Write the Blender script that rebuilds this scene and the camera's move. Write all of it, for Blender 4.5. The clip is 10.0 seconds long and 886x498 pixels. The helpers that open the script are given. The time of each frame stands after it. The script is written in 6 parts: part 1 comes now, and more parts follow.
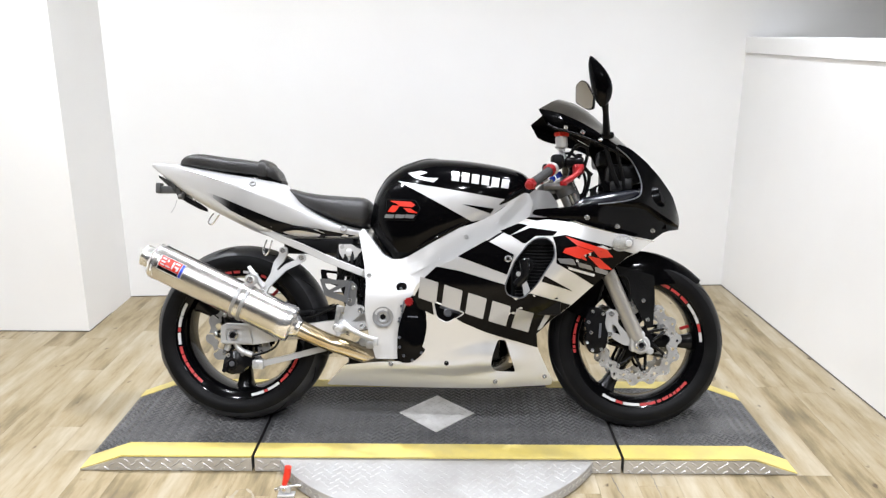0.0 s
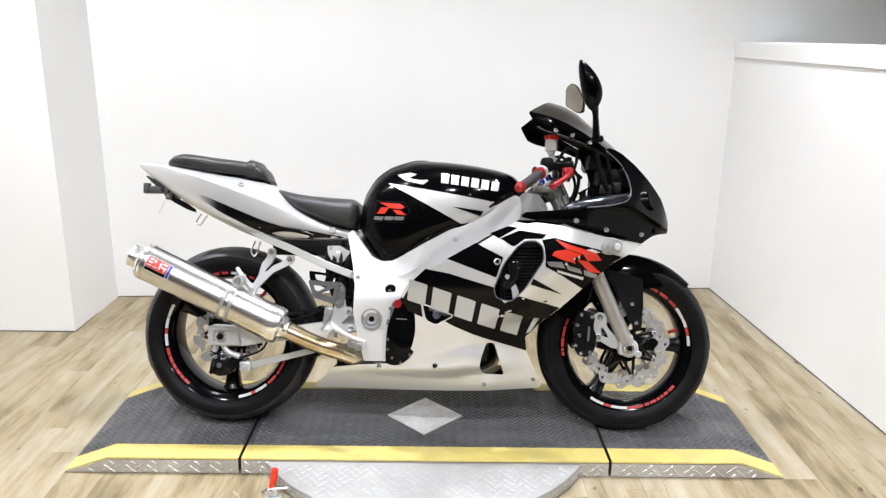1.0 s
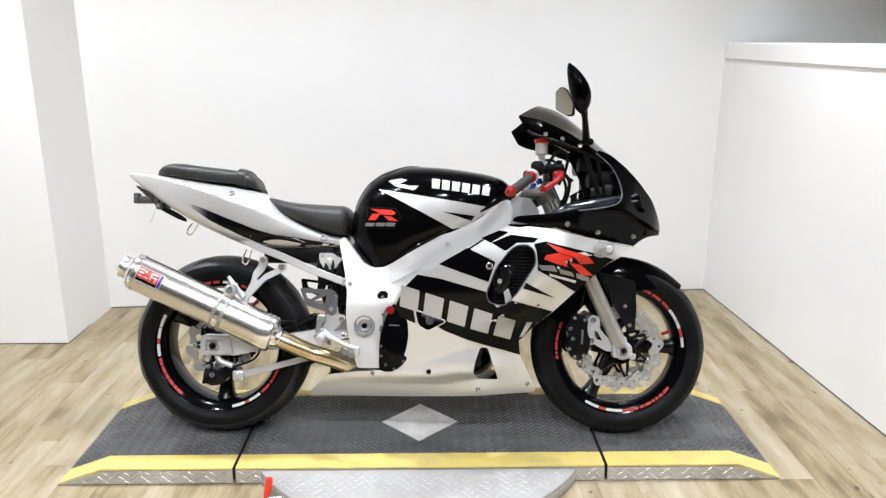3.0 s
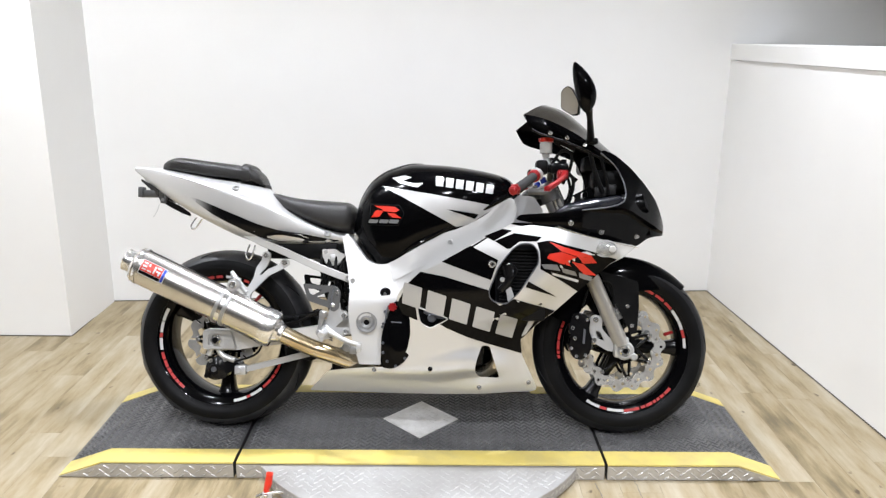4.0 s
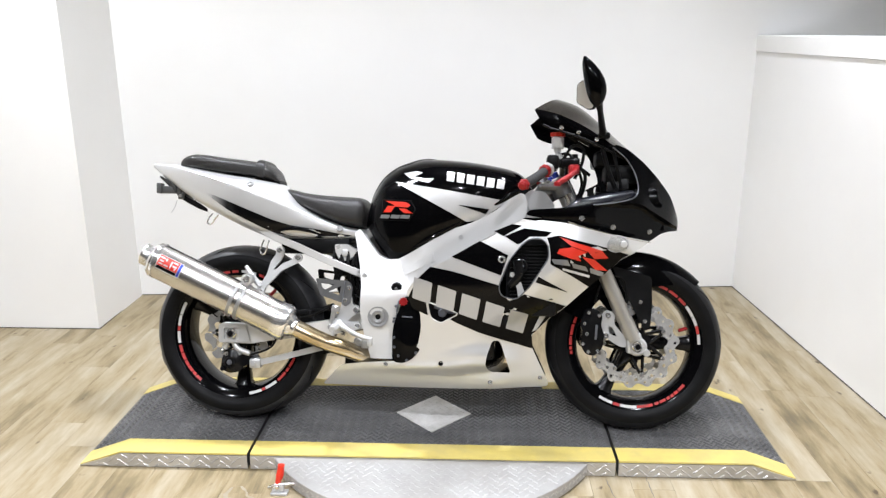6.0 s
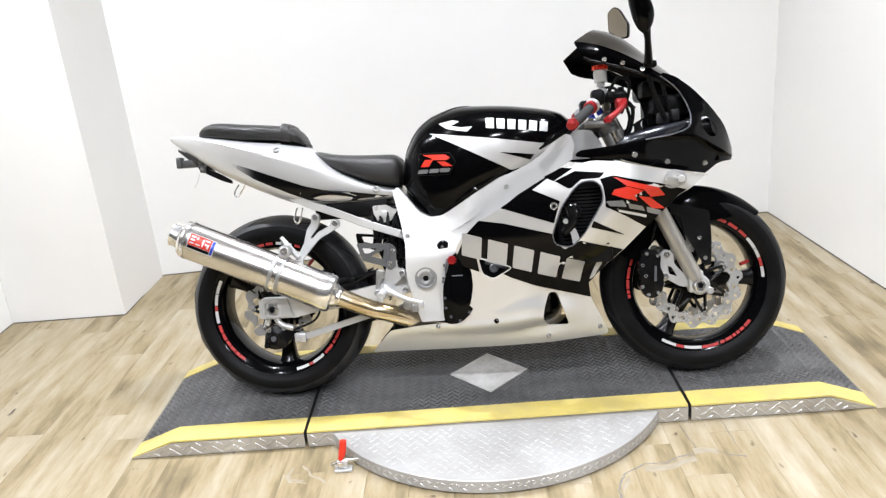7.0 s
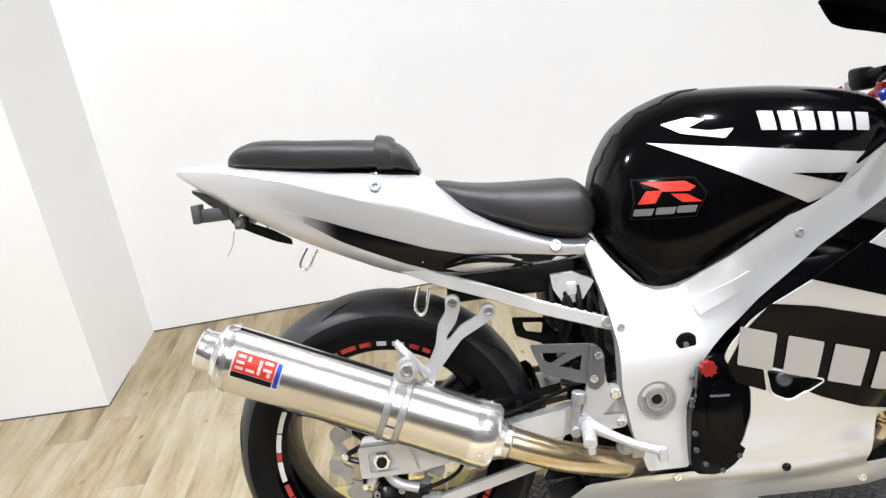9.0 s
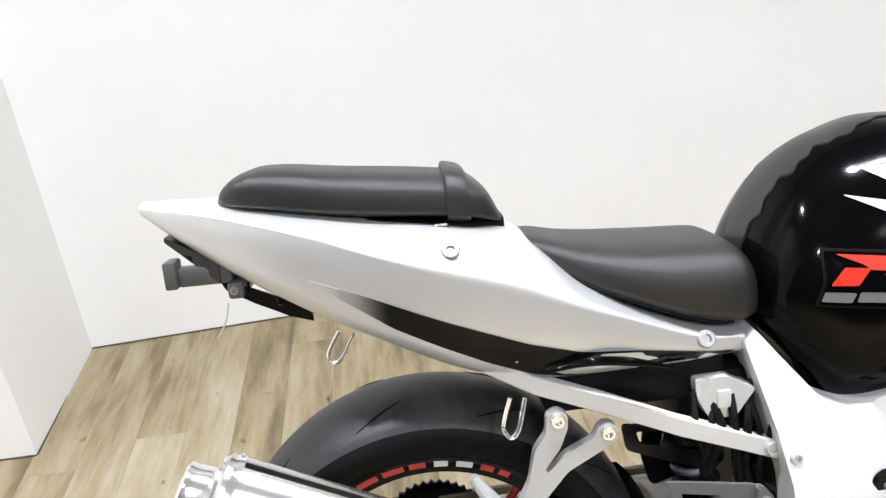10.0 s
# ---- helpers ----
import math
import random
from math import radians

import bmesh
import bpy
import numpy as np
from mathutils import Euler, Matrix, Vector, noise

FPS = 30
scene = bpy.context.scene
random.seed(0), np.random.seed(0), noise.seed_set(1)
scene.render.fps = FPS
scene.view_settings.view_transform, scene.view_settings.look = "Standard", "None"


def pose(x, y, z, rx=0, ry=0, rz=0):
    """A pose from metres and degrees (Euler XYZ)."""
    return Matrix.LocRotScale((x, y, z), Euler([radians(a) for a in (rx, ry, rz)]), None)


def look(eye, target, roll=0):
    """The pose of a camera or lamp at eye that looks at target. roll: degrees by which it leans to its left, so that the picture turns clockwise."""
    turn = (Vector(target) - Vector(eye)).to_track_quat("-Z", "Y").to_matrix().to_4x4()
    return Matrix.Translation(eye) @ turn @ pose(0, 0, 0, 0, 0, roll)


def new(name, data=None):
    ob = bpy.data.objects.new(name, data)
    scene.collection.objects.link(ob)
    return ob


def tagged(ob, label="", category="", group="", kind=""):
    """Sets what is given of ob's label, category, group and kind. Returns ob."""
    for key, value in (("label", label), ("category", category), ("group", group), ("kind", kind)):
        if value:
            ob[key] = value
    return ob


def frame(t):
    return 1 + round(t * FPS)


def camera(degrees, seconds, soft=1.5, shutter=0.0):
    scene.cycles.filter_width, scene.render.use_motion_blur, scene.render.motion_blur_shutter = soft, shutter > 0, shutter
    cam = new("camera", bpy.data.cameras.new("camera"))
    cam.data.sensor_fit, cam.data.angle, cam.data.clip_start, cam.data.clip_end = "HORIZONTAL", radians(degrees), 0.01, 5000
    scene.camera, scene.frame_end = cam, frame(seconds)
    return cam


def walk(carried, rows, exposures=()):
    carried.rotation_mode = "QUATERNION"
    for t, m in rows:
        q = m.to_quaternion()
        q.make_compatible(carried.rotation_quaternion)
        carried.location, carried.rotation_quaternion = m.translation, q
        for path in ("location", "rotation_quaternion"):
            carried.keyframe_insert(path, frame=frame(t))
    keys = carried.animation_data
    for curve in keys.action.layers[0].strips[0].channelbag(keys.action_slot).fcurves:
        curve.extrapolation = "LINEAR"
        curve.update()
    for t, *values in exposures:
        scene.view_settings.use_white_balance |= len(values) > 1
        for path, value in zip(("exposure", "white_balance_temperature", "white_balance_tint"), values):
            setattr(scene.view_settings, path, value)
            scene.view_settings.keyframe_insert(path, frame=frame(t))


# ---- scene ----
cam = camera(59.9, 10.0, 1.35)
PATH = [
    (0, (0.043, -2.554, 1.376), (0.031, -0.63, 0.829), 0.2),
    (0.5, (0.042, -2.552, 1.378), (0.032, -0.628, 0.831), 0.3),
    (1, (0.043, -2.549, 1.379), (0.059, -0.625, 0.835), 0.8),
    (1.5, (0.045, -2.548, 1.379), (0.057, -0.624, 0.834), 0.2),
    (2, (0.05, -2.548, 1.38), (0.066, -0.623, 0.84), 0.0),
    (3.5, (0.059, -2.543, 1.377), (0.089, -0.615, 0.847), 0.0),
    (4, (0.061, -2.546, 1.376), (0.076, -0.619, 0.841), 0.6),
    (4.5, (0.1, -2.553, 1.391), (0.051, -0.629, 0.845), -0.1),
    (5, (0.148, -2.568, 1.384), (0.073, -0.643, 0.846), -0.6),
    (6.5, (0.136, -2.514, 1.375), (0.056, -0.599, 0.804), -0.0),
    (7, (-0.014, -2.42, 1.358), (-0.092, -0.537, 0.687), -5.3),
    (7.5, (-0.152, -2.248, 1.331), (-0.233, -0.377, 0.627), -5.9),
    (8, (-0.25, -1.923, 1.339), (-0.451, -0.049, 0.669), -8.5),
    (8.5, (-0.397, -1.618, 1.316), (-0.467, 0.227, 0.545), -8.4),
    (9, (-0.51, -1.323, 1.298), (-0.51, 0.518, 0.516), -7.9),
    (9.5, (-0.554, -1.014, 1.294), (-0.559, 0.806, 0.466), -7.8),
    (10, (-0.687, -0.819, 1.293), (-0.548, 0.959, 0.388), -4.7),
]
walk(cam, [(t, look(eye, target, roll)) for t, eye, target, roll in PATH], [(0.0, 0.10), (2.0, 0.10), (3.5, 0.0), (5.0, 0.0), (6.5, 0.10), (8.0, 0.14), (9.0, 0.12), (10.0, 0.10)])


# ---- world, lamps and exposure ----
world = bpy.data.worlds.new("indoor_world")
scene.world = world
world.use_nodes = True
world.node_tree.nodes["Background"].inputs[0].default_value = (0.9, 0.95, 1.0, 1)
world.node_tree.nodes["Background"].inputs[1].default_value = 0.02

PLAT = 0.054            # height of the lift platform
CEIL = 2.75             # ceiling height
LAMP_SPOTS = [(x, y, w * k) for y, w in ((-4.6, 86.0), (-3.2, 61.0), (-1.9, 28.0), (0.25, 27.0)) for x, k in ((-1.55, 1.0), (-0.2, 1.0), (1.15, 1.04))]   # place and watts


# ---- materials ----
def links(mat):
    return mat.node_tree.nodes, mat.node_tree.links


def surface(name, colour, rough=0.5, metal=0.0, tint=None, scale=6.0, amount=0.25, fine=60.0, bump=0.0, bump_scale=None,
            coat=0.0, stretch=(1, 1, 1), rough_var=0.08, spec=0.5, transmission=0.0):
    """A procedural surface: two scales of colour variation, uneven gloss and fine relief."""
    mat = bpy.data.materials.new(name)
    mat.use_nodes = True
    nodes, ln = links(mat)
    shader = nodes["Principled BSDF"]
    coord = nodes.new("ShaderNodeTexCoord")
    mapping = nodes.new("ShaderNodeMapping")
    mapping.inputs["Scale"].default_value = stretch
    ln.new(coord.outputs["Object"], mapping.inputs["Vector"])
    big = nodes.new("ShaderNodeTexNoise")
    big.inputs["Scale"].default_value = scale
    big.inputs["Detail"].default_value = 5
    small = nodes.new("ShaderNodeTexNoise")
    small.inputs["Scale"].default_value = fine
    small.inputs["Detail"].default_value = 3
    for tex in (big, small):
        ln.new(mapping.outputs["Vector"], tex.inputs["Vector"])
    other = tint or tuple(c * 0.8 for c in colour)
    mix = nodes.new("ShaderNodeMix")
    mix.data_type = "RGBA"
    mix.inputs["A"].default_value = (*colour, 1)
    mix.inputs["B"].default_value = (*other, 1)
    blend = nodes.new("ShaderNodeMath")
    blend.operation = "MULTIPLY_ADD"
    ln.new(small.outputs["Fac"], blend.inputs[0])
    blend.inputs[1].default_value = amount * 0.8
    soft = nodes.new("ShaderNodeMapRange")
    soft.inputs["From Min"].default_value, soft.inputs["From Max"].default_value = 0.38, 0.66
    soft.inputs["To Min"].default_value, soft.inputs["To Max"].default_value = -amount * 0.3, amount
    ln.new(big.outputs["Fac"], soft.inputs["Value"])
    ln.new(soft.outputs["Result"], blend.inputs[2])
    ln.new(blend.outputs[0], mix.inputs["Factor"])
    ln.new(mix.outputs["Result"], shader.inputs["Base Color"])
    gloss = nodes.new("ShaderNodeMapRange")
    gloss.inputs["To Min"].default_value = max(0.02, rough - rough_var)
    gloss.inputs["To Max"].default_value = min(1.0, rough + rough_var)
    ln.new(big.outputs["Fac"], gloss.inputs["Value"])
    ln.new(gloss.outputs["Result"], shader.inputs["Roughness"])
    shader.inputs["Metallic"].default_value = metal
    shader.inputs["Specular IOR Level"].default_value = spec
    shader.inputs["Coat Weight"].default_value = coat
    shader.inputs["Coat Roughness"].default_value = 0.04
    shader.inputs["Transmission Weight"].default_value = transmission
    if bump:
        relief = nodes.new("ShaderNodeBump")
        relief.inputs["Strength"].default_value = bump
        relief.inputs["Distance"].default_value = 0.002
        grain = small
        if bump_scale:
            grain = nodes.new("ShaderNodeTexNoise")
            grain.inputs["Scale"].default_value = bump_scale
            ln.new(mapping.outputs["Vector"], grain.inputs["Vector"])
        ln.new(grain.outputs["Fac"], relief.inputs["Height"])
        ln.new(relief.outputs["Normal"], shader.inputs["Normal"])
    return mat


def glow(name, colour, strength):
    mat = bpy.data.materials.new(name)
    mat.use_nodes = True
    nodes, ln = links(mat)
    shader = nodes["Principled BSDF"]
    shader.inputs["Emission Color"].default_value = (*colour, 1)
    shader.inputs["Emission Strength"].default_value = strength
    return mat


def plank_surface():
    """Vinyl planks: honey and grey-brown streaks along the board, a shade of its own for each board."""
    mat = bpy.data.materials.new("vinyl_plank")
    mat.use_nodes = True
    nodes, ln = links(mat)
    shader = nodes["Principled BSDF"]
    coord = nodes.new("ShaderNodeTexCoord")
    info = nodes.new("ShaderNodeObjectInfo")
    shift = nodes.new("ShaderNodeVectorMath")
    shift.operation = "MULTIPLY_ADD"
    ln.new(info.outputs["Random"], shift.inputs[0])
    shift.inputs[1].default_value = (37, 53, 11)
    ln.new(coord.outputs["Object"], shift.inputs[2])

    def tex(stretch, scale, detail, rough=0.5):
        m = nodes.new("ShaderNodeMapping")
        m.inputs["Scale"].default_value = stretch
        n = nodes.new("ShaderNodeTexNoise")
        n.inputs["Scale"].default_value, n.inputs["Detail"].default_value = scale, detail
        n.inputs["Roughness"].default_value = rough
        ln.new(shift.outputs[0], m.inputs["Vector"])
        ln.new(m.outputs["Vector"], n.inputs["Vector"])
        return n

    patch = tex((13, 2.6, 1), 1.0, 5, 0.62)
    streak = tex((75, 4.0, 1), 1.0, 6, 0.65)
    knots = tex((9, 5, 1), 2.2, 2)
    add = nodes.new("ShaderNodeMath")
    add.operation = "MULTIPLY_ADD"
    ln.new(streak.outputs["Fac"], add.inputs[0])
    add.inputs[1].default_value = 0.24
    off = nodes.new("ShaderNodeMath")
    off.operation = "MULTIPLY_ADD"
    ln.new(info.outputs["Random"], off.inputs[0])
    off.inputs[1].default_value = 0.16
    ln.new(patch.outputs["Fac"], off.inputs[2])
    ln.new(off.outputs[0], add.inputs[2])
    ramp = nodes.new("ShaderNodeValToRGB")
    ramp.color_ramp.elements[0].position, ramp.color_ramp.elements[0].color = 0.47, (0.120, 0.095, 0.056, 1)
    ramp.color_ramp.elements[1].position, ramp.color_ramp.elements[1].color = 0.93, (0.345, 0.302, 0.222, 1)
    mid = ramp.color_ramp.elements.new(0.665)
    mid.color = (0.246, 0.196, 0.115, 1)
    low = ramp.color_ramp.elements.new(0.57)
    low.color = (0.176, 0.138, 0.077, 1)
    ln.new(add.outputs[0], ramp.inputs["Fac"])
    spots = nodes.new("ShaderNodeMapRange")
    spots.inputs["From Min"].default_value, spots.inputs["From Max"].default_value = 0.70, 0.76
    ln.new(knots.outputs["Fac"], spots.inputs["Value"])
    dark = nodes.new("ShaderNodeMix")
    dark.data_type = "RGBA"
    dark.inputs["B"].default_value = (0.07, 0.05, 0.03, 1)
    ln.new(spots.outputs["Result"], dark.inputs["Factor"])
    ln.new(ramp.outputs["Color"], dark.inputs["A"])
    ln.new(dark.outputs["Result"], shader.inputs["Base Color"])
    shader.inputs["Roughness"].default_value = 0.46
    shader.inputs["Specular IOR Level"].default_value = 0.22
    relief = nodes.new("ShaderNodeBump")
    relief.inputs["Strength"].default_value, relief.inputs["Distance"].default_value = 0.15, 0.001
    ln.new(streak.outputs["Fac"], relief.inputs["Height"])
    ln.new(relief.outputs["Normal"], shader.inputs["Normal"])
    return mat


WALL = surface("white_wall_paint", (0.88, 0.88, 0.87), 0.6, tint=(0.81, 0.80, 0.78), scale=1.1, amount=0.25, fine=8, bump=0.12, bump_scale=160)
SHOP = surface("dark_wall_paint", (0.06, 0.06, 0.062), 0.8, scale=2, amount=0.3, bump=0.1, bump_scale=90)
CEILING = surface("ceiling_paint", (0.10, 0.10, 0.10), 0.8, scale=2, amount=0.2, bump=0.2, bump_scale=90)
DIRT = surface("dark_caulk", (0.07, 0.06, 0.05), 0.9, scale=9, amount=0.5)
PLANK = plank_surface()
PLATE = surface("worn_bright_plate", (0.50, 0.485, 0.46), 0.36, 0.62, tint=(0.37, 0.35, 0.32), scale=6, amount=0.5, fine=70, bump=0.2)
TREAD = surface("dark_tread_plate", (0.040, 0.040, 0.041), 0.33, tint=(0.098, 0.095, 0.092), scale=2.6, amount=0.75, fine=45, bump=0.25, spec=0.36, stretch=(1, 2.4, 1))
TREAD_BAR = surface("rubbed_tread_bar", (0.105, 0.104, 0.103), 0.42, 0.0, tint=(0.050, 0.050, 0.050), scale=3.4, amount=0.9, fine=60, bump=0.2, spec=0.25, stretch=(1, 2.4, 1))
DIAMOND = surface("scuffed_bright_plate", (0.68, 0.67, 0.65), 0.42, 0.2, tint=(0.42, 0.40, 0.37), scale=14, amount=0.5, fine=80, bump=0.2)
TURN_PLATE = surface("worn_turntable_plate", (0.37, 0.365, 0.355), 0.42, 0.30, tint=(0.27, 0.26, 0.245), scale=6, amount=0.6, fine=70, bump=0.2)
YELLOW = surface("yellow_edge_paint", (0.55, 0.44, 0.12), 0.5, tint=(0.36, 0.30, 0.13), scale=12, amount=0.4, fine=80, bump=0.2)
SILVER = surface("silver_paint", (0.60, 0.598, 0.592), 0.34, 0.50, tint=(0.54, 0.538, 0.532), scale=3, amount=0.2, fine=500, coat=0.35, rough_var=0.04)
WHITE_DECAL = surface("pale_silver_decal", (0.58, 0.58, 0.58), 0.32, 0.25, scale=8, amount=0.12, coat=0.5)
BLACK = surface("black_gloss_paint", (0.0016, 0.0016, 0.002), 0.10, tint=(0.003, 0.003, 0.003), scale=5, amount=0.3, rough_var=0.02, spec=0.10)
BLACK_SATIN = surface("black_satin_metal", (0.004, 0.004, 0.0045), 0.18, tint=(0.009, 0.009, 0.009), scale=14, amount=0.4, spec=0.16, rough_var=0.05)
PLASTIC = surface("black_plastic", (0.0025, 0.0025, 0.003), 0.42, tint=(0.007, 0.007, 0.007), scale=18, amount=0.5, fine=160, bump=0.3, spec=0.12)
RUBBER = surface("tyre_rubber", (0.004, 0.004, 0.0044), 0.46, tint=(0.008, 0.008, 0.008), scale=11, amount=0.5, fine=120, bump=0.2, spec=0.08)
WORN = surface("worn_tread_rubber", (0.015, 0.015, 0.016), 0.44, tint=(0.034, 0.034, 0.036), scale=9, amount=0.6, fine=90, bump=0.3, spec=0.34, stretch=(3, 0.6, 3))
FRESH = surface("scrubbed_tread_rubber", (0.007, 0.007, 0.0075), 0.44, tint=(0.015, 0.015, 0.016), scale=12, amount=0.6, fine=110, bump=0.3, spec=0.16)
SEAT = surface("black_seat_vinyl", (0.011, 0.0105, 0.010), 0.36, tint=(0.020, 0.0185, 0.0175), scale=9, amount=0.4, fine=700, bump=0.35, bump_scale=900, spec=0.45)
ALLOY = surface("cast_alloy", (0.50, 0.50, 0.495), 0.34, 0.45, tint=(0.38, 0.38, 0.375), scale=9, amount=0.3, fine=200, bump=0.12, bump_scale=400)
FRAME = surface("frame_silver", (0.56, 0.556, 0.546), 0.42, 0.16, tint=(0.49, 0.486, 0.478), scale=7, amount=0.25, fine=300, bump=0.1, bump_scale=500)
STEEL = surface("polished_steel", (0.68, 0.66, 0.63), 0.24, 0.96, tint=(0.58, 0.55, 0.51), scale=6, amount=0.4, fine=140, rough_var=0.06)
CLEAR_GREY = surface("clear_plastic", (0.82, 0.82, 0.80), 0.10, scale=40, amount=0.4, fine=220, bump=0.2, transmission=0.80)
MIRROR = surface("mirror_glass", (0.56, 0.54, 0.51), 0.04, 1.0, scale=5, amount=0.1, rough_var=0.01)
CHROME = surface("bright_metal", (0.78, 0.77, 0.75), 0.16, 0.85, scale=20, amount=0.2)
BRONZE = surface("heat_tinted_pipe", (0.50, 0.39, 0.22), 0.22, 0.9, tint=(0.62, 0.57, 0.48), scale=9, amount=0.7, rough_var=0.06)
GUNMETAL = surface("grey_anodised", (0.11, 0.115, 0.13), 0.4, 0.4, scale=20, amount=0.3)
ROTOR = surface("brake_rotor_steel", (0.68, 0.68, 0.67), 0.28, 0.65, tint=(0.42, 0.41, 0.40), scale=24, amount=0.6)
RED = surface("red_orange_decal", (0.60, 0.030, 0.014), 0.3, scale=15, amount=0.15, spec=0.4)
RIM_RED = surface("faded_red_stripe", (0.42, 0.032, 0.030), 0.35, tint=(0.25, 0.03, 0.03), scale=60, amount=0.5, spec=0.4)
RED_METAL = surface("red_anodised", (0.30, 0.010, 0.012), 0.3, 0.3, scale=30, amount=0.3, bump=0.2)
CRACK = surface("crack_grey", (0.15, 0.14, 0.13), 0.7, scale=40, amount=0.5)
FILLER = surface("pale_scuffed_vinyl", (0.26, 0.225, 0.165), 0.5, tint=(0.21, 0.175, 0.115), scale=25, amount=0.6)
CLEAR = surface("milky_plastic", (0.66, 0.655, 0.64), 0.3, scale=20, amount=0.2, transmission=0.3)
SMOKE = surface("smoked_screen", (0.006, 0.006, 0.0065), 0.07, scale=6, amount=0.3, rough_var=0.02, spec=0.5)
GRIP = surface("grip_rubber", (0.034, 0.034, 0.034), 0.7, scale=40, amount=0.4, bump=0.5, bump_scale=300, spec=0.3)
GOLD = surface("gold_chain_steel", (0.14, 0.12, 0.085), 0.4, 0.7, scale=60, amount=0.5)
BLUE = surface("blue_anodised", (0.03, 0.06, 0.45), 0.3, 0.5, scale=30, amount=0.2)
PAD = surface("matte_pad_vinyl", (0.013, 0.013, 0.013), 0.38, tint=(0.030, 0.029, 0.028), scale=16, amount=0.6, fine=220, bump=0.3, spec=0.42)
RELAY = surface("black_relay_plastic", (0.014, 0.014, 0.015), 0.4, tint=(0.03, 0.03, 0.03), scale=30, amount=0.4, spec=0.3)
DARK_GREY = surface("dark_grey_plastic", (0.075, 0.076, 0.078), 0.42, tint=(0.115, 0.115, 0.115), scale=20, amount=0.4, spec=0.4)
LOGO_GREY = surface("grey_metal_decal", (0.24, 0.24, 0.24), 0.32, 0.5, scale=20, amount=0.3)
LETTER = surface("silver_grey_decal", (0.38, 0.378, 0.375), 0.34, 0.3, scale=8, amount=0.15, coat=0.3)
FORK = surface("fork_alloy", (0.36, 0.345, 0.315), 0.36, 0.6, tint=(0.27, 0.255, 0.23), scale=12, amount=0.3, fine=200)
PIVOT = surface("turned_grey_metal", (0.36, 0.36, 0.355), 0.34, 0.6, tint=(0.24, 0.24, 0.24), scale=30, amount=0.4)
# The blue in this black stands in for a bluish lamp reflection.
ARM = surface("black_blue_sheen_panel", (0.006, 0.007, 0.011), 0.24, tint=(0.010, 0.011, 0.016), scale=8, amount=0.4, spec=0.65)
TINT = surface("tinted_screen", (0.022, 0.020, 0.0175), 0.10, scale=6, amount=0.2, rough_var=0.03, spec=0.45)
CAST_GREY = surface("grey_casting", (0.20, 0.20, 0.195), 0.36, 0.7, tint=(0.10, 0.10, 0.10), scale=16, amount=0.5, fine=150, bump=0.2)


def fading_flash():
    """Black paint that fades in from the silver towards the tail."""
    mat = surface("faded_black_paint", (0.60, 0.598, 0.592), 0.34, 0.50, tint=(0.54, 0.538, 0.532), scale=3, amount=0.2, fine=500, rough_var=0.04)
    nodes, ln = links(mat)
    shader = nodes["Principled BSDF"]
    coord = nodes.new("ShaderNodeTexCoord")
    split = nodes.new("ShaderNodeSeparateXYZ")
    ln.new(coord.outputs["Object"], split.inputs[0])
    fade = nodes.new("ShaderNodeMapRange")
    fade.interpolation_type = "SMOOTHSTEP"
    fade.inputs["From Min"].default_value, fade.inputs["From Max"].default_value = -0.795, -0.70
    ln.new(split.outputs["X"], fade.inputs["Value"])
    mix = nodes.new("ShaderNodeMix")
    mix.data_type = "RGBA"
    old = shader.inputs["Base Color"].links[0].from_socket
    ln.new(old, mix.inputs["A"])
    mix.inputs["B"].default_value = (0.004, 0.004, 0.0045, 1)
    ln.new(fade.outputs["Result"], mix.inputs["Factor"])
    ln.new(mix.outputs["Result"], shader.inputs["Base Color"])
    for name, a, b in (("Metallic", 0.50, 0.0), ("Roughness", 0.34, 0.11), ("Specular IOR Level", 0.5, 0.14)):
        rng = nodes.new("ShaderNodeMapRange")
        rng.inputs["To Min"].default_value, rng.inputs["To Max"].default_value = a, b
        ln.new(fade.outputs["Result"], rng.inputs["Value"])
        ln.new(rng.outputs["Result"], shader.inputs[name])
    return mat


FLASH = fading_flash()
LAMP_GLOW = glow("lamp_diffuser", (1.0, 0.97, 0.92), 14.0)


# ---- mesh helpers ----
def link_mesh(name, bm, material, parent=None, label="", sharp=35.0):
    bmesh.ops.recalc_face_normals(bm, faces=bm.faces[:])
    me = bpy.data.meshes.new(name)
    bm.to_mesh(me)
    bm.free()
    me.materials.append(material)
    me.polygons.foreach_set("use_smooth", [True] * len(me.polygons))
    me.set_sharp_from_angle(angle=radians(sharp))
    ob = new(name, me)
    if parent is not None:
        ob.parent = parent
    if label:
        ob["label"] = label
    return ob


def part(name, bm, material, parent, label="", sharp=35.0):
    return link_mesh(name, bm, material, parent, label, sharp)


def block(x0, x1, y0, y1, z0, z1, bevel=0.0, seg=2):
    bm = bmesh.new()
    bmesh.ops.create_cube(bm, size=1)
    bmesh.ops.scale(bm, vec=(x1 - x0, y1 - y0, z1 - z0), verts=bm.verts)
    bmesh.ops.translate(bm, vec=((x0 + x1) / 2, (y0 + y1) / 2, (z0 + z1) / 2), verts=bm.verts)
    if bevel:
        bmesh.ops.bevel(bm, geom=bm.edges[:], offset=bevel, segments=seg, affect="EDGES", profile=0.5)
    return bm


def join(*bms):
    out = bms[0]
    for b in bms[1:]:
        me = bpy.data.meshes.new("tmp")
        b.to_mesh(me)
        b.free()
        out.from_mesh(me)
        bpy.data.meshes.remove(me)
    return out


def moved(bm, m):
    bmesh.ops.transform(bm, matrix=m, verts=bm.verts)
    return bm


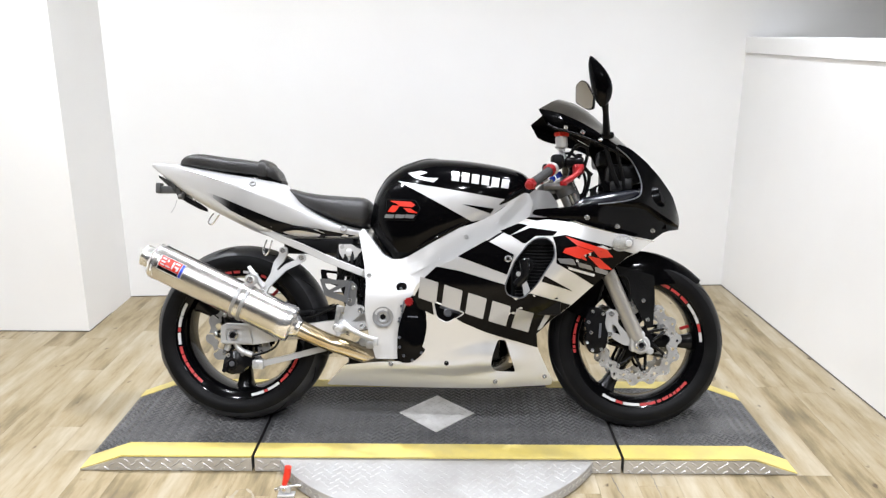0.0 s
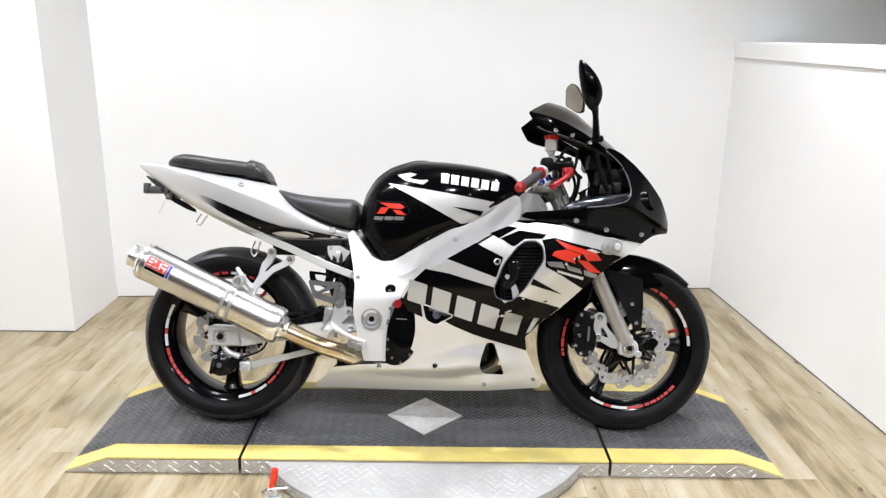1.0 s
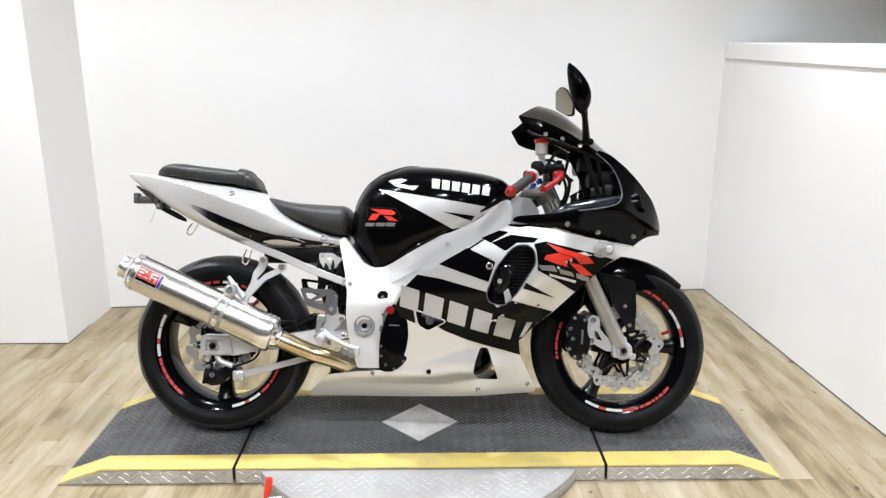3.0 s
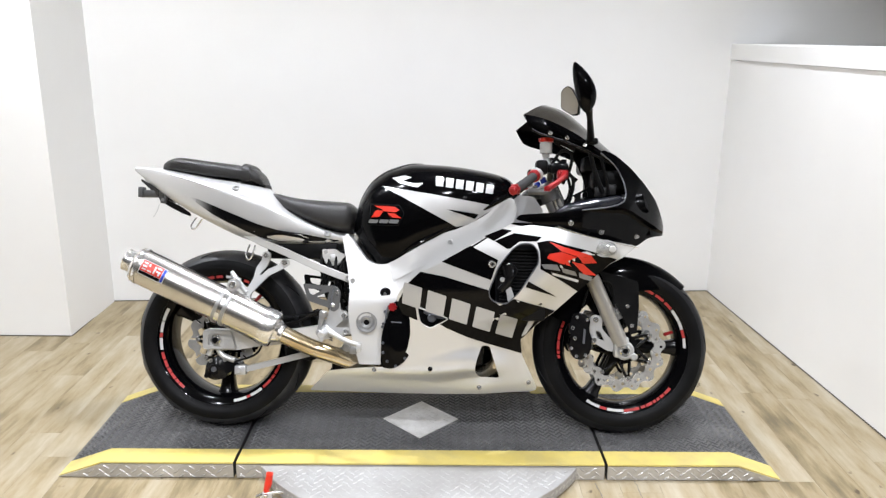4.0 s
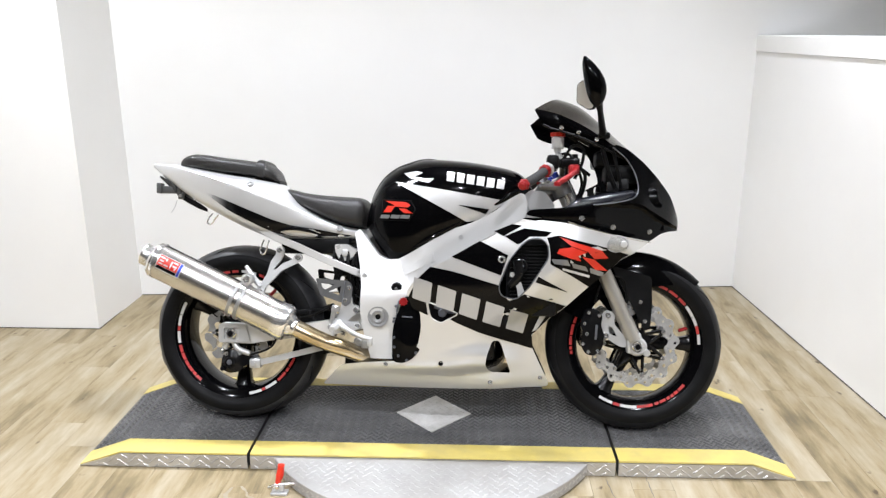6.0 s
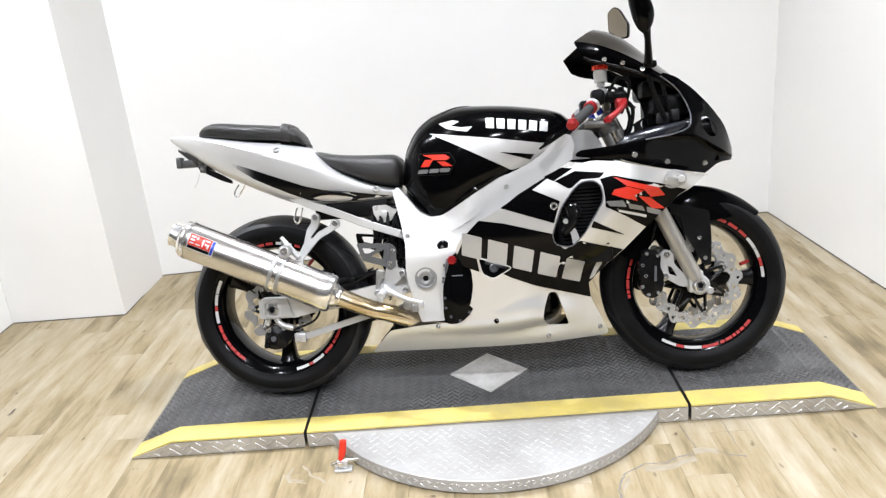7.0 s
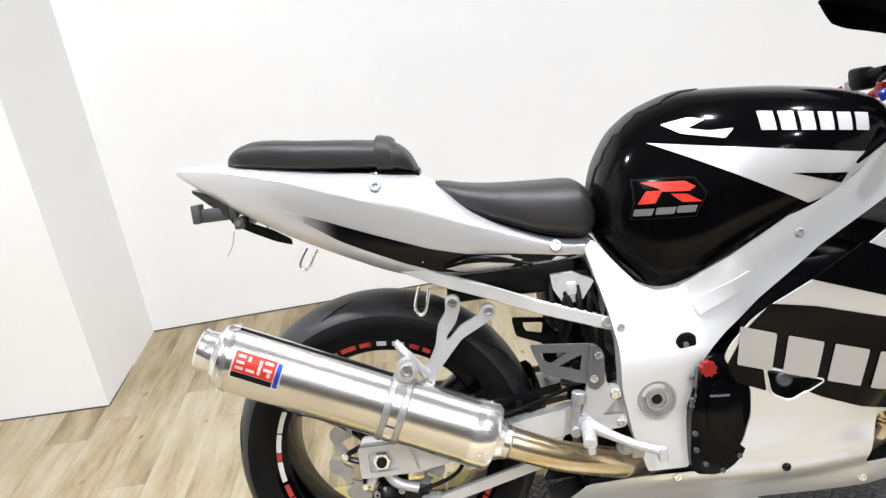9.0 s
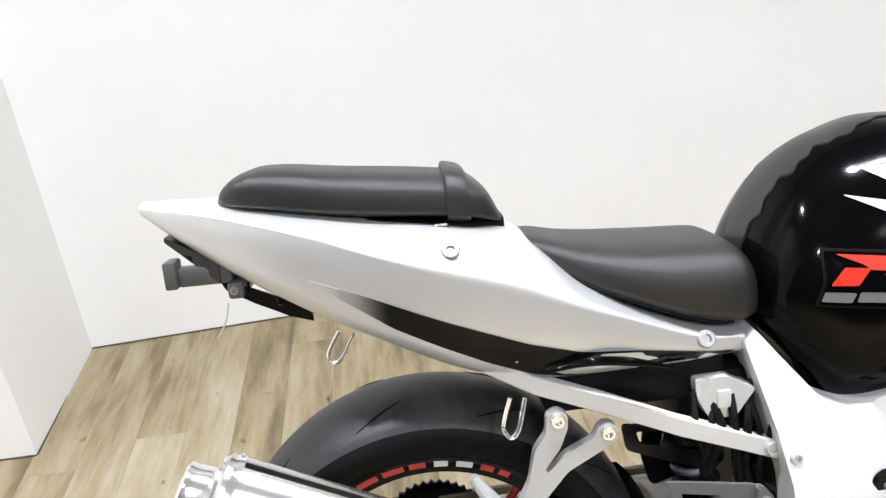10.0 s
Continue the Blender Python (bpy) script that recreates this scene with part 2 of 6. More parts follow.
def curve_points(pts, n=8):
    """A smooth line through the points (Catmull-Rom)."""
    p = [Vector(q) for q in pts]
    p = [2 * p[0] - p[1]] + p + [2 * p[-1] - p[-2]]
    out = []
    for a, b, c, d in zip(p, p[1:], p[2:], p[3:]):
        for k in range(n):
            t = k / n
            out.append(0.5 * (2 * b + (c - a) * t + (2 * a - 5 * b + 4 * c - d) * t * t + (3 * b - a - 3 * c + d) * t ** 3))
    return out + [p[-2]]


def skin(rings, closed=True, caps=True):
    """A surface through rings of points."""
    bm = bmesh.new()
    rows = [[bm.verts.new(p) for p in ring] for ring in rings]
    n = len(rows[0])
    for a, b in zip(rows, rows[1:]):
        for k in range(n if closed else n - 1):
            bm.faces.new((a[k], a[(k + 1) % n], b[(k + 1) % n], b[k]))
    if caps and closed:
        bm.faces.new(rows[0])
        bm.faces.new(rows[-1][::-1])
    return bm


def tube(pts, radius, n=8, sides=12, flat=1.0):
    """A round or flattened tube along a smooth line; radius is one value or one for each point."""
    line = curve_points(pts, n) if len(pts) > 2 else [Vector(p) for p in pts]
    radii = radius if isinstance(radius, (list, tuple)) else [radius] * len(pts)
    rings = []
    up = Vector((0, 0, 1))
    for i, p in enumerate(line):
        d = (line[min(i + 1, len(line) - 1)] - line[max(i - 1, 0)]).normalized()
        side = d.cross(up)
        if side.length < 0.05:
            side = d.cross(Vector((1, 0, 0)))
        side.normalize()
        other = side.cross(d).normalized()
        f = i / (len(line) - 1) * (len(radii) - 1)
        k = min(int(f), len(radii) - 2)
        r = radii[k] + (radii[k + 1] - radii[k]) * (f - k)
        rings.append([p + r * (math.cos(a) * side * flat + math.sin(a) * other) for a in (2 * math.pi * j / sides for j in range(sides))])
    return skin(rings)


def spun(profile, centre, axis="y", n=48):
    """A body of revolution round an axis through centre; profile: (radius, along) pairs, closed."""
    rings = []
    for k in range(n):
        a = 2 * math.pi * k / n
        ring = []
        for r, h in profile:
            u, v = r * math.cos(a), r * math.sin(a)
            ring.append(Vector(centre) + Vector({"y": (u, h, v), "x": (h, u, v), "z": (u, v, h)}[axis]))
        rings.append(ring)
    bm = skin(rings + [rings[0]], caps=False)
    bmesh.ops.remove_doubles(bm, verts=bm.verts[:], dist=1e-6)
    return bm


def knob(centre, direction, radius, height, bevel=0.2, sides=16):
    """A short bevelled cylinder that stands on centre along direction."""
    d = Vector(direction).normalized()
    q = d.to_track_quat("Z", "Y").to_matrix().to_4x4()
    b = radius * bevel
    prof = [(radius, 0), (radius, height - b), (radius - b, height)]
    rings = [[Vector((r * math.cos(a), r * math.sin(a), h)) for a in (2 * math.pi * j / sides for j in range(sides))] for r, h in prof]
    return moved(skin(rings), Matrix.Translation(centre) @ q)


def bolt(centre, direction, radius, height):
    """A round bolt head with a socket."""
    d = Vector(direction).normalized()
    q = d.to_track_quat("Z", "Y").to_matrix().to_4x4()
    prof = [(radius, 0), (radius, height * 0.7), (radius * 0.85, height), (radius * 0.5, height), (radius * 0.45, height * 0.35)]
    rings = [[Vector((r * math.cos(a), r * math.sin(a), h)) for a in (2 * math.pi * j / 12 for j in range(12))] for r, h in prof]
    return moved(skin(rings), Matrix.Translation(centre) @ q)


def rounded(outline, r=0.01, n=4):
    """The outline with its corners rounded."""
    out = []
    m = len(outline)
    for i in range(m):
        a, b, c = (Vector(outline[(i + k) % m]) for k in (-1, 0, 1))
        ra = min(r, (a - b).length * 0.45)
        rc = min(r, (c - b).length * 0.45)
        p, q = b + (a - b).normalized() * ra, b + (c - b).normalized() * rc
        for k in range(n + 1):
            t = k / n
            out.append((1 - t) ** 2 * p + 2 * t * (1 - t) * b + t * t * q)
    return [(v[0], v[1]) for v in out]


def inside(p, poly):
    x, y = p
    hit = False
    for (ax, ay), (bx, by) in zip(poly, poly[1:] + poly[:1]):
        if (ay > y) != (by > y) and x < (bx - ax) * (y - ay) / (by - ay) + ax:
            hit = not hit
    return hit


def dense(poly, step):
    out = []
    for a, b in zip(poly, poly[1:] + poly[:1]):
        n = max(1, int(math.hypot(b[0] - a[0], b[1] - a[1]) / step))
        out += [(a[0] + (b[0] - a[0]) * k / n, a[1] + (b[1] - a[1]) * k / n) for k in range(n)]
    return out


def sheet(outline, front, thick=0.003, holes=(), step=0.03, back=None, creases=()):
    """A shell in side view: the outline in x and z, bent so that its face lies at y = front(x, z)."""
    from mathutils.geometry import delaunay_2d_cdt
    loops = [dense(list(outline), step)] + [dense(list(h), step) for h in holes]
    pts, edges = [], []
    for loop in loops:
        base = len(pts)
        pts += [Vector(p) for p in loop]
        edges += [(base + k, base + (k + 1) % len(loop)) for k in range(len(loop))]
    for line_ in creases:
        base = len(pts)
        pts += [Vector(p) for p in line_]
        edges += [(base + k, base + k + 1) for k in range(len(line_) - 1)]
    xs, zs = [p[0] for p in loops[0]], [p[1] for p in loops[0]]
    rim = [Vector(p) for p in pts]
    x = min(xs) + step / 2
    while x < max(xs):
        z = min(zs) + step / 2
        while z < max(zs):
            if inside((x, z), loops[0]) and not any(inside((x, z), h) for h in loops[1:]):
                if min((Vector((x, z)) - p).length_squared for p in rim) > (0.45 * step) ** 2:
                    pts.append(Vector((x, z)))
            z += step
        x += step
    vs, _, fs, *_ = delaunay_2d_cdt(pts, edges, [], 0, 1e-5)
    keep = []
    for f in fs:
        c = sum((vs[k] for k in f), Vector((0, 0))) / len(f)
        if inside(c, loops[0]) and not any(inside(c, h) for h in loops[1:]):
            keep.append(f)
    behind = back or (lambda u, w: front(u, w) + thick)
    bm = bmesh.new()
    a = [bm.verts.new((v[0], front(v[0], v[1]), v[1])) for v in vs]
    b = [bm.verts.new((v[0], behind(v[0], v[1]), v[1])) for v in vs]
    count = {}
    for f in keep:
        for i, j in zip(f, list(f[1:]) + [f[0]]):
            count[(i, j)] = 1
        bm.faces.new([a[k] for k in f])
        bm.faces.new([b[k] for k in reversed(f)])
    for i, j in count:
        if (j, i) not in count:
            bm.faces.new((a[j], a[i], b[i], b[j]))
    bmesh.ops.delete(bm, geom=[v for v in bm.verts if not v.link_faces], context="VERTS")
    return bm


def mirrored(bm):
    """The same on the other side of the middle plane."""
    other = bm.copy()
    bmesh.ops.scale(other, vec=(1, -1, 1), verts=other.verts)
    return other


def lerp_table(table):
    """A smooth function through (x, value) pairs, without overshoot."""
    xs, vs = [p[0] for p in table], [p[1] for p in table]
    n = len(xs)
    h = [xs[i + 1] - xs[i] for i in range(n - 1)]
    d = [(vs[i + 1] - vs[i]) / h[i] for i in range(n - 1)]
    m = [d[0]] + [0.0 if d[i - 1] * d[i] <= 0 else 2 * d[i - 1] * d[i] / (d[i - 1] + d[i]) for i in range(1, n - 1)] + [d[-1]]

    def f(x):
        if x <= xs[0]:
            return vs[0]
        if x >= xs[-1]:
            return vs[-1]
        i = 0
        while x > xs[i + 1]:
            i += 1
        t = (x - xs[i]) / h[i]
        return vs[i] * (1 + 2 * t) * (1 - t) ** 2 + m[i] * h[i] * t * (1 - t) ** 2 + vs[i + 1] * t * t * (3 - 2 * t) + m[i + 1] * h[i] * t * t * (t - 1)
    return f


# ---- the room ----
BACK_L, BACK_R = (-1.655, 1.32), (1.585, 1.572)       # the two corners of the back wall
RIGHT_F = (1.748, -1.5)
LEFT_X, PIER_X, PIER_Y = -2.182, -1.648, 0.826


def wall_prism(name, pts, z0, z1, material, label, category="wall"):
    bm = bmesh.new()
    low = [bm.verts.new((x, y, z0)) for x, y in pts]
    top = [bm.verts.new((x, y, z1)) for x, y in pts]
    n = len(pts)
    bm.faces.new(low[::-1])
    bm.faces.new(top)
    for k in range(n):
        bm.faces.new((low[k], low[(k + 1) % n], top[(k + 1) % n], top[k]))
    ob = link_mesh(name, bm, material)
    return tagged(ob, label, category, kind="structure")


wall_prism("wall_north", [BACK_L, BACK_R, (2.80, 1.666), (2.80, 1.79), (-1.66, 1.52)], 0, CEIL, WALL, "plain white painted back wall behind the motorcycle")
wall_prism("pier", [(LEFT_X, PIER_Y), (PIER_X, PIER_Y), (PIER_X, 1.52), (LEFT_X, 1.52)], 0, CEIL, WALL, "white painted boxed-out wall pier with a square corner", "pier")
wall_prism("wall_west", [(LEFT_X - 0.15, -1.1), (LEFT_X, -1.1), (LEFT_X, PIER_Y - 0.001), (LEFT_X - 0.15, PIER_Y)], 0, CEIL, WALL, "white painted side wall beside the pier")
# the unlit shop space that the bay opens to
for k, pts in enumerate(([(-6.2, -9.2), (6.2, -9.2), (6.2, -9.0), (-6.2, -9.0)], [(-6.2, -9.0), (-6.0, -9.0), (-6.0, 1.8), (-6.2, 1.8)], [(6.0, -9.0), (6.2, -9.0), (6.2, 1.8), (6.0, 1.8)],
                         [(-6.0, 1.6), (LEFT_X, 1.6), (LEFT_X, 1.8), (-6.0, 1.8)], [(2.81, 1.67), (6.0, 1.67), (6.0, 1.8), (2.81, 1.8)])):
    wall_prism(("wall_south", "wall_far_west", "wall_far_east", "wall_north_west", "wall_north_east")[k], pts, 0, CEIL, SHOP, "dark grey wall of the unlit shop space")


def east(t, off=0.0):
    """A point of the right wall's foot, off metres out."""
    return (BACK_R[0] + (RIGHT_F[0] - BACK_R[0]) * t + off, BACK_R[1] + (RIGHT_F[1] - BACK_R[1]) * t)


wall_prism("wall_east", [east(0), east(1), east(1, 0.26), east(0, 0.26)], 0, 1.268, WALL, "white painted half-height side wall under a ledge")
wall_prism("wall_east_upper", [east(0, 0.95), east(1, 0.95), east(1, 1.10), east(0, 1.10)], 0, CEIL, WALL, "white painted side wall set back behind the half wall")
cap_bm = bmesh.new()
ring = [(-0.006, 1.270), (-0.006, 1.346), (-0.002, 1.351), (0.30, 1.351), (0.30, 1.270)]
rows_ = [[cap_bm.verts.new((*east(t, o), z)) for o, z in ring] for t in (0, 1)]
for k in range(5):
    cap_bm.faces.new((rows_[0][k], rows_[0][(k + 1) % 5], rows_[1][(k + 1) % 5], rows_[1][k]))
tagged(link_mesh("trim_ledge", cap_bm, WALL), "white painted ledge board capping the half wall", "ledge", kind="structure")
ceil_bm = block(-6.2, 6.2, -9.2, 1.8, CEIL, CEIL + 0.1)
tagged(link_mesh("ceiling", ceil_bm, CEILING), "dark grey ceiling with small round lamps", "ceiling", kind="structure")

# thin dark line of dirt and caulk at the foot of the walls
foot = bmesh.new()
for (ax, ay), (bx, by) in ((BACK_L, BACK_R), (BACK_R, east(1.0)), ((LEFT_X, PIER_Y), (PIER_X, PIER_Y)), ((PIER_X, PIER_Y), BACK_L), ((LEFT_X, -1.1), (LEFT_X, PIER_Y))):
    d = Vector((bx - ax, by - ay, 0)).normalized()
    s = Vector((-d.y, d.x, 0)) * 0.0035
    base = [Vector((ax, ay, 0.001)), Vector((bx, by, 0.001))]
    ring_a = [base[0] - s, base[0] + s, base[0] + s + Vector((0, 0, 0.003)), base[0] - s + Vector((0, 0, 0.003))]
    ring_b = [p + (base[1] - base[0]) for p in ring_a]
    foot = join(foot, skin([ring_a, ring_b]))
tagged(link_mesh("trim_foot", foot, DIRT), "thin dark dirty joint at the foot of the walls", "joint", kind="structure")

# ceiling lamps
for lx, ly, watts in LAMP_SPOTS:
    lamp_root = new("ceiling_lamp", None)
    lamp_root.location = (lx, ly, CEIL)
    tagged(lamp_root, "small round recessed ceiling lamp with a bright diffuser", "lamp", "ceiling lamps")
    part("ring", spun([(0.085, 0), (0.085, -0.008), (0.066, -0.012), (0.062, 0)], (0, 0, 0), "z", 24), ALLOY, lamp_root)
    part("diffuser", knob((0, 0, -0.001), (0, 0, -1), 0.062, 0.004), LAMP_GLOW, lamp_root)
    data = bpy.data.lights.new("ceiling_lamp_light", "AREA")
    data.shape, data.size, data.energy, data.color = "DISK", 0.13, watts, (0.92, 0.95, 1.03)
    data.spread = radians(122)
    light = new("lamp_light", data)
    light.parent = lamp_root
    light.location = (0, 0, -0.02)


# ---- the lift platform ----
CX = 0.015
FRONT, REAR = -0.358, 0.205
JOINT_A, JOINT_B = -0.576, 0.604
BREAK, TIP = 1.020, 1.160
TURN_C, TURN_R, TURN_Z = (0.010, -0.074), 0.581, 0.047


def tread_bars(name, spots, top, parent, material, size=(0.030, 0.0085, 0.0022), label=""):
    """Raised bars of tread plate, leaning by turns to either side; top gives a spot's height and slope frame."""
    verts, faces = [], []
    l, w, h = size
    for x, y, turn in spots:
        o, ex, ey, ez = top(x, y)
        c, s = math.cos(turn), math.sin(turn)
        u, v = ex * c + ey * s, ey * c - ex * s
        i = len(verts)
        for a, b, e in ((-.5, 0, 0), (-.2, -.5, 0), (.2, -.5, 0), (.5, 0, 0), (.2, .5, 0), (-.2, .5, 0), (-.28, 0, 1), (.28, 0, 1)):
            verts.append(tuple(o + u * (a * l) + v * (b * w) + ez * (e * h)))
        faces += [(i, i + 1, i + 6), (i + 1, i + 2, i + 7, i + 6), (i + 2, i + 3, i + 7), (i + 3, i + 4, i + 7), (i + 4, i + 5, i + 6, i + 7), (i + 5, i, i + 6)]
    me = bpy.data.meshes.new(name)
    me.from_pydata(verts, [], faces)
    me.materials.append(material)
    ob = new(name, me)
    ob.parent = parent
    return tagged(ob, label, kind="stuff")


X3, Y3, Z3 = Vector((1, 0, 0)), Vector((0, 1, 0)), Vector((0, 0, 1))


def flat_top(z):
    return lambda x, y: (Vector((x, y, z)), X3, Y3, Z3)


def lattice(x0, x1, y0, y1, dx, dy, ok=lambda x, y: True, jitter=0.0):
    out = []
    j = 0
    y = y0
    while y < y1:
        k = 0
        x = x0 + (dx / 2 if j % 2 else 0)
        while x < x1:
            if ok(x, y):
                out.append((x, y, 0.62 if (k + j) % 2 else -0.62))
            x += dx
            k += 1
        y += dy
        j += 1
    return out


def ramp_z(x):
    """Height of the platform's top along its length."""
    e = abs(x - CX)
    return PLAT if e <= BREAK else PLAT - (PLAT - 0.004) * (e - BREAK) / (TIP - BREAK)


def deck(x0, x1, label):
    """One section of the platform: body, yellow edges, side plates and tread."""
    root = new("lift_platform", None)
    tagged(root, label, "platform", "platform sections")
    xs = sorted({x0, x1, *(v for v in (CX - BREAK, CX + BREAK) if x0 < v < x1)})
    rings = [[Vector((x, FRONT, 0.002)), Vector((x, REAR, 0.002)), Vector((x, REAR, ramp_z(x))), Vector((x, FRONT, ramp_z(x)))] for x in xs]
    part("deck_plate", skin(rings), TREAD, root, "dark grey tread plate deck")
    for y0, y1 in ((FRONT - 0.001, FRONT + 0.081), (REAR - 0.056, REAR + 0.001)):
        strip = [[Vector((x, y0, ramp_z(x) - 0.004)), Vector((x, y1, ramp_z(x) + 0.0005)), Vector((x, y1, ramp_z(x) + 0.002)), Vector((x, y0, ramp_z(x) + 0.002))] for x in xs]
        part("yellow_edge", skin(strip), YELLOW, root, "worn yellow painted edge strip")
    for y0, sgn in ((FRONT, -1), (REAR, 1)):
        plate = [[Vector((x, y0 + sgn * 0.001, 0.003)), Vector((x, y0 + sgn * 0.004, 0.003)), Vector((x, y0 + sgn * 0.004, max(0.0035, ramp_z(x) - 0.006))), Vector((x, y0 + sgn * 0.001, max(0.0035, ramp_z(x) - 0.006)))] for x in xs]
        side = part("side_plate", skin(plate), PLATE, root, "galvanised tread plate skirt")
        if sgn < 0:
            spots = lattice(x0 + 0.02, x1 - 0.02, 0.009, PLAT - 0.008, 0.034, 0.0145, lambda x, z: z < ramp_z(x) - 0.010)
            tread_bars("tread", spots, lambda x, z: (Vector((x, FRONT - 0.004, z)), X3, Z3, -Y3), side, PLATE, (0.025, 0.0065, 0.0022))
    return root


def deck_top(x, y):
    e = abs(x - CX)
    if e <= BREAK:
        return Vector((x, y, ramp_z(x))), X3, Y3, Z3
    slope = Vector((1, 0, (ramp_z(x + 0.01) - ramp_z(x - 0.01)) / 0.02)).normalized()
    return Vector((x, y, ramp_z(x))), slope, Y3, slope.cross(Y3)


def off_diamond(x, y):
    return abs(x - 0.007) / 0.140 + abs(y + 0.062) / 0.142 > 1


left_deck = deck(CX - TIP, JOINT_A - 0.010, "dark tread plate end ramp with yellow edges on the wooden floor")
mid_deck = deck(JOINT_A, JOINT_B, "dark tread plate lift platform with yellow edges under the motorcycle")
right_deck = deck(JOINT_B + 0.010, CX + TIP, "dark tread plate end ramp with yellow edges on the wooden floor")
for root, x0, x1 in ((left_deck, CX - TIP, JOINT_A - 0.006), (mid_deck, JOINT_A, JOINT_B), (right_deck, JOINT_B + 0.006, CX + TIP)):
    spots = lattice(x0 + 0.018, x1 - 0.014, FRONT + 0.088, REAR - 0.06, 0.0190, 0.0120, off_diamond)
    tread_bars("tread", spots, deck_top, root, TREAD_BAR, (0.0225, 0.0072, 0.0028), "raised chevron tread pattern")

# bright diamond plate let into the deck
corners = [(0.007 - 0.134, -0.062), (0.007, -0.062 - 0.136), (0.007 + 0.134, -0.062), (0.007, -0.062 + 0.136)]
dia = skin([[Vector((x, y, PLAT + 0.0005)) for x, y in corners], [Vector((x, y, PLAT + 0.003)) for x, y in corners]])
dia_plate = part("centre_plate", dia, DIAMOND, mid_deck, "bright worn steel diamond-shaped plate")
tread_bars("tread", lattice(-0.13, 0.15, -0.2, 0.07, 0.030, 0.0185, lambda x, y: abs(x - 0.007) / 0.121 + abs(y + 0.062) / 0.123 < 1),
           flat_top(PLAT + 0.003), dia_plate, DIAMOND, (0.024, 0.006, 0.0013))

# turntable plate that shows in front of the platform
turn_root = new("turntable", None)
tagged(turn_root, "round galvanised tread plate turntable half under the platform", "turntable")
arc = [math.pi + math.asin(0.30 / TURN_R * 0.985) * 0 + a for a in [math.pi * k / 60 for k in range(61)]]
rim_pts = [(TURN_C[0] + TURN_R * math.cos(a), TURN_C[1] + TURN_R * math.sin(a)) for a in arc]
rim_pts = [p for p in rim_pts if p[1] < FRONT - 0.006]
ends = [(rim_pts[-1][0], FRONT - 0.0065), (rim_pts[0][0], FRONT - 0.0065)]
outline_t = rim_pts + ends
disc_bm = skin([[Vector((x, y, 0.008)) for x, y in outline_t], [Vector((x, y, TURN_Z - 0.002)) for x, y in outline_t],
                [Vector((TURN_C[0] + (x - TURN_C[0]) * 0.996, y if y > FRONT - 0.01 else TURN_C[1] + (y - TURN_C[1]) * 0.996, TURN_Z)) for x, y in outline_t]])
plate = part("plate", disc_bm, TURN_PLATE, turn_root, "bright galvanised tread plate with a curved rim", 25)
def on_turn(x, y):
    return math.hypot(x - TURN_C[0], y - TURN_C[1]) < TURN_R - 0.02


def worn_middle(x, y):
    return abs(x + 0.03 - 0.4 * (y + 0.5)) < 0.17 + 0.05 * math.sin(17 * y + 9 * x)


for low, high in ((True, 0.0006), (False, 0.0020)):
    tread_bars("tread", lattice(-0.56, 0.58, -0.65, FRONT - 0.02, 0.030, 0.0175, lambda x, y: on_turn(x, y) and worn_middle(x, y) == low), flat_top(TURN_Z), plate, TURN_PLATE, (0.021, 0.0052, high))
rim_spots = [(TURN_C[0] + TURN_R * math.cos(a), z, t) for k, a in enumerate(np.linspace(math.pi * 1.17, math.pi * 1.83, 58)) for z, t in ((0.017 + 0.008 * (k % 2), 0.6 if k % 2 else -0.6), (0.031, -0.6 if k % 2 else 0.6))]


def rim_frame(x, z):
    a = -math.acos(max(-1, min(1, (x - TURN_C[0]) / TURN_R)))
    n = Vector((math.cos(a), math.sin(a), 0))
    return Vector((TURN_C[0], TURN_C[1], z)) + n * TURN_R, n.cross(Z3) * -1, Z3, n


tread_bars("tread", rim_spots, rim_frame, plate, PLATE, (0.018, 0.005, 0.0018))
skirt_pts = [(TURN_C[0] + (x - TURN_C[0]) * 0.985, FRONT - 0.007 if y > FRONT - 0.01 else TURN_C[1] + (y - TURN_C[1]) * 0.985) for x, y in outline_t]
part("base_ring", skin([[Vector((x, y, 0.001)) for x, y in skirt_pts], [Vector((x, y, 0.0085)) for x, y in skirt_pts]]), PLASTIC, turn_root, "dark recessed base ring")

# red handled toggle clamp beside the turntable
clamp = new("toggle_clamp", None)
tagged(clamp, "small steel toggle clamp with a red rubber handle beside the turntable", "clamp")
hx, hy = -0.452, -0.487
part("base", join(block(hx - 0.022, hx + 0.030, hy - 0.020, hy + 0.008, 0.001, 0.008, 0.002), block(hx - 0.012, hx + 0.018, hy - 0.012, hy + 0.004, 0.010, 0.034, 0.003)), ALLOY, clamp)
part("link", join(tube([(hx - 0.03, hy - 0.004, 0.018), (hx + 0.002, hy - 0.004, 0.030), (hx + 0.05, hy + 0.01, 0.026)], 0.006), knob((hx, hy - 0.014, 0.028), (0, -1, 0), 0.007, 0.006)), STEEL, clamp)
part("handle", tube([(hx - 0.002, hy, 0.034), (hx + 0.006, hy + 0.002, 0.060), (hx + 0.012, hy + 0.004, 0.094)], [0.008, 0.0115, 0.0105]), RED, clamp, "red dipped rubber grip")


# ---- the motorcycle ----
bike = new("motorcycle", None)
bike.matrix_world = pose(0.004, -0.110, 0.071, -15.0, 0, -2.0)
tagged(bike, "black and silver fully faired sport motorcycle leaning on the lift platform", "motorcycle")

RW, FW = Vector((-0.675, 0, 0.285)), Vector((0.687, 0, 0.280))     # wheel centres


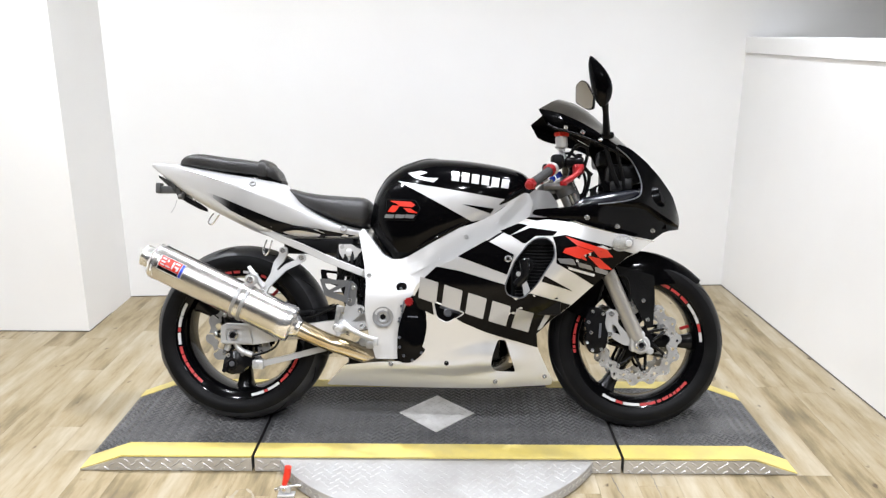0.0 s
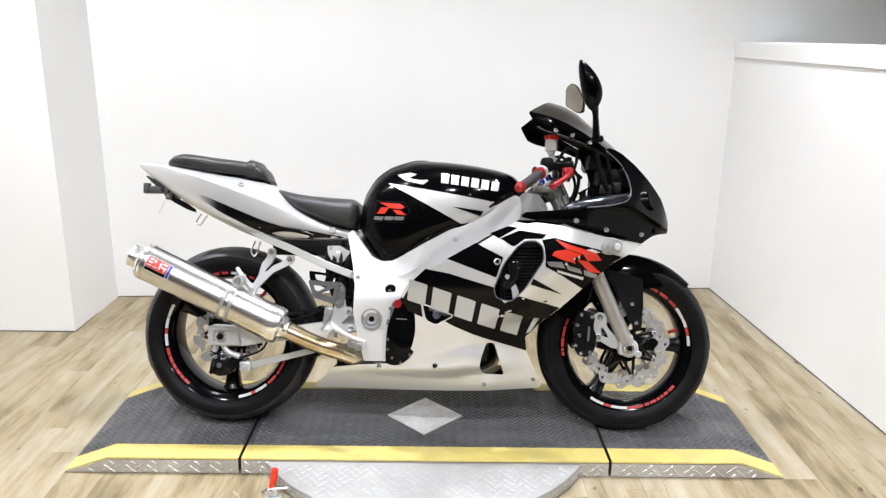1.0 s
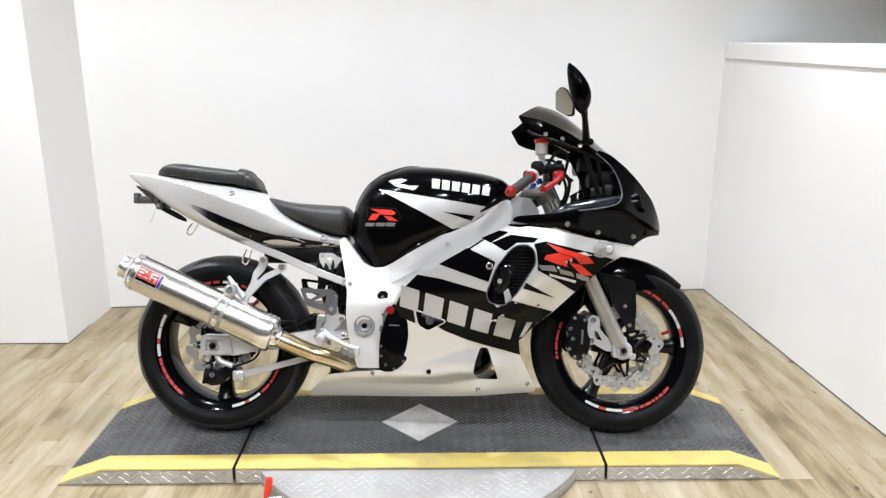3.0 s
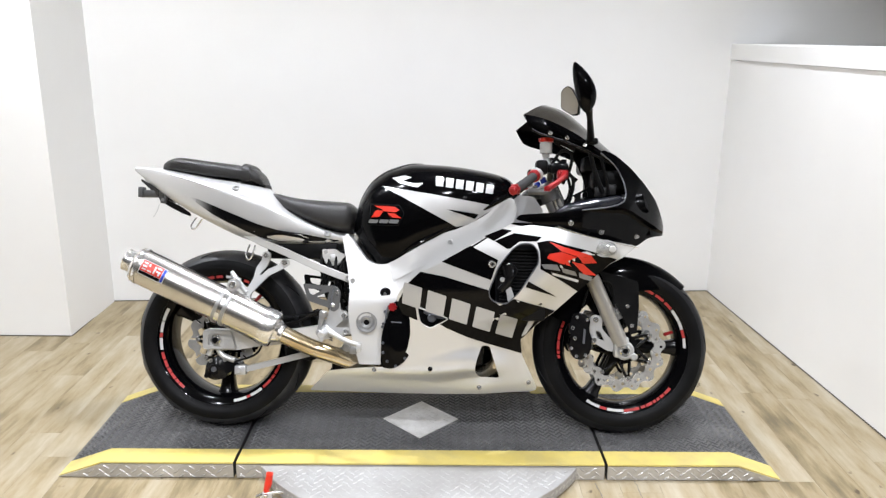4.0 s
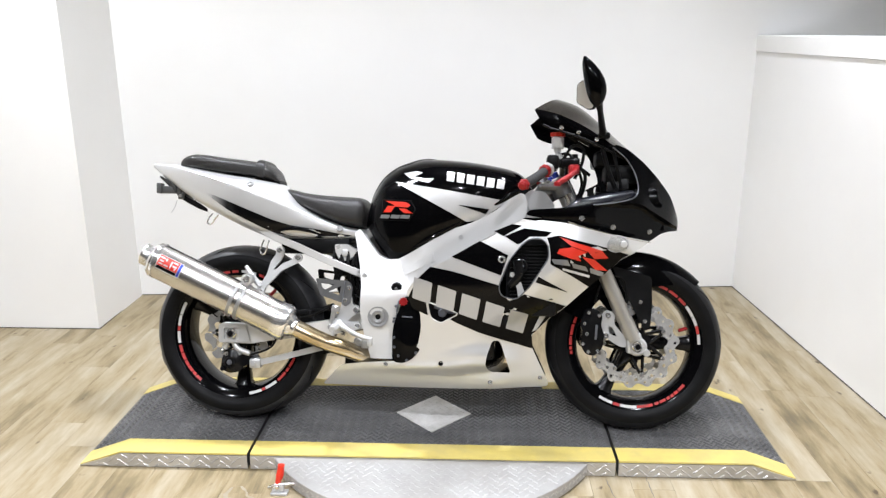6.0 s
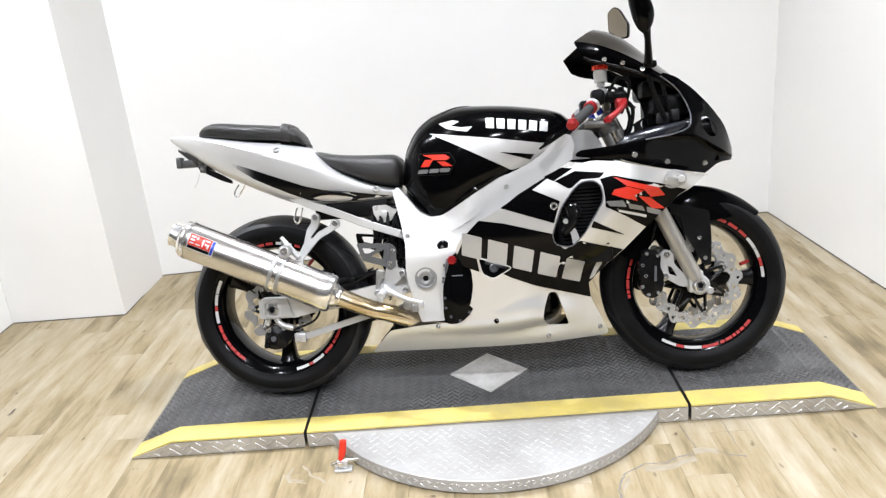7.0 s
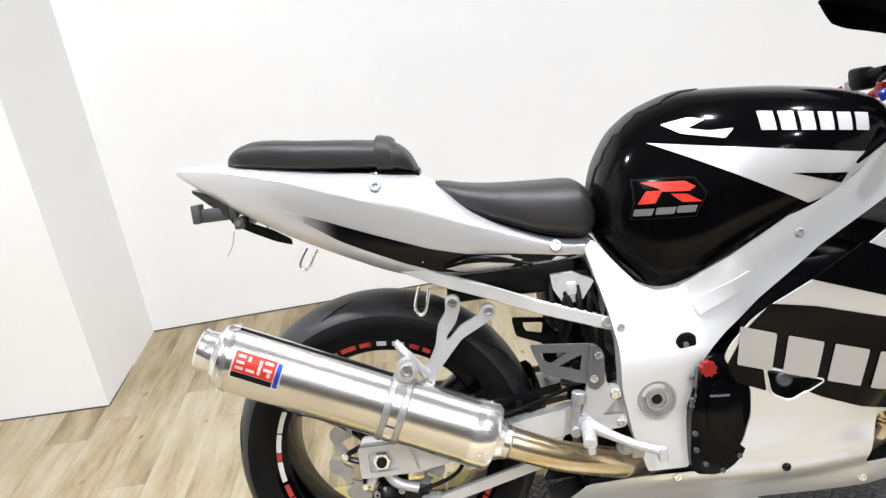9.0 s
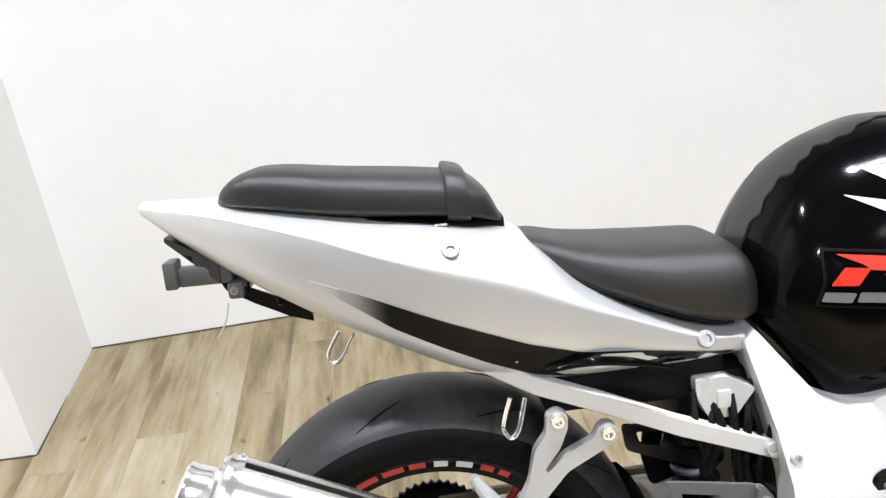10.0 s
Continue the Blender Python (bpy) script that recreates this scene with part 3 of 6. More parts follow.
class Body:
    """A rounded body along x with given top, bottom and half width; side(x, z) is the y of its right flank."""

    def __init__(self, top, bottom, width, n=2.6, middle=0.45, lower=None):
        self.top, self.bottom, self.width = lerp_table(top), lerp_table(bottom), lerp_table(width)
        self.n, self.middle, self.lower = n, middle, lower or n
        self.x0, self.x1 = top[0][0], top[-1][0]

    def centre(self, x):
        if callable(self.middle):
            return min(self.top(x) - 0.003, max(self.bottom(x) + 0.003, self.middle(x)))
        return self.bottom(x) + self.middle * (self.top(x) - self.bottom(x))

    def side(self, x, z, out=0.0):
        zc, w = self.centre(x), self.width(x)
        up = z > zc
        h = (self.top(x) - zc) if up else (zc - self.bottom(x))
        n = (self.n(x) if callable(self.n) else self.n) if up else self.lower
        u = min(0.985, abs(z - zc) / max(h, 1e-4))
        return -w * (1 - u ** n) ** (1 / n) - out

    def mesh(self, steps=40, sides=40, end=0.02):
        rings = []
        for k in range(steps + 1):
            x = self.x0 + (self.x1 - self.x0) * (0.5 - 0.5 * math.cos(math.pi * k / steps))
            zc, w = self.centre(x), self.width(x)
            ring = []
            for j in range(sides):
                a = 2 * math.pi * j / sides
                c, s = math.cos(a), math.sin(a)
                up = s > 0
                n = (self.n(x) if callable(self.n) else self.n) if up else self.lower
                h = (self.top(x) - zc) if up else (zc - self.bottom(x))
                ring.append(Vector((x, w * math.copysign(abs(c) ** (2 / n), c), zc + h * math.copysign(abs(s) ** (2 / n), s))))
            rings.append(ring)
        return skin(rings)


def decal(name, outline, flank, material, parent, out=0.0015, r=0.004, label="", step=0.02, holes=()):
    """A sticker or colour field lying on a flank."""
    return part(name, sheet(rounded(outline, r, 3), lambda x, z: flank(x, z) - out, 0.001, [rounded(h, r, 3) for h in holes], step), material, parent, label)


def word_blocks(corners, count, flank, material, parent, out, name="lettering_block"):
    """A brand mark as plain slanted blocks: corners are top left, top right, bottom right, bottom left."""
    tl, tr, br, bl = (Vector(c) for c in corners)
    gap = 0.24
    for k in range(count):
        a, b = (k + gap / 2) / count, (k + 1 - gap / 2) / count
        p, q, r_, s_ = tl.lerp(tr, a), tl.lerp(tr, b), bl.lerp(br, b), bl.lerp(br, a)

        def at(u, v):
            return tuple((p.lerp(q, u)).lerp(s_.lerp(r_, u), v))
        decal(name, [at(0, 0), at(1, 0), at(1, 1), at(0, 1)], flank, material, parent, out, (tl - bl).length * 0.05, step=0.012)


# -- wheels --
def wheel(centre, radius, width, rim_r, rotor_r, rotor_y, spoke_turn, name, marks):
    cx, cy, cz = centre
    # rim: outer band, with the well and the flanges
    w = width / 2
    prof = [(rim_r - 0.030, -w * 0.5), (rim_r - 0.022, -w * 0.80), (rim_r - 0.004, -w * 0.86), (rim_r + 0.006, -w * 0.93), (rim_r + 0.006, -w * 0.84),
            (rim_r - 0.006, -w * 0.76), (rim_r - 0.014, 0), (rim_r - 0.006, w * 0.76), (rim_r + 0.006, w * 0.84), (rim_r + 0.006, w * 0.93), (rim_r - 0.004, w * 0.86), (rim_r - 0.022, w * 0.80), (rim_r - 0.030, w * 0.5)]
    rim = part(name, spun(prof, centre, "y", 72), BLACK, bike, "black cast three-spoke wheel")
    # tyre: a round tread with a deeper shoulder
    tp = []
    wt = width / 2 * 1.08
    wide_r = rim_r + 0.40 * (radius - rim_r)

    def crown(a):
        return wide_r + (radius - wide_r) * max(0.0, math.cos(a)) ** 0.95
    for f, g in ((0.0, 0.875), (0.18, 0.915), (0.45, 0.965), (0.75, 0.995), (1.0, 1.0)):
        tp.append((rim_r + 0.004 + (wide_r - rim_r - 0.004) * f, wt * g))
    for a in (1.40, 1.25):
        tp.append((crown(a), wt * math.sin(a)))
    tread = [(crown(a) - (0.0 if abs(a) < 1.2 else 0.0006), wt * math.sin(a)) for a in np.linspace(1.25, -1.25, 27)]
    inner = [(rim_r + 0.012, 0.0)]
    low = [(r, -h) for r, h in reversed(tp)]
    tyre = part("tyre", spun(tp + [(crown(1.1) - 0.006, wt * 0.86), (crown(0.0) - 0.008, 0.0), (crown(1.1) - 0.006, -wt * 0.86)] + low + inner, centre, "y", 96), RUBBER, rim, "black sport tyre with worn tread")
    part("tread", spun(tread + [(crown(1.1) - 0.004, -wt * 0.86), (crown(0.0) - 0.006, 0.0), (crown(1.1) - 0.004, wt * 0.86)], centre, "y", 96), WORN if name == "rear_wheel" else FRESH, tyre, "grey worn tread band")
    # tread grooves, thin dark slots set in the tread
    for k in range(11):
        a0 = 2 * math.pi * k / 11
        for sgn in (-1, 1):
            pts = []
            for j in range(5):
                v = 0.42 + 0.085 * j
                a = a0 + sgn * 0.04 + 0.055 * j
                rr = crown(v * 1.25) + 0.0002
                pts.append((cx + rr * math.cos(a), sgn * wt * math.sin(v * 1.25), cz + rr * math.sin(a)))
            part("groove", tube(pts, [0.0007, 0.0016, 0.0018, 0.0016, 0.0007], 3, 5), PLASTIC, tyre)
    # hub and spokes
    hub = part("hub", spun([(0.012, -w * 0.62), (0.045, -w * 0.62), (0.052, -w * 0.40), (0.040, 0), (0.052, w * 0.40), (0.045, w * 0.62), (0.012, w * 0.62)], centre, "y", 32), BLACK_SATIN, rim)
    for k in range(3):
        a = radians(spoke_turn + 120 * k)
        u, v = Vector((math.cos(a), 0, math.sin(a))), Vector((-math.sin(a), 0, math.cos(a)))
        rings = []
        for f, hw, hy in ((0.03, 0.034, w * 0.40), (0.08, 0.025, w * 0.36), (0.14, 0.021, w * 0.32), (rim_r - 0.045, 0.026, w * 0.38), (rim_r - 0.016, 0.040, w * 0.52)):
            c = centre + u * f
            ring = []
            for j in range(12):
                b = 2 * math.pi * j / 12
                ring.append(c + v * (hw * math.copysign(abs(math.cos(b)) ** 0.7, math.cos(b))) + Vector((0, hy * math.copysign(abs(math.sin(b)) ** 0.7, math.sin(b)), 0)))
            rings.append(ring)
        part("spoke", skin(rings), BLACK_SATIN, rim)
    # wave rotors with cut-outs and carrier
    for sgn in rotor_y:
        y = cy + sgn
        outer = []
        for k in range(160):
            a = 2 * math.pi * k / 160
            waves = 14 if len(rotor_y) > 1 else 10
            wave = rotor_r - 0.008 + 0.008 * math.copysign(abs(math.sin(a * waves)) ** 0.7, math.sin(a * waves))
            outer.append((cx + wave * math.cos(a), cz + wave * math.sin(a)))
        inner = [(cx + (rotor_r * 0.70 + 0.0065 * math.sin(14 * a)) * math.cos(a), cz + (rotor_r * 0.70 + 0.0065 * math.sin(14 * a)) * math.sin(a)) for a in (2 * math.pi * k / 90 for k in range(90))]
        holes = [inner]
        for k in range(28 if len(rotor_y) > 1 else 0):
            a = 2 * math.pi * (k + 0.25) / 28
            rr = rotor_r * (0.81 + 0.085 * ((k + 1) % 2))
            hr = 0.0062 if k % 2 else 0.0050
            holes.append([(cx + rr * math.cos(a) + hr * math.cos(b), cz + rr * math.sin(a) + hr * math.sin(b)) for b in (math.pi * j / 4 for j in range(8))])
        for k in range(10 if len(rotor_y) == 1 else 0):
            a = 2 * math.pi * k / 10
            u, v = Vector((math.cos(a), math.sin(a))), Vector((-math.sin(a), math.cos(a)))
            holes.append(rounded([tuple(Vector((cx, cz)) + u * (rotor_r * 0.85 + p) + v * q) for p, q in ((-0.011, -0.003), (0.011, -0.003), (0.011, 0.003), (-0.011, 0.003))], 0.003))
        rotor = part("brake_disc", sheet(outer, lambda x, z: y - 0.0025, 0.005, holes, 0.02), ROTOR if len(rotor_y) > 1 else PIVOT, rim, "wavy drilled steel brake disc")
        part("disc_carrier", spun([(0.036, y - 0.004), (0.054, y - 0.004), (0.054, y + 0.004), (0.036, y + 0.004)], (cx, 0, cz), "y", 28), BLACK_SATIN, rim)
        for k in range(7):
            a = 2 * math.pi * (k + 0.5) / 7
            p1 = Vector((cx + rotor_r * 0.69 * math.cos(a), y, cz + rotor_r * 0.69 * math.sin(a)))
            bend = [Vector((cx + 0.048 * math.cos(a + d), y, cz + 0.048 * math.sin(a + d))) for d in (-0.38, 0.38)]
            part("carrier_arm", tube([bend[0], p1, bend[1]], 0.0058, 4, 6), BLACK_SATIN, rim)
        for k in range(7):
            a = 2 * math.pi * (k + 0.5) / 7
            part("rivet", knob((cx + rotor_r * 0.70 * math.cos(a), y, cz + rotor_r * 0.70 * math.sin(a)), (0, sgn, 0), 0.0075, 0.007), CHROME, rotor)
    # rim stripes in red and white on the right face
    for a0, a1, mat, lab in marks:
        n = max(3, int((a1 - a0) / 4))
        ra, rb = rim_r - 0.0034, rim_r - 0.0124
        out_ = [(cx + ra * math.cos(radians(a0 + (a1 - a0) * k / n)), cz + ra * math.sin(radians(a0 + (a1 - a0) * k / n))) for k in range(n + 1)]
        out_ += [(cx + rb * math.cos(radians(a0 + (a1 - a0) * k / n)), cz + rb * math.sin(radians(a0 + (a1 - a0) * k / n))) for k in range(n, -1, -1)]

        def lip(x, z):
            f = (math.hypot(x - cx, z - cz) - (rim_r - 0.022)) / 0.018
            return -w * (0.80 + 0.06 * f) - 0.0012
        part("rim_stripe", sheet(out_, lip, 0.0008, step=0.03), mat, rim, lab)
    return rim


def marks_run(start, seq):
    """Runs of short stripes round a rim: seq of (length, gap, colour)."""
    out, a = [], start
    for length, gap, colour in seq:
        out.append((a, a + length, RIM_RED if colour == "r" else WHITE_DECAL, "red rim stripe" if colour == "r" else "white rim stripe"))
        a += length + gap
    return out


rear_marks = marks_run(152, [(12, 0.8, "w"), (10, 0.6, "w"), (4, 0.6, "r"), (11, 2, "w"), (7, 0.8, "r"), (7, 0.8, "r"), (5, 0.8, "r"), (6, 0.8, "r"), (4, 0.8, "r"), (6, 1, "r")]) \
    + marks_run(281, [(12, 0.6, "w"), (3, 0.6, "r"), (12, 2, "w"), (10, 1.5, "r"), (4, 1, "r"), (10, 1, "r")]) + marks_run(60, [(4, 2, "r"), (5, 3, "r"), (6, 3, "w"), (5, 3, "w"), (6, 2, "r"), (8, 2, "r"), (8, 2, "r"), (8, 2, "r")])
front_marks = marks_run(238, [(13, 0.6, "w"), (6, 0.6, "r"), (15, 0.6, "w"), (14, 1.6, "r"), (4, 1, "r"), (6, 1, "r"), (3, 1, "r"), (3, 1, "r"), (4, 1, "r"), (7, 1, "r")]) \
    + marks_run(1, [(9, 0.6, "w"), (7, 0.6, "r"), (8, 0.6, "w"), (11, 1.5, "w"), (8, 2, "r"), (9, 2, "r"), (8, 2, "r"), (6, 2, "r")]) + marks_run(153, [(9, 1.5, "r"), (10, 1, "r"), (8, 1.2, "r"), (3, 1, "r"), (3, 1, "r")])
rear_wheel = wheel(RW, 0.304, 0.176, 0.222, 0.118, (-0.085,), -90, "rear_wheel", rear_marks)
front_wheel = wheel(FW, 0.298, 0.120, 0.222, 0.149, (-0.058, 0.058), 0, "front_wheel", front_marks)

part("valve_cap", knob((FW.x + 0.176, -0.030, FW.z + 0.055), (-0.9, -0.25, -0.25), 0.006, 0.030), RED_METAL, front_wheel, "red valve cap")
part("valve_cap", knob((RW.x + 0.120, -0.045, RW.z + 0.150), (-0.6, -0.3, -0.7), 0.006, 0.030), RED_METAL, rear_wheel, "red valve cap")

# -- fuel tank --
tank_body = Body([(-0.231, 0.668), (-0.224, 0.735), (-0.206, 0.790), (-0.168, 0.846), (-0.108, 0.882), (-0.03, 0.900), (0.08, 0.894), (0.20, 0.878), (0.28, 0.858), (0.325, 0.820), (0.338, 0.79)],
                 [(-0.231, 0.655), (-0.208, 0.618), (-0.170, 0.562), (-0.125, 0.520), (-0.085, 0.520), (0.0, 0.560), (0.12, 0.618), (0.25, 0.690), (0.338, 0.750)],
                 [(-0.231, 0.070), (-0.214, 0.106), (-0.174, 0.138), (-0.10, 0.166), (0.0, 0.186), (0.10, 0.190), (0.20, 0.174), (0.28, 0.140), (0.338, 0.08)], lerp_table([(-0.231, 1.9), (-0.10, 1.95), (0.06, 2.6)]), 0.46, 2.7)
tank = part("fuel_tank", tank_body.mesh(90, 96), BLACK, bike, "black gloss fuel tank with silver flashes")
TS = tank_body.side
decal("silver_flash", [(-0.132, 0.815), (-0.040, 0.799), (0.213, 0.757), (0.258, 0.754), (0.220, 0.730), (0.156, 0.688), (0.118, 0.681), (0.020, 0.734)], TS, WHITE_DECAL, tank, 0.0014, 0.003)
decal("black_notch", [(0.087, 0.737), (0.190, 0.724), (0.179, 0.708)], TS, BLACK, tank, 0.0030, 0.001)
decal("silver_mark", [(-0.102, 0.844), (-0.056, 0.851), (-0.032, 0.844), (-0.062, 0.832), (-0.030, 0.824), (0.008, 0.824), (-0.010, 0.808), (-0.074, 0.824)], TS, WHITE_DECAL, tank, 0.0014)
word_blocks([(0.046, 0.848), (0.245, 0.820), (0.240, 0.790), (0.045, 0.815)], 6, TS, WHITE_DECAL, tank, 0.0014)
decal("logo_ground", [(-0.170, 0.755), (-0.068, 0.750), (-0.050, 0.721), (-0.072, 0.680), (-0.180, 0.683), (-0.170, 0.714)], TS, PLASTIC, tank, 0.0012)
decal("logo_ground", [(-0.167, 0.752), (-0.070, 0.747), (-0.054, 0.721), (-0.074, 0.683), (-0.176, 0.686), (-0.167, 0.714)], TS, BLACK, tank, 0.0024)
decal("logo_stroke", [(-0.156, 0.748), (-0.084, 0.744), (-0.068, 0.733), (-0.080, 0.726), (-0.122, 0.729), (-0.128, 0.735)], TS, RED, tank, 0.0036, 0.002)
decal("logo_stroke", [(-0.164, 0.710), (-0.148, 0.732), (-0.122, 0.731), (-0.136, 0.710)], TS, RED, tank, 0.0036, 0.002)
decal("logo_stroke", [(-0.110, 0.724), (-0.084, 0.722), (-0.060, 0.706), (-0.092, 0.708)], TS, RED, tank, 0.0036, 0.002)
for x0 in (-0.170, -0.134, -0.100):
    decal("logo_bar", [(x0, 0.702), (x0 + 0.032, 0.701), (x0 + 0.026, 0.689), (x0 - 0.004, 0.690)], TS, LOGO_GREY, tank, 0.0036, 0.002)
# scuffed pad over the rear of the tank, with a tongued edge
pad_rings = []
for k in range(121):
    f = k / 120
    x = -0.2262 + 0.226 * f ** 1.5
    half = (0.024 + 0.020 * min(1.0, 3.0 * f)) * (1.0 + 0.10 * math.sin(27 * f ** 0.8) + 0.07 * math.sin(61 * f + 1)) * math.sqrt(max(0.02, 1 - f ** 6))
    zc, wide_, n_ = tank_body.centre(x), tank_body.width(x), tank_body.n(x)
    rise = tank_body.top(x) - zc
    arc = []
    for m in range(15):
        y = half * (-1 + m / 7)
        arc.append(Vector((x - 0.0012 * (1 - f), y, zc + rise * (1 - min(0.97, abs(y) / wide_) ** n_) ** (1 / n_))))
    lift = Vector((-0.0018 * max(0.0, 1 - 2.5 * f), 0, 0.0022))
    pad_rings.append([p + lift for p in arc] + [p - lift for p in reversed(arc)])
part("tank_pad", skin(pad_rings), PAD, tank, "matte black scuffed tank pad")

# -- frame --
def frame_y(x, z):
    lean = 0.33 * (0.07 + 0.93 * min(1.0, max(0.0, (-0.02 - x) / 0.10)))                    # the upright leans in towards the seat
    base = -0.187 + 0.10 * max(0.0, x - 0.10) + lean * max(0.0, z - 0.44)
    step_ = min(1.0, max(0.0, (0.95 * (x + 0.115) + 0.31 * (z - 0.560)) / 0.008))          # the spar lies behind the cast plate
    low = max(0.0, 0.398 + 0.33 * (x + 0.205) - z)                                          # the foot of the plate leans in
    ridge = 0.003 * math.exp(-((z - 0.612 - 0.58 * (x - 0.05)) / 0.030) ** 2) if x > -0.05 else 0.0
    tilt = -0.05 * min(1.0, max(0.0, (x - 0.02) / 0.10)) * min(0.05, max(-0.05, 0.578 + 0.56 * x - z))   # the spar faces a little up
    return base + 0.006 * step_ + 0.16 * min(low, 0.12) - ridge + tilt


frame_outline = rounded([(-0.262, 0.640), (-0.246, 0.655), (-0.208, 0.606), (-0.176, 0.567), (-0.145, 0.552), (-0.110, 0.555), (-0.083, 0.568), (0.0, 0.617), (0.09, 0.667), (0.18, 0.716), (0.292, 0.780), (0.306, 0.775), (0.318, 0.742), (0.308, 0.700), (0.230, 0.656),
                         (0.130, 0.602), (0.024, 0.526), (-0.040, 0.470), (-0.086, 0.425), (-0.116, 0.341), (-0.120, 0.224), (-0.194, 0.224), (-0.217, 0.305), (-0.230, 0.388), (-0.227, 0.466), (-0.237, 0.532)], 0.006)
frame_folds = [[(-0.115 + 0.028 * k / 6 + o, 0.560 - 0.086 * k / 6) for k in range(1, 6)] for o in (0.0, 0.0084)] + [[(-0.20 + 0.07 * k / 6, 0.3997 + 0.0231 * k / 6) for k in range(7)]]
frame_bm = sheet(frame_outline, frame_y, 0.05, [], 0.018, None, frame_folds)
frame_part = part("frame", join(frame_bm, mirrored(frame_bm)), FRAME, bike, "silver aluminium twin-spar frame")
part("pivot_cover", spun([(0.010, 0), (0.010, -0.003), (0.015, -0.004), (0.016, -0.008), (0.021, -0.008), (0.022, -0.003), (0.029, -0.004), (0.030, -0.007), (0.034, -0.007), (0.035, 0.0)], (-0.170, frame_y(-0.170, 0.364) + 0.001, 0.364), "y", 40), PIVOT, frame_part, "grey ringed swingarm pivot")
part("pivot_bolt", knob((-0.170, frame_y(-0.170, 0.364) + 0.002, 0.364), (0, -1, 0), 0.0095, 0.005), BLACK_SATIN, frame_part)
part("frame_plug", knob((-0.109, frame_y(-0.109, 0.460) + 0.001, 0.460), (0, -1, 0), 0.0195, 0.003), BLACK_SATIN, frame_part, "black frame bung")
part("bung_screw", knob((-0.111, frame_y(-0.109, 0.460) - 0.002, 0.458), (0, -1, 0), 0.005, 0.003), DARK_GREY, frame_part)
part("cast_pad", sheet(rounded([(-0.091, 0.529), (0.009, 0.576), (0.016, 0.553), (-0.080, 0.504)], 0.004), lambda x, z: frame_y(x, z) - 0.0035, 0.006), FRAME, frame_part)
for x, z in ((0.100, 0.632), (-0.219, 0.500)):
    part("bolt", bolt((x, frame_y(x, z), z), (0, -1, 0), 0.008, 0.005), ALLOY, frame_part)

part("tank_lip", tube([(x, frame_y(x, z) + 0.001, z + 0.009) for x, z in ((-0.060, 0.582), (0.0, 0.617), (0.09, 0.667), (0.18, 0.716), (0.288, 0.779))], [0.004, 0.007, 0.009, 0.010, 0.008], 6, 10), BLACK, tank, "black lower lip of the tank along the frame")

# -- side fairing --
belly = lerp_table([(0.10, 0.080), (0.14, 0.120), (0.18, 0.154), (0.23, 0.187), (0.30, 0.215), (0.40, 0.243), (0.50, 0.262), (0.58, 0.266), (0.66, 0.258), (0.75, 0.235)])
nose_in = lerp_table([(-0.38, 0.78), (-0.20, 0.90), (-0.04, 1.0), (0.10, 1.02), (0.30, 1.0), (0.45, 0.98), (0.57, 0.87), (0.65, 0.73), (0.71, 0.60)])

lead = lerp_table([(0.10, 0.410), (0.156, 0.403), (0.272, 0.338), (0.35, 0.374), (0.404, 0.453), (0.465, 0.520), (0.58, 0.636), (0.624, 0.711)])   # x of the leading edge


valley = lerp_table([(-0.40, 0.150), (-0.19, 0.172), (0.05, 0.172), (0.20, 0.190), (0.28, 0.186), (0.42, 0.170)])
swell_top = lerp_table([(-0.40, 0.200), (-0.19, 0.235), (0.05, 0.272), (0.129, 0.296), (0.172, 0.306), (0.22, 0.296), (0.42, 0.28)])
swell = lerp_table([(-0.40, 0.0), (-0.25, 0.002), (-0.10, 0.008), (0.05, 0.017), (0.15, 0.023), (0.21, 0.024), (0.26, 0.012), (0.32, 0.003), (0.45, 0.0)])


def fair_y(x, z):
    """The flank of the fairing: a swollen duct over a soft valley, and a skirt below it."""
    a, zv, zt = swell(x), valley(x), swell_top(x)
    if z >= zv:
        u = min(1.0, (z - zv) / (zt - zv))
        puff = a * math.sin(math.pi * u ** 0.8) ** 1.5
    else:
        d = min(1.0, (zv - z) / 0.060)
        puff = 0.45 * a * d * d * (3 - 2 * d)
    d = min(1.0, max(0.0, (lead(z) - x) / 0.22))
    return -belly(z) * min(nose_in(x), 0.72 + 0.30 * d * d * (3 - 2 * d)) - puff


intake = rounded([(0.296, 0.612), (0.320, 0.630), (0.356, 0.632), (0.378, 0.612), (0.381, 0.570), (0.320, 0.474), (0.280, 0.436), (0.234, 0.447), (0.224, 0.475), (0.256, 0.560)], 0.016)
slot = rounded([(-0.002, 0.424), (0.101, 0.388), (0.042, 0.353), (0.009, 0.371)], 0.012)
vent = rounded([(0.208, 0.298), (0.233, 0.296), (0.270, 0.184), (0.200, 0.190), (0.186, 0.216), (0.191, 0.249)], 0.010)
side_outline = rounded([(-0.056, 0.474), (-0.022, 0.512), (0.011, 0.534), (0.175, 0.617), (0.262, 0.674), (0.355, 0.690), (0.430, 0.682), (0.500, 0.664), (0.568, 0.650), (0.711, 0.628), (0.654, 0.588), (0.617, 0.570), (0.551, 0.510), (0.513, 0.478), (0.446, 0.414), (0.390, 0.370), (0.335, 0.314), (0.341, 0.266),
                        (0.399, 0.145), (0.392, 0.132), (0.072, 0.121), (-0.122, 0.118), (-0.374, 0.117), (-0.301, 0.196), (-0.201, 0.211), (-0.103, 0.219), (-0.075, 0.223), (-0.050, 0.244), (-0.032, 0.285), (-0.022, 0.335), (-0.024, 0.385), (-0.038, 0.416), (-0.062, 0.434), (-0.068, 0.450)], 0.012)
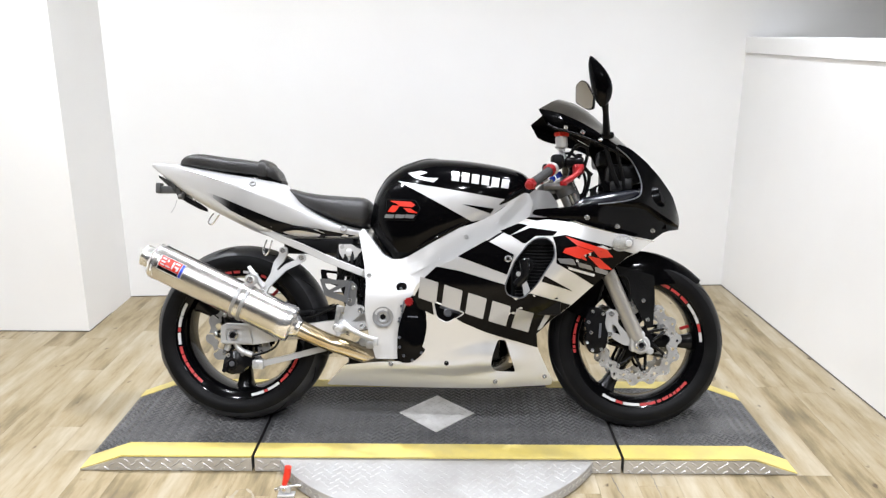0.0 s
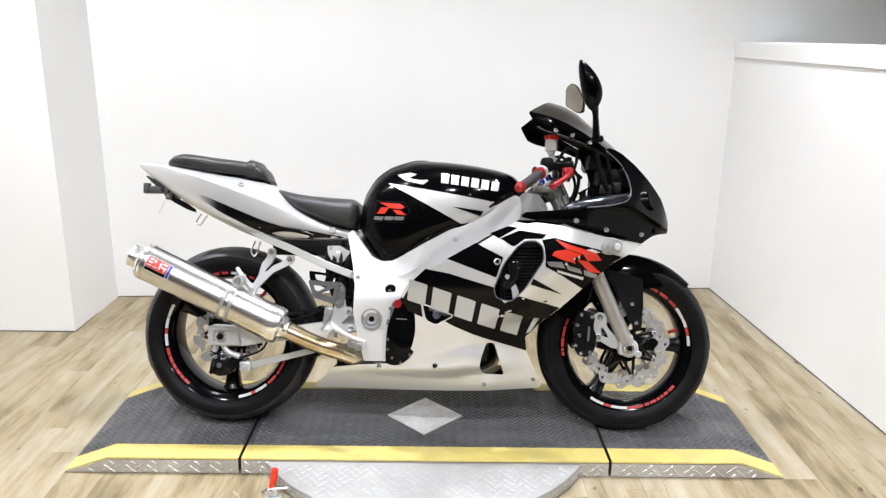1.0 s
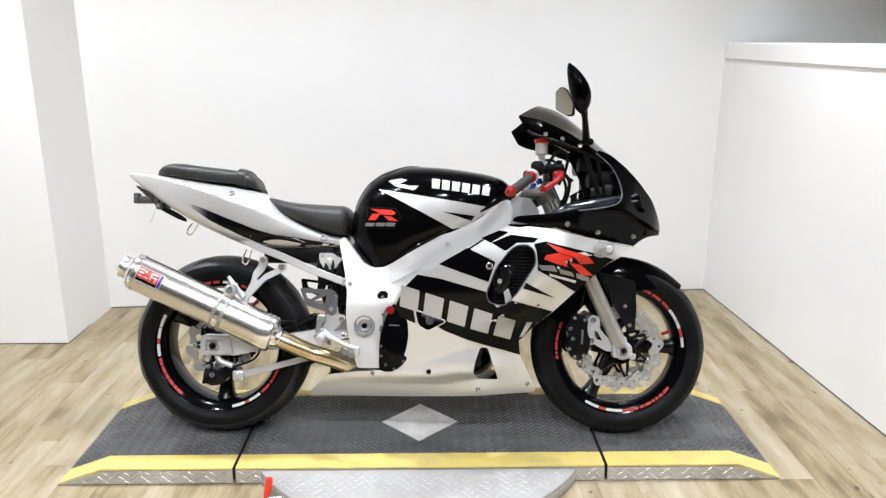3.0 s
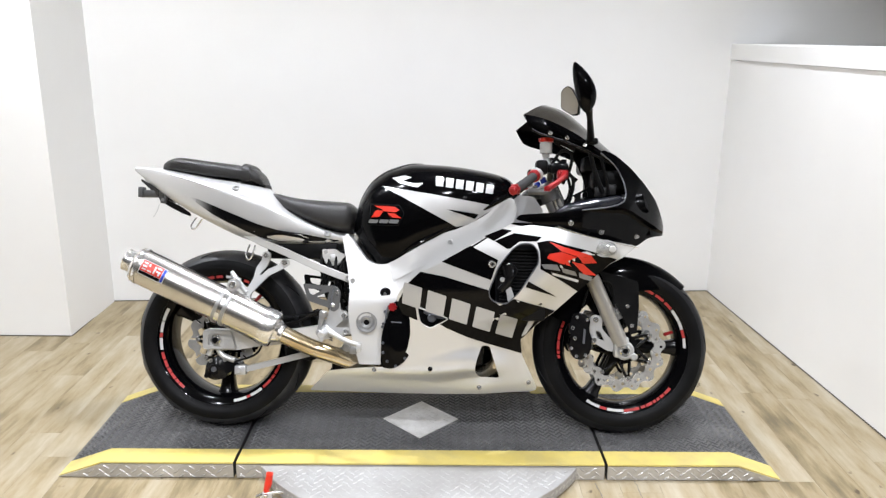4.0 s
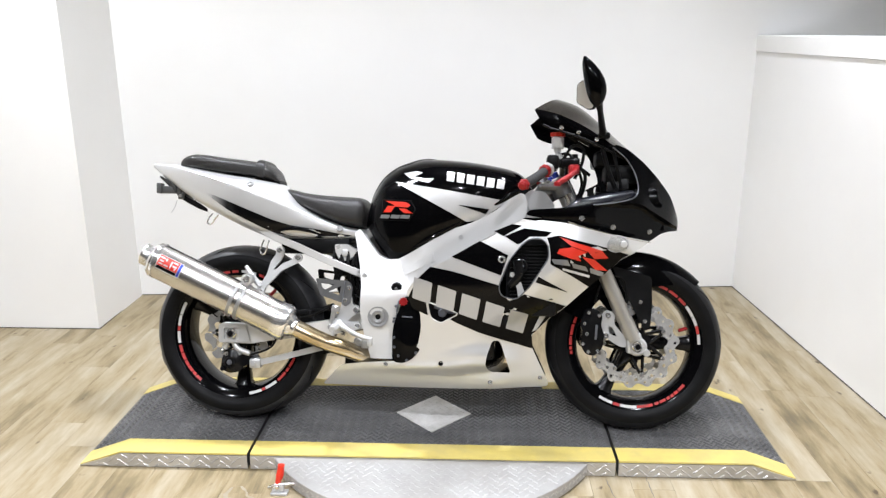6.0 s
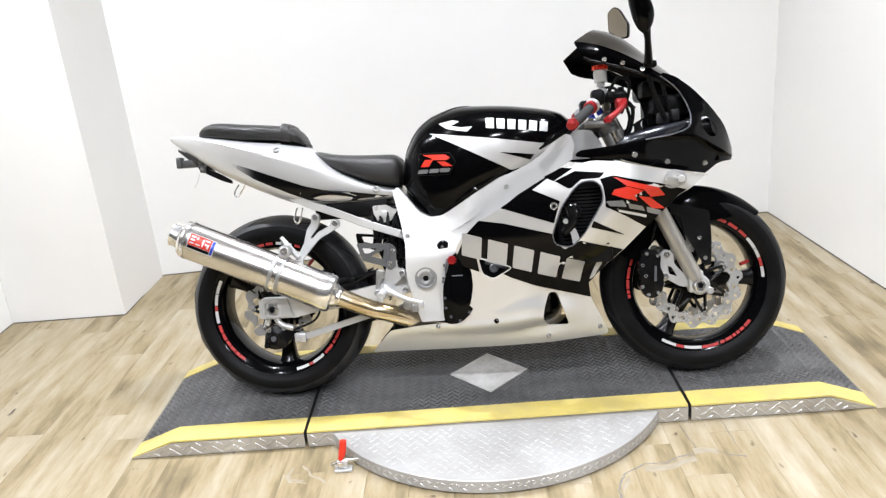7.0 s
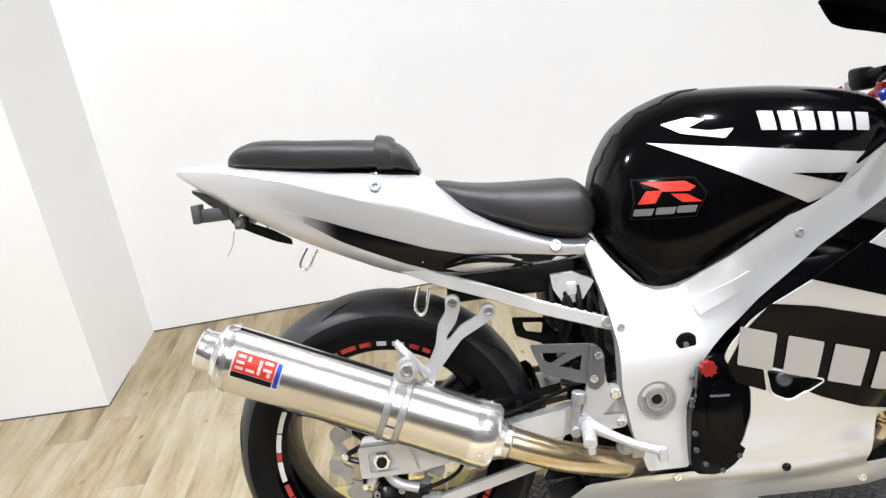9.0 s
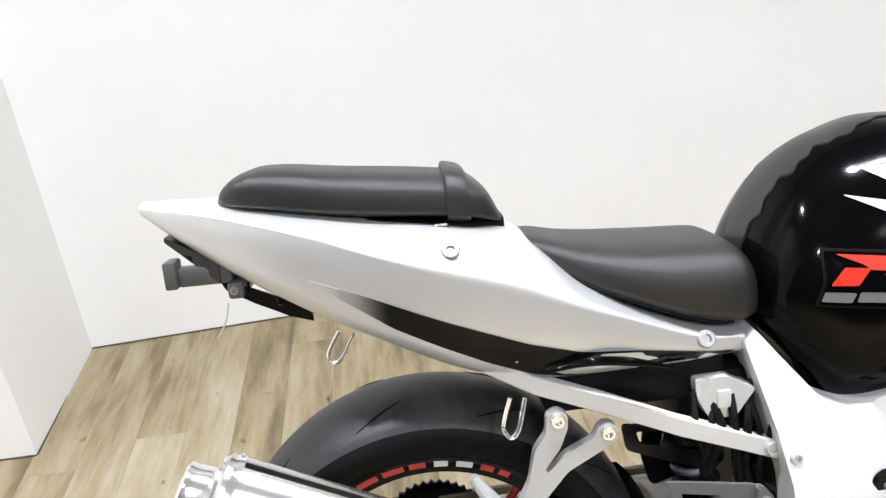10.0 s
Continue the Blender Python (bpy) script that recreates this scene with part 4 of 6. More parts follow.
valley_line = [(x, valley(x)) for x in np.linspace(-0.26, 0.20, 30)]
fair_bm = sheet(side_outline, fair_y, 0.004, [intake, slot, vent], 0.014, None, [valley_line])
fair_left = mirrored(sheet(side_outline, fair_y, 0.004, [], 0.04))
fairing = part("side_fairing", fair_bm, SILVER, bike, "silver side fairing with black bands and cut-outs")
part("side_fairing", fair_left, SILVER, bike, "silver side fairing on the far side")
part("fairing_liner", mirrored(sheet(side_outline, lambda x, z: fair_y(x, z) + 0.008, 0.002, [], 0.04)), PLASTIC, bike, "black inner face of the far fairing")
part("belly_pan", skin([[Vector((x, (k / 4 - 1) * 0.092 * nose_in(x) * min(1.0, 0.55 + 4.5 * (x + 0.365)), 0.120 + 0.012 * max(0.0, x) - 0.006 * math.sin(math.pi * k / 8))) for k in range(9)] for x in np.linspace(-0.365, 0.38, 12)], closed=False), PLASTIC, bike)
BAND = [(0.008, 0.536), (0.081, 0.523), (0.199, 0.489), (0.225, 0.482), (0.228, 0.458), (0.261, 0.432), (0.307, 0.455), (0.444, 0.414), (0.390, 0.371), (0.336, 0.315), (0.341, 0.268), (0.259, 0.293), (0.165, 0.326), (0.094, 0.356), (0.064, 0.373), (0.093, 0.392), (0.045, 0.410), (-0.006, 0.429), (0.001, 0.379), (-0.048, 0.400), (-0.064, 0.435), (-0.033, 0.496)]
decal("black_band", BAND, fair_y, BLACK, fairing, 0.0014, 0.003)
decal("black_band", [(0.075, 0.569), (0.164, 0.621), (0.223, 0.592), (0.253, 0.577), (0.239, 0.536), (0.232, 0.513)], fair_y, BLACK, fairing, 0.0014, 0.002)
decal("black_band", [(0.208, 0.652), (0.265, 0.676), (0.296, 0.671), (0.238, 0.637)], fair_y, BLACK, fairing, 0.0014, 0.001)
decal("black_band", [(0.241, 0.637), (0.302, 0.663), (0.389, 0.652), (0.374, 0.638), (0.320, 0.637), (0.290, 0.614), (0.280, 0.613)], fair_y, BLACK, fairing, 0.0014, 0.001)
decal("black_band", [(0.374, 0.634), (0.413, 0.642), (0.466, 0.628), (0.555, 0.608), (0.640, 0.584), (0.616, 0.570), (0.551, 0.510), (0.514, 0.479), (0.452, 0.516), (0.386, 0.551), (0.386, 0.580), (0.382, 0.612)], fair_y, BLACK, fairing, 0.0014, 0.002)
decal("black_wedge", [(0.349, 0.512), (0.447, 0.460), (0.341, 0.493)], fair_y, BLACK, fairing, 0.0014, 0.001)
decal("logo_stroke", [(0.413, 0.638), (0.466, 0.620), (0.549, 0.596), (0.573, 0.572), (0.526, 0.569), (0.504, 0.592), (0.451, 0.608)], fair_y, RED, fairing, 0.0028, 0.001)
decal("logo_stroke", [(0.405, 0.586), (0.414, 0.600), (0.453, 0.606), (0.502, 0.590), (0.472, 0.578), (0.484, 0.561), (0.448, 0.570)], fair_y, RED, fairing, 0.0028, 0.001)
decal("logo_stroke", [(0.485, 0.576), (0.526, 0.568), (0.574, 0.531), (0.533, 0.534)], fair_y, RED, fairing, 0.0028, 0.001)
for q in ([(0.388, 0.567), (0.438, 0.566), (0.450, 0.546), (0.398, 0.552)], [(0.452, 0.556), (0.500, 0.544), (0.510, 0.528), (0.460, 0.540)], [(0.514, 0.541), (0.561, 0.526), (0.557, 0.512), (0.517, 0.524)]):
    decal("logo_bar", q, fair_y, LOGO_GREY, fairing, 0.0028, 0.002)
decal("logo_bar", [(0.425, 0.540), (0.516, 0.516), (0.514, 0.508), (0.424, 0.533)], fair_y, WHITE_DECAL, fairing, 0.0028, 0.001)
word_blocks([(-0.052, 0.506), (0.332, 0.384), (0.316, 0.318), (-0.058, 0.438)], 5, fair_y, LETTER, fairing, 0.0044)
decal("lettering_block", [(0.360, 0.381), (0.379, 0.378), (0.352, 0.334), (0.337, 0.326)], fair_y, LETTER, fairing, 0.0044, 0.003)


def rim_tube(loop, flank, radius, out=0.0):
    pts = [(x, flank(x, z) - out, z) for x, z in loop]
    bm = bmesh.new()
    for k in range(len(pts)):
        bm = join(bm, tube([pts[k], pts[(k + 1) % len(pts)]], radius, sides=6))
    return bm


part("intake_rim", rim_tube(intake, fair_y, 0.0022), GUNMETAL, fairing, "black rim of the cooling outlet")
part("slot_rim", rim_tube(slot, fair_y, 0.0024), SILVER, fairing)
for x, z in ((0.042, 0.219), (0.234, 0.564), (-0.143, 0.208), (0.369, 0.166), (0.203, 0.152)):
    part("bolt", bolt((x, fair_y(x, z) + 0.001, z), (0, -1, 0), 0.011 if z > 0.5 else 0.008, 0.005), BLACK_SATIN if abs(x - 0.042) < 0.01 else CHROME, fairing)

# -- engine and radiator behind the fairing --
engine = part("engine", join(block(-0.17, 0.22, -0.125, 0.125, 0.215, 0.42, 0.02), block(0.0, 0.30, -0.13, 0.13, 0.38, 0.58, 0.02)), BLACK_SATIN, bike, "dark engine block behind the fairing")
cover_outline = rounded([(-0.080, 0.442), (-0.030, 0.428), (0.000, 0.345), (-0.030, 0.250), (-0.075, 0.214), (-0.122, 0.216), (-0.118, 0.335)], 0.03)


def cover_y(x, z):
    return -0.186 - 0.024 * max(0.0, 1 - ((x + 0.060) / 0.07) ** 2 - ((z - 0.330) / 0.13) ** 2) ** 0.6


cover = part("clutch_cover", sheet(cover_outline, cover_y, 0.06, [], 0.010), BLACK, engine, "black oval engine cover")
part("cover_dome", sheet(rounded([(-0.084, 0.388), (-0.050, 0.396), (-0.022, 0.360), (-0.022, 0.310), (-0.048, 0.272), (-0.080, 0.276), (-0.096, 0.330)], 0.03), lambda x, z: cover_y(x, z) - 0.006, 0.010, [], 0.012), BLACK, cover)
for x, z in ((-0.108, 0.402), (-0.113, 0.362), (-0.115, 0.352), (-0.113, 0.300), (-0.112, 0.268), (-0.098, 0.240), (-0.070, 0.226), (-0.040, 0.252), (-0.020, 0.290)):
    part("bolt", bolt((x, cover_y(x, z) + 0.001, z), (0, -1, 0), 0.0048, 0.007), GUNMETAL, cover)
part("cover_mark", sheet(rounded([(-0.086, 0.372), (-0.052, 0.371), (-0.052, 0.367), (-0.086, 0.368)], 0.001), lambda x, z: cover_y(x, z) - 0.0072, 0.002), GUNMETAL, cover)
part("cover_rib", tube([(-0.098, -0.196, 0.420), (-0.104, -0.199, 0.395), (-0.106, -0.199, 0.365)], 0.003, 5, 6), GUNMETAL, cover)
cap_ring = [(-0.083 + (0.0145 if k % 4 < 2 else 0.0120) * math.cos(2 * math.pi * k / 36), 0.418 + (0.0145 if k % 4 < 2 else 0.0120) * math.sin(2 * math.pi * k / 36)) for k in range(36)]
part("oil_cap", sheet(cap_ring, lambda x, z: -0.213, 0.016), RED_METAL, engine, "red anodised oil filler cap")
for k in range(17):
    z = 0.435 + 0.0108 * k
    part("radiator_fin", block(0.262, 0.398, -0.215, -0.203, z, z + 0.0045), PLASTIC, engine)
part("radiator", block(0.25, 0.41, -0.202, 0.202, 0.38, 0.63, 0.01), PLASTIC, engine, "black radiator")
part("mount_arm", join(tube([(0.285, -0.236, 0.560), (0.288, -0.240, 0.515), (0.262, -0.238, 0.480)], [0.020, 0.018, 0.014]), knob((0.293, -0.225, 0.542), (0, -1, 0), 0.024, 0.020)), BLACK_SATIN, engine)
part("bolt", bolt((0.293, -0.245, 0.542), (0, -1, 0), 0.011, 0.006), GUNMETAL, engine)
part("bolt", bolt((0.268, -0.246, 0.515), (0, -1, 0), 0.008, 0.006), ALLOY, engine)
part("mount_tab", sheet(rounded([(0.272, 0.500), (0.296, 0.492), (0.312, 0.448), (0.287, 0.444), (0.283, 0.472)], 0.006), lambda x, z: -0.244, 0.004), ALLOY, engine)
part("header_pipe", join(tube([(0.22, -0.10, 0.34), (0.262, -0.115, 0.25), (0.222, -0.085, 0.190), (0.10, -0.03, 0.165)], 0.021), tube([(0.25, -0.05, 0.34), (0.29, -0.06, 0.25), (0.22, -0.03, 0.19), (0.10, 0.02, 0.165)], 0.021)), BRONZE, engine)
part("slot_lever", join(tube([(0.02, -0.20, 0.405), (0.06, -0.21, 0.392), (0.088, -0.205, 0.388)], 0.007), knob((0.045, -0.205, 0.385), (0, -1, 0), 0.014, 0.010)), GUNMETAL, engine)

# -- tail unit --
tail_crease = lerp_table([(-1.014, 0.871), (-0.946, 0.864), (-0.796, 0.828), (-0.703, 0.795), (-0.565, 0.747), (-0.428, 0.698), (-0.30, 0.650), (-0.228, 0.638)])
tail_body = Body([(-1.014, 0.878), (-0.95, 0.876), (-0.86, 0.866), (-0.74, 0.847), (-0.62, 0.828), (-0.555, 0.812), (-0.51, 0.784), (-0.46, 0.738), (-0.39, 0.696), (-0.30, 0.664), (-0.236, 0.652)],
                 [(-1.014, 0.862), (-0.985, 0.840), (-0.90, 0.780), (-0.80, 0.720), (-0.69, 0.666), (-0.59, 0.625), (-0.53, 0.612), (-0.45, 0.610), (-0.35, 0.612), (-0.228, 0.622)],
                 [(-1.014, 0.016), (-0.985, 0.036), (-0.92, 0.066), (-0.83, 0.098), (-0.74, 0.122), (-0.62, 0.148), (-0.50, 0.150), (-0.40, 0.137), (-0.30, 0.122), (-0.236, 0.106)], lerp_table([(-1.01, 1.45), (-0.80, 1.6), (-0.60, 2.2)]), tail_crease, 4.6)
tail = part("tail_fairing", tail_body.mesh(90, 72), SILVER, bike, "silver tail fairing with a black lower flash")
decal("black_flash", [(-0.800, 0.776), (-0.721, 0.749), (-0.604, 0.704), (-0.540, 0.679), (-0.475, 0.661), (-0.399, 0.651), (-0.303, 0.634), (-0.270, 0.630), (-0.308, 0.622), (-0.352, 0.619), (-0.477, 0.623), (-0.531, 0.634), (-0.588, 0.657), (-0.612, 0.669), (-0.700, 0.710), (-0.761, 0.750)], tail_body.side, FLASH, tail, 0.0014, 0.008)
part("tail_scoop", tube([(-0.520, -0.147, 0.640), (-0.47, -0.154, 0.650), (-0.42, -0.154, 0.645), (-0.36, -0.148, 0.628)], [0.002, 0.006, 0.006, 0.002]), BLACK, tail)
for x, z, r, lift in ((-0.622, 0.798, 0.013, 1.0), (-0.313, 0.652, 0.013, 0.4)):
    part("bolt", bolt((x, tail_body.side(x, z), z), (0, -1, lift), r * 0.9, 0.005), PIVOT, tail)
lamp = part("tail_lamp", skin([[Vector((-0.985, y, 0.832)) for y in (-0.03, 0.03)] + [Vector((-0.985, y, 0.826)) for y in (0.03, -0.03)], [Vector((-0.915, y, 0.800)) for y in (-0.055, 0.055)] + [Vector((-0.915, y, 0.770)) for y in (0.055, -0.055)]]), SMOKE, tail, "dark smoked tail lamp under the tip")
part("signal_stub", join(block(-0.985, -0.969, -0.058, -0.024, 0.768, 0.804, 0.003), block(-0.973, -0.900, -0.050, -0.028, 0.768, 0.794, 0.006)), DARK_GREY, tail, "dark grey flush indicator")
part("under_tray", skin([[Vector((x, y, tail_body.bottom(x) + 0.012 - (0.014 if abs(y) < 0.05 else 0))) for y in (-0.050, -0.036, 0.036, 0.050)] for x in (-0.925, -0.88, -0.84, -0.79)], closed=False), PLASTIC, tail, "black underside tray")
part("tray_edge", sheet(rounded([(-0.918, 0.770), (-0.880, 0.757), (-0.837, 0.737), (-0.806, 0.716), (-0.805, 0.705), (-0.835, 0.715), (-0.878, 0.737), (-0.912, 0.758)], 0.003), lambda x, z: -0.044, 0.006), PLASTIC, tail, "black edge of the undertray")
part("plate_bracket", block(-0.908, -0.888, -0.056, 0.04, 0.748, 0.770, 0.004), DARK_GREY, tail)
part("bolt", bolt((-0.898, -0.056, 0.760), (0, -1, 0), 0.006, 0.005), PIVOT, tail)
for x in (-0.880, -0.845):
    z = tail_body.bottom(x) + 0.004
    part("hook", tube([(x, -0.046, z + 0.012), (x - 0.002, -0.048, z - 0.014), (x + 0.004, -0.048, z - 0.018)], 0.0016, 5, 6), BLACK_SATIN, tail)
part("bungee_hook", tube([(-0.770, -0.084, 0.700), (-0.782, -0.087, 0.682), (-0.787, -0.088, 0.667), (-0.778, -0.088, 0.660), (-0.768, -0.088, 0.667), (-0.760, -0.086, 0.680), (-0.750, -0.084, 0.695)], 0.0026, 6, 7), CHROME, tail)
part("cable_end", tube([(-0.908, -0.06, 0.745), (-0.914, -0.062, 0.722), (-0.928, -0.06, 0.700)], 0.0012, 5, 5), WHITE_DECAL, tail)

# -- seats --
seat_body = Body([(-0.538, 0.784), (-0.530, 0.790), (-0.510, 0.789), (-0.460, 0.778), (-0.400, 0.770), (-0.320, 0.765), (-0.262, 0.762), (-0.240, 0.748), (-0.232, 0.715)],
                 [(-0.538, 0.780), (-0.506, 0.754), (-0.459, 0.722), (-0.388, 0.689), (-0.319, 0.662), (-0.262, 0.652), (-0.240, 0.656), (-0.232, 0.680)],
                 [(-0.538, 0.030), (-0.516, 0.060), (-0.467, 0.090), (-0.387, 0.116), (-0.307, 0.124), (-0.260, 0.120), (-0.240, 0.110), (-0.232, 0.095)], 3.4, 0.34, 2.6)
seat = part("rider_seat", seat_body.mesh(70, 64), SEAT, bike, "black vinyl rider seat")
part("seat_seam", tube([(x, seat_body.side(x, seat_body.bottom(x) + 0.012) - 0.001, seat_body.bottom(x) + 0.012) for x in (-0.515, -0.46, -0.40, -0.32, -0.268)], 0.003, 6, 6), PLASTIC, seat)
pad_body = Body([(-0.912, 0.870), (-0.905, 0.886), (-0.880, 0.903), (-0.850, 0.909), (-0.75, 0.898), (-0.63, 0.884), (-0.592, 0.876), (-0.566, 0.857), (-0.551, 0.828), (-0.547, 0.816)],
                [(-0.912, 0.866), (-0.86, 0.857), (-0.80, 0.847), (-0.70, 0.834), (-0.60, 0.824), (-0.547, 0.812)],
                [(-0.912, 0.022), (-0.900, 0.044), (-0.868, 0.062), (-0.80, 0.074), (-0.70, 0.082), (-0.60, 0.084), (-0.575, 0.078), (-0.555, 0.060), (-0.547, 0.04)], 3.4, 0.30, 3.4)
pad = part("pillion_pad", pad_body.mesh(70, 64), SEAT, bike, "black vinyl pillion pad with a grab strap")
strap_body = Body([(-0.619, 0.886), (-0.617, 0.8915), (-0.592, 0.8845), (-0.590, 0.881)], [(-0.619, 0.821), (-0.590, 0.818)], [(-0.619, 0.0875), (-0.590, 0.0855)], 3.5, 0.30, 3.6)
part("grab_strap", strap_body.mesh(8, 64), SEAT, pad, "black vinyl grab strap")
part("pad_base", Body([(-0.890, 0.866), (-0.80, 0.848), (-0.70, 0.836), (-0.545, 0.819)], [(-0.890, 0.850), (-0.80, 0.826), (-0.70, 0.812), (-0.545, 0.798)], [(-0.890, 0.026), (-0.86, 0.046), (-0.80, 0.064), (-0.60, 0.078), (-0.545, 0.045)], 5, 0.5).mesh(30, 32), PLASTIC, pad)
for x in (-0.668, -0.628):
    part("pad_bracket", block(x - 0.009, x + 0.009, -0.084, -0.074, 0.816, 0.824, 0.002), CHROME, pad)

# Black blocks added for the shade and dark engine underside behind the pipe.
part("belly_shade_block", join(block(-0.300, 0.02, -0.060, 0.110, 0.140, 0.176, 0.014), block(-0.300, -0.10, -0.085, 0.085, 0.176, 0.250, 0.016)), PLASTIC, engine, "black blocks added for the shade and dark underside below the engine")

# -- subframe, hanger, footrest --
for sgn in (-1, 1):
    rail = part("subframe_rail", skin([[Vector((x, sgn * (y + a), z + b)) for a, b in ((-0.008, -0.0125), (0.008, -0.0125), (0.010, -0.011), (0.010, 0.011), (0.008, 0.0125), (-0.008, 0.0125))] for x, y, z in ((-0.620, 0.100, 0.660), (-0.575, 0.118, 0.640), (-0.535, 0.131, 0.621), (-0.45, 0.135, 0.588), (-0.355, 0.135, 0.546), (-0.224, 0.135, 0.498))]), FRAME, bike, "silver subframe rail")
    part("bolt", bolt((-0.238, sgn * 0.145, 0.506), (0, sgn, 0), 0.011, 0.006), ALLOY, rail)
hanger_bm = sheet(rounded([(-0.524, 0.584), (-0.511, 0.591), (-0.498, 0.584), (-0.498, 0.566), (-0.509, 0.540), (-0.531, 0.514), (-0.527, 0.509), (-0.504, 0.531), (-0.466, 0.548), (-0.461, 0.562), (-0.448, 0.568), (-0.436, 0.560), (-0.436, 0.544), (-0.456, 0.532), (-0.502, 0.509), (-0.532, 0.477), (-0.558, 0.449), (-0.562, 0.427), (-0.580, 0.423), (-0.586, 0.445), (-0.568, 0.471), (-0.552, 0.499), (-0.542, 0.539), (-0.526, 0.560)], 0.006), lambda x, z: -0.150 - 0.10 * max(0.0, 0.55 - z), 0.015)
hanger = part("exhaust_hanger", join(hanger_bm, tube([(-0.622, -0.164, 0.522), (-0.604, -0.166, 0.494), (-0.572, -0.164, 0.454)], [0.006, 0.010, 0.009], 6, 10)), ALLOY, bike, "cast alloy exhaust hanger bracket")
for x, z in ((-0.511, 0.577), (-0.449, 0.554)):
    part("bolt", bolt((x, -0.150, z), (0, -1, 0), 0.0095, 0.007), CHROME, hanger)
part("lug_bolt", bolt((-0.573, -0.161, 0.438), (0, -1, 0), 0.008, 0.006), CHROME, hanger)
part("bungee_loop", tube([(-0.567, -0.148, 0.612), (-0.575, -0.150, 0.590), (-0.578, -0.151, 0.572), (-0.569, -0.151, 0.561), (-0.560, -0.151, 0.570), (-0.554, -0.150, 0.590), (-0.549, -0.148, 0.610)], 0.0030, 6, 7), CHROME, hanger)
rearset = part("footrest_plate", sheet(rounded([(-0.290, 0.410), (-0.257, 0.427), (-0.256, 0.402), (-0.236, 0.399), (-0.231, 0.385), (-0.243, 0.373), (-0.270, 0.347), (-0.232, 0.346), (-0.225, 0.333), (-0.232, 0.321), (-0.272, 0.319), (-0.300, 0.314), (-0.320, 0.333), (-0.306, 0.354)], 0.006),
                                       lambda x, z: -0.185, 0.012), ALLOY, bike, "cast alloy footrest bracket")
for x, z in ((-0.243, 0.385), (-0.237, 0.332)):
    part("bolt", bolt((x, -0.185, z), (0, -1, 0), 0.0095, 0.006), CHROME, rearset)
part("footrest", join(knob((-0.303, -0.182, 0.335), (0, -1, 0), 0.019, 0.018), tube([(-0.301, -0.195, 0.336), (-0.302, -0.228, 0.332), (-0.304, -0.258, 0.326)], [0.013, 0.0105, 0.0095], 5, 12), *[knob((-0.3015 - 0.0012 * k, -0.216 - 0.012 * k, 0.3325 - 0.0016 * k), (0, -1, -0.1), 0.0122, 0.005) for k in range(4)], knob((-0.304, -0.254, 0.322), (0, 0, -1), 0.007, 0.014)), ALLOY, rearset, "ribbed alloy footrest peg")
part("brake_pedal", join(tube([(-0.296, -0.200, 0.338), (-0.262, -0.218, 0.322), (-0.225, -0.236, 0.308), (-0.188, -0.248, 0.298)], [0.013, 0.0085, 0.0075, 0.008], 6, 12), block(-0.192, -0.176, -0.258, -0.240, 0.277, 0.305, 0.004)), ALLOY, rearset, "cast alloy brake pedal")
part("master_cylinder", join(tube([(-0.311, -0.194, 0.394), (-0.316, -0.194, 0.368), (-0.322, -0.194, 0.340)], [0.010, 0.009, 0.0075], 5, 12), knob((-0.311, -0.194, 0.380), (0.2, 0, 1), 0.0135, 0.020), knob((-0.322, -0.198, 0.330), (0, -1, 0), 0.010, 0.012)), PIVOT, rearset, "small cast brake master cylinder")
part("pedal_spring", tube([(-0.286 + 0.005 * math.cos(k * 0.9), -0.180 + 0.005 * math.sin(k * 0.9), 0.300 + 0.0011 * k) for k in range(34)], 0.0015, 2, 5), GUNMETAL, rearset)
part("lower_mount", join(knob((-0.232, -0.172, 0.282), (0, -1, 0), 0.017, 0.012), block(-0.224, -0.200, -0.184, -0.160, 0.258, 0.284, 0.004), knob((-0.232, -0.184, 0.282), (0, -1, 0), 0.009, 0.004)), PIVOT, rearset)


def guard_y(x, z):
    return -0.166 - 0.19 * (x + 0.38)


guard = part("heel_guard", sheet(rounded([(-0.384, 0.486), (-0.276, 0.481), (-0.286, 0.406), (-0.366, 0.430)], 0.007), guard_y, 0.005,
                                 [rounded([(-0.366, 0.470), (-0.318, 0.467), (-0.349, 0.449), (-0.360, 0.454)], 0.003), rounded([(-0.338, 0.443), (-0.294, 0.463), (-0.300, 0.432)], 0.003)]), DARK_GREY, bike, "dark grey anodised heel guard")
part("guard_flange", sheet(rounded([(-0.280, 0.482), (-0.268, 0.478), (-0.256, 0.462), (-0.260, 0.408), (-0.276, 0.396), (-0.290, 0.404)], 0.006), lambda x, z: -0.190 + 0.10 * (x + 0.28), 0.008), DARK_GREY, guard)
part("guard_fold", tube([(-0.2775, -0.192, 0.480), (-0.2885, -0.190, 0.406)], 0.0026, sides=6), GUNMETAL, guard)
for x, z in ((-0.267, 0.459), (-0.279, 0.418)):
    part("bolt", bolt((x, -0.189, z), (0, -1, 0), 0.0075, 0.004), CHROME, guard)

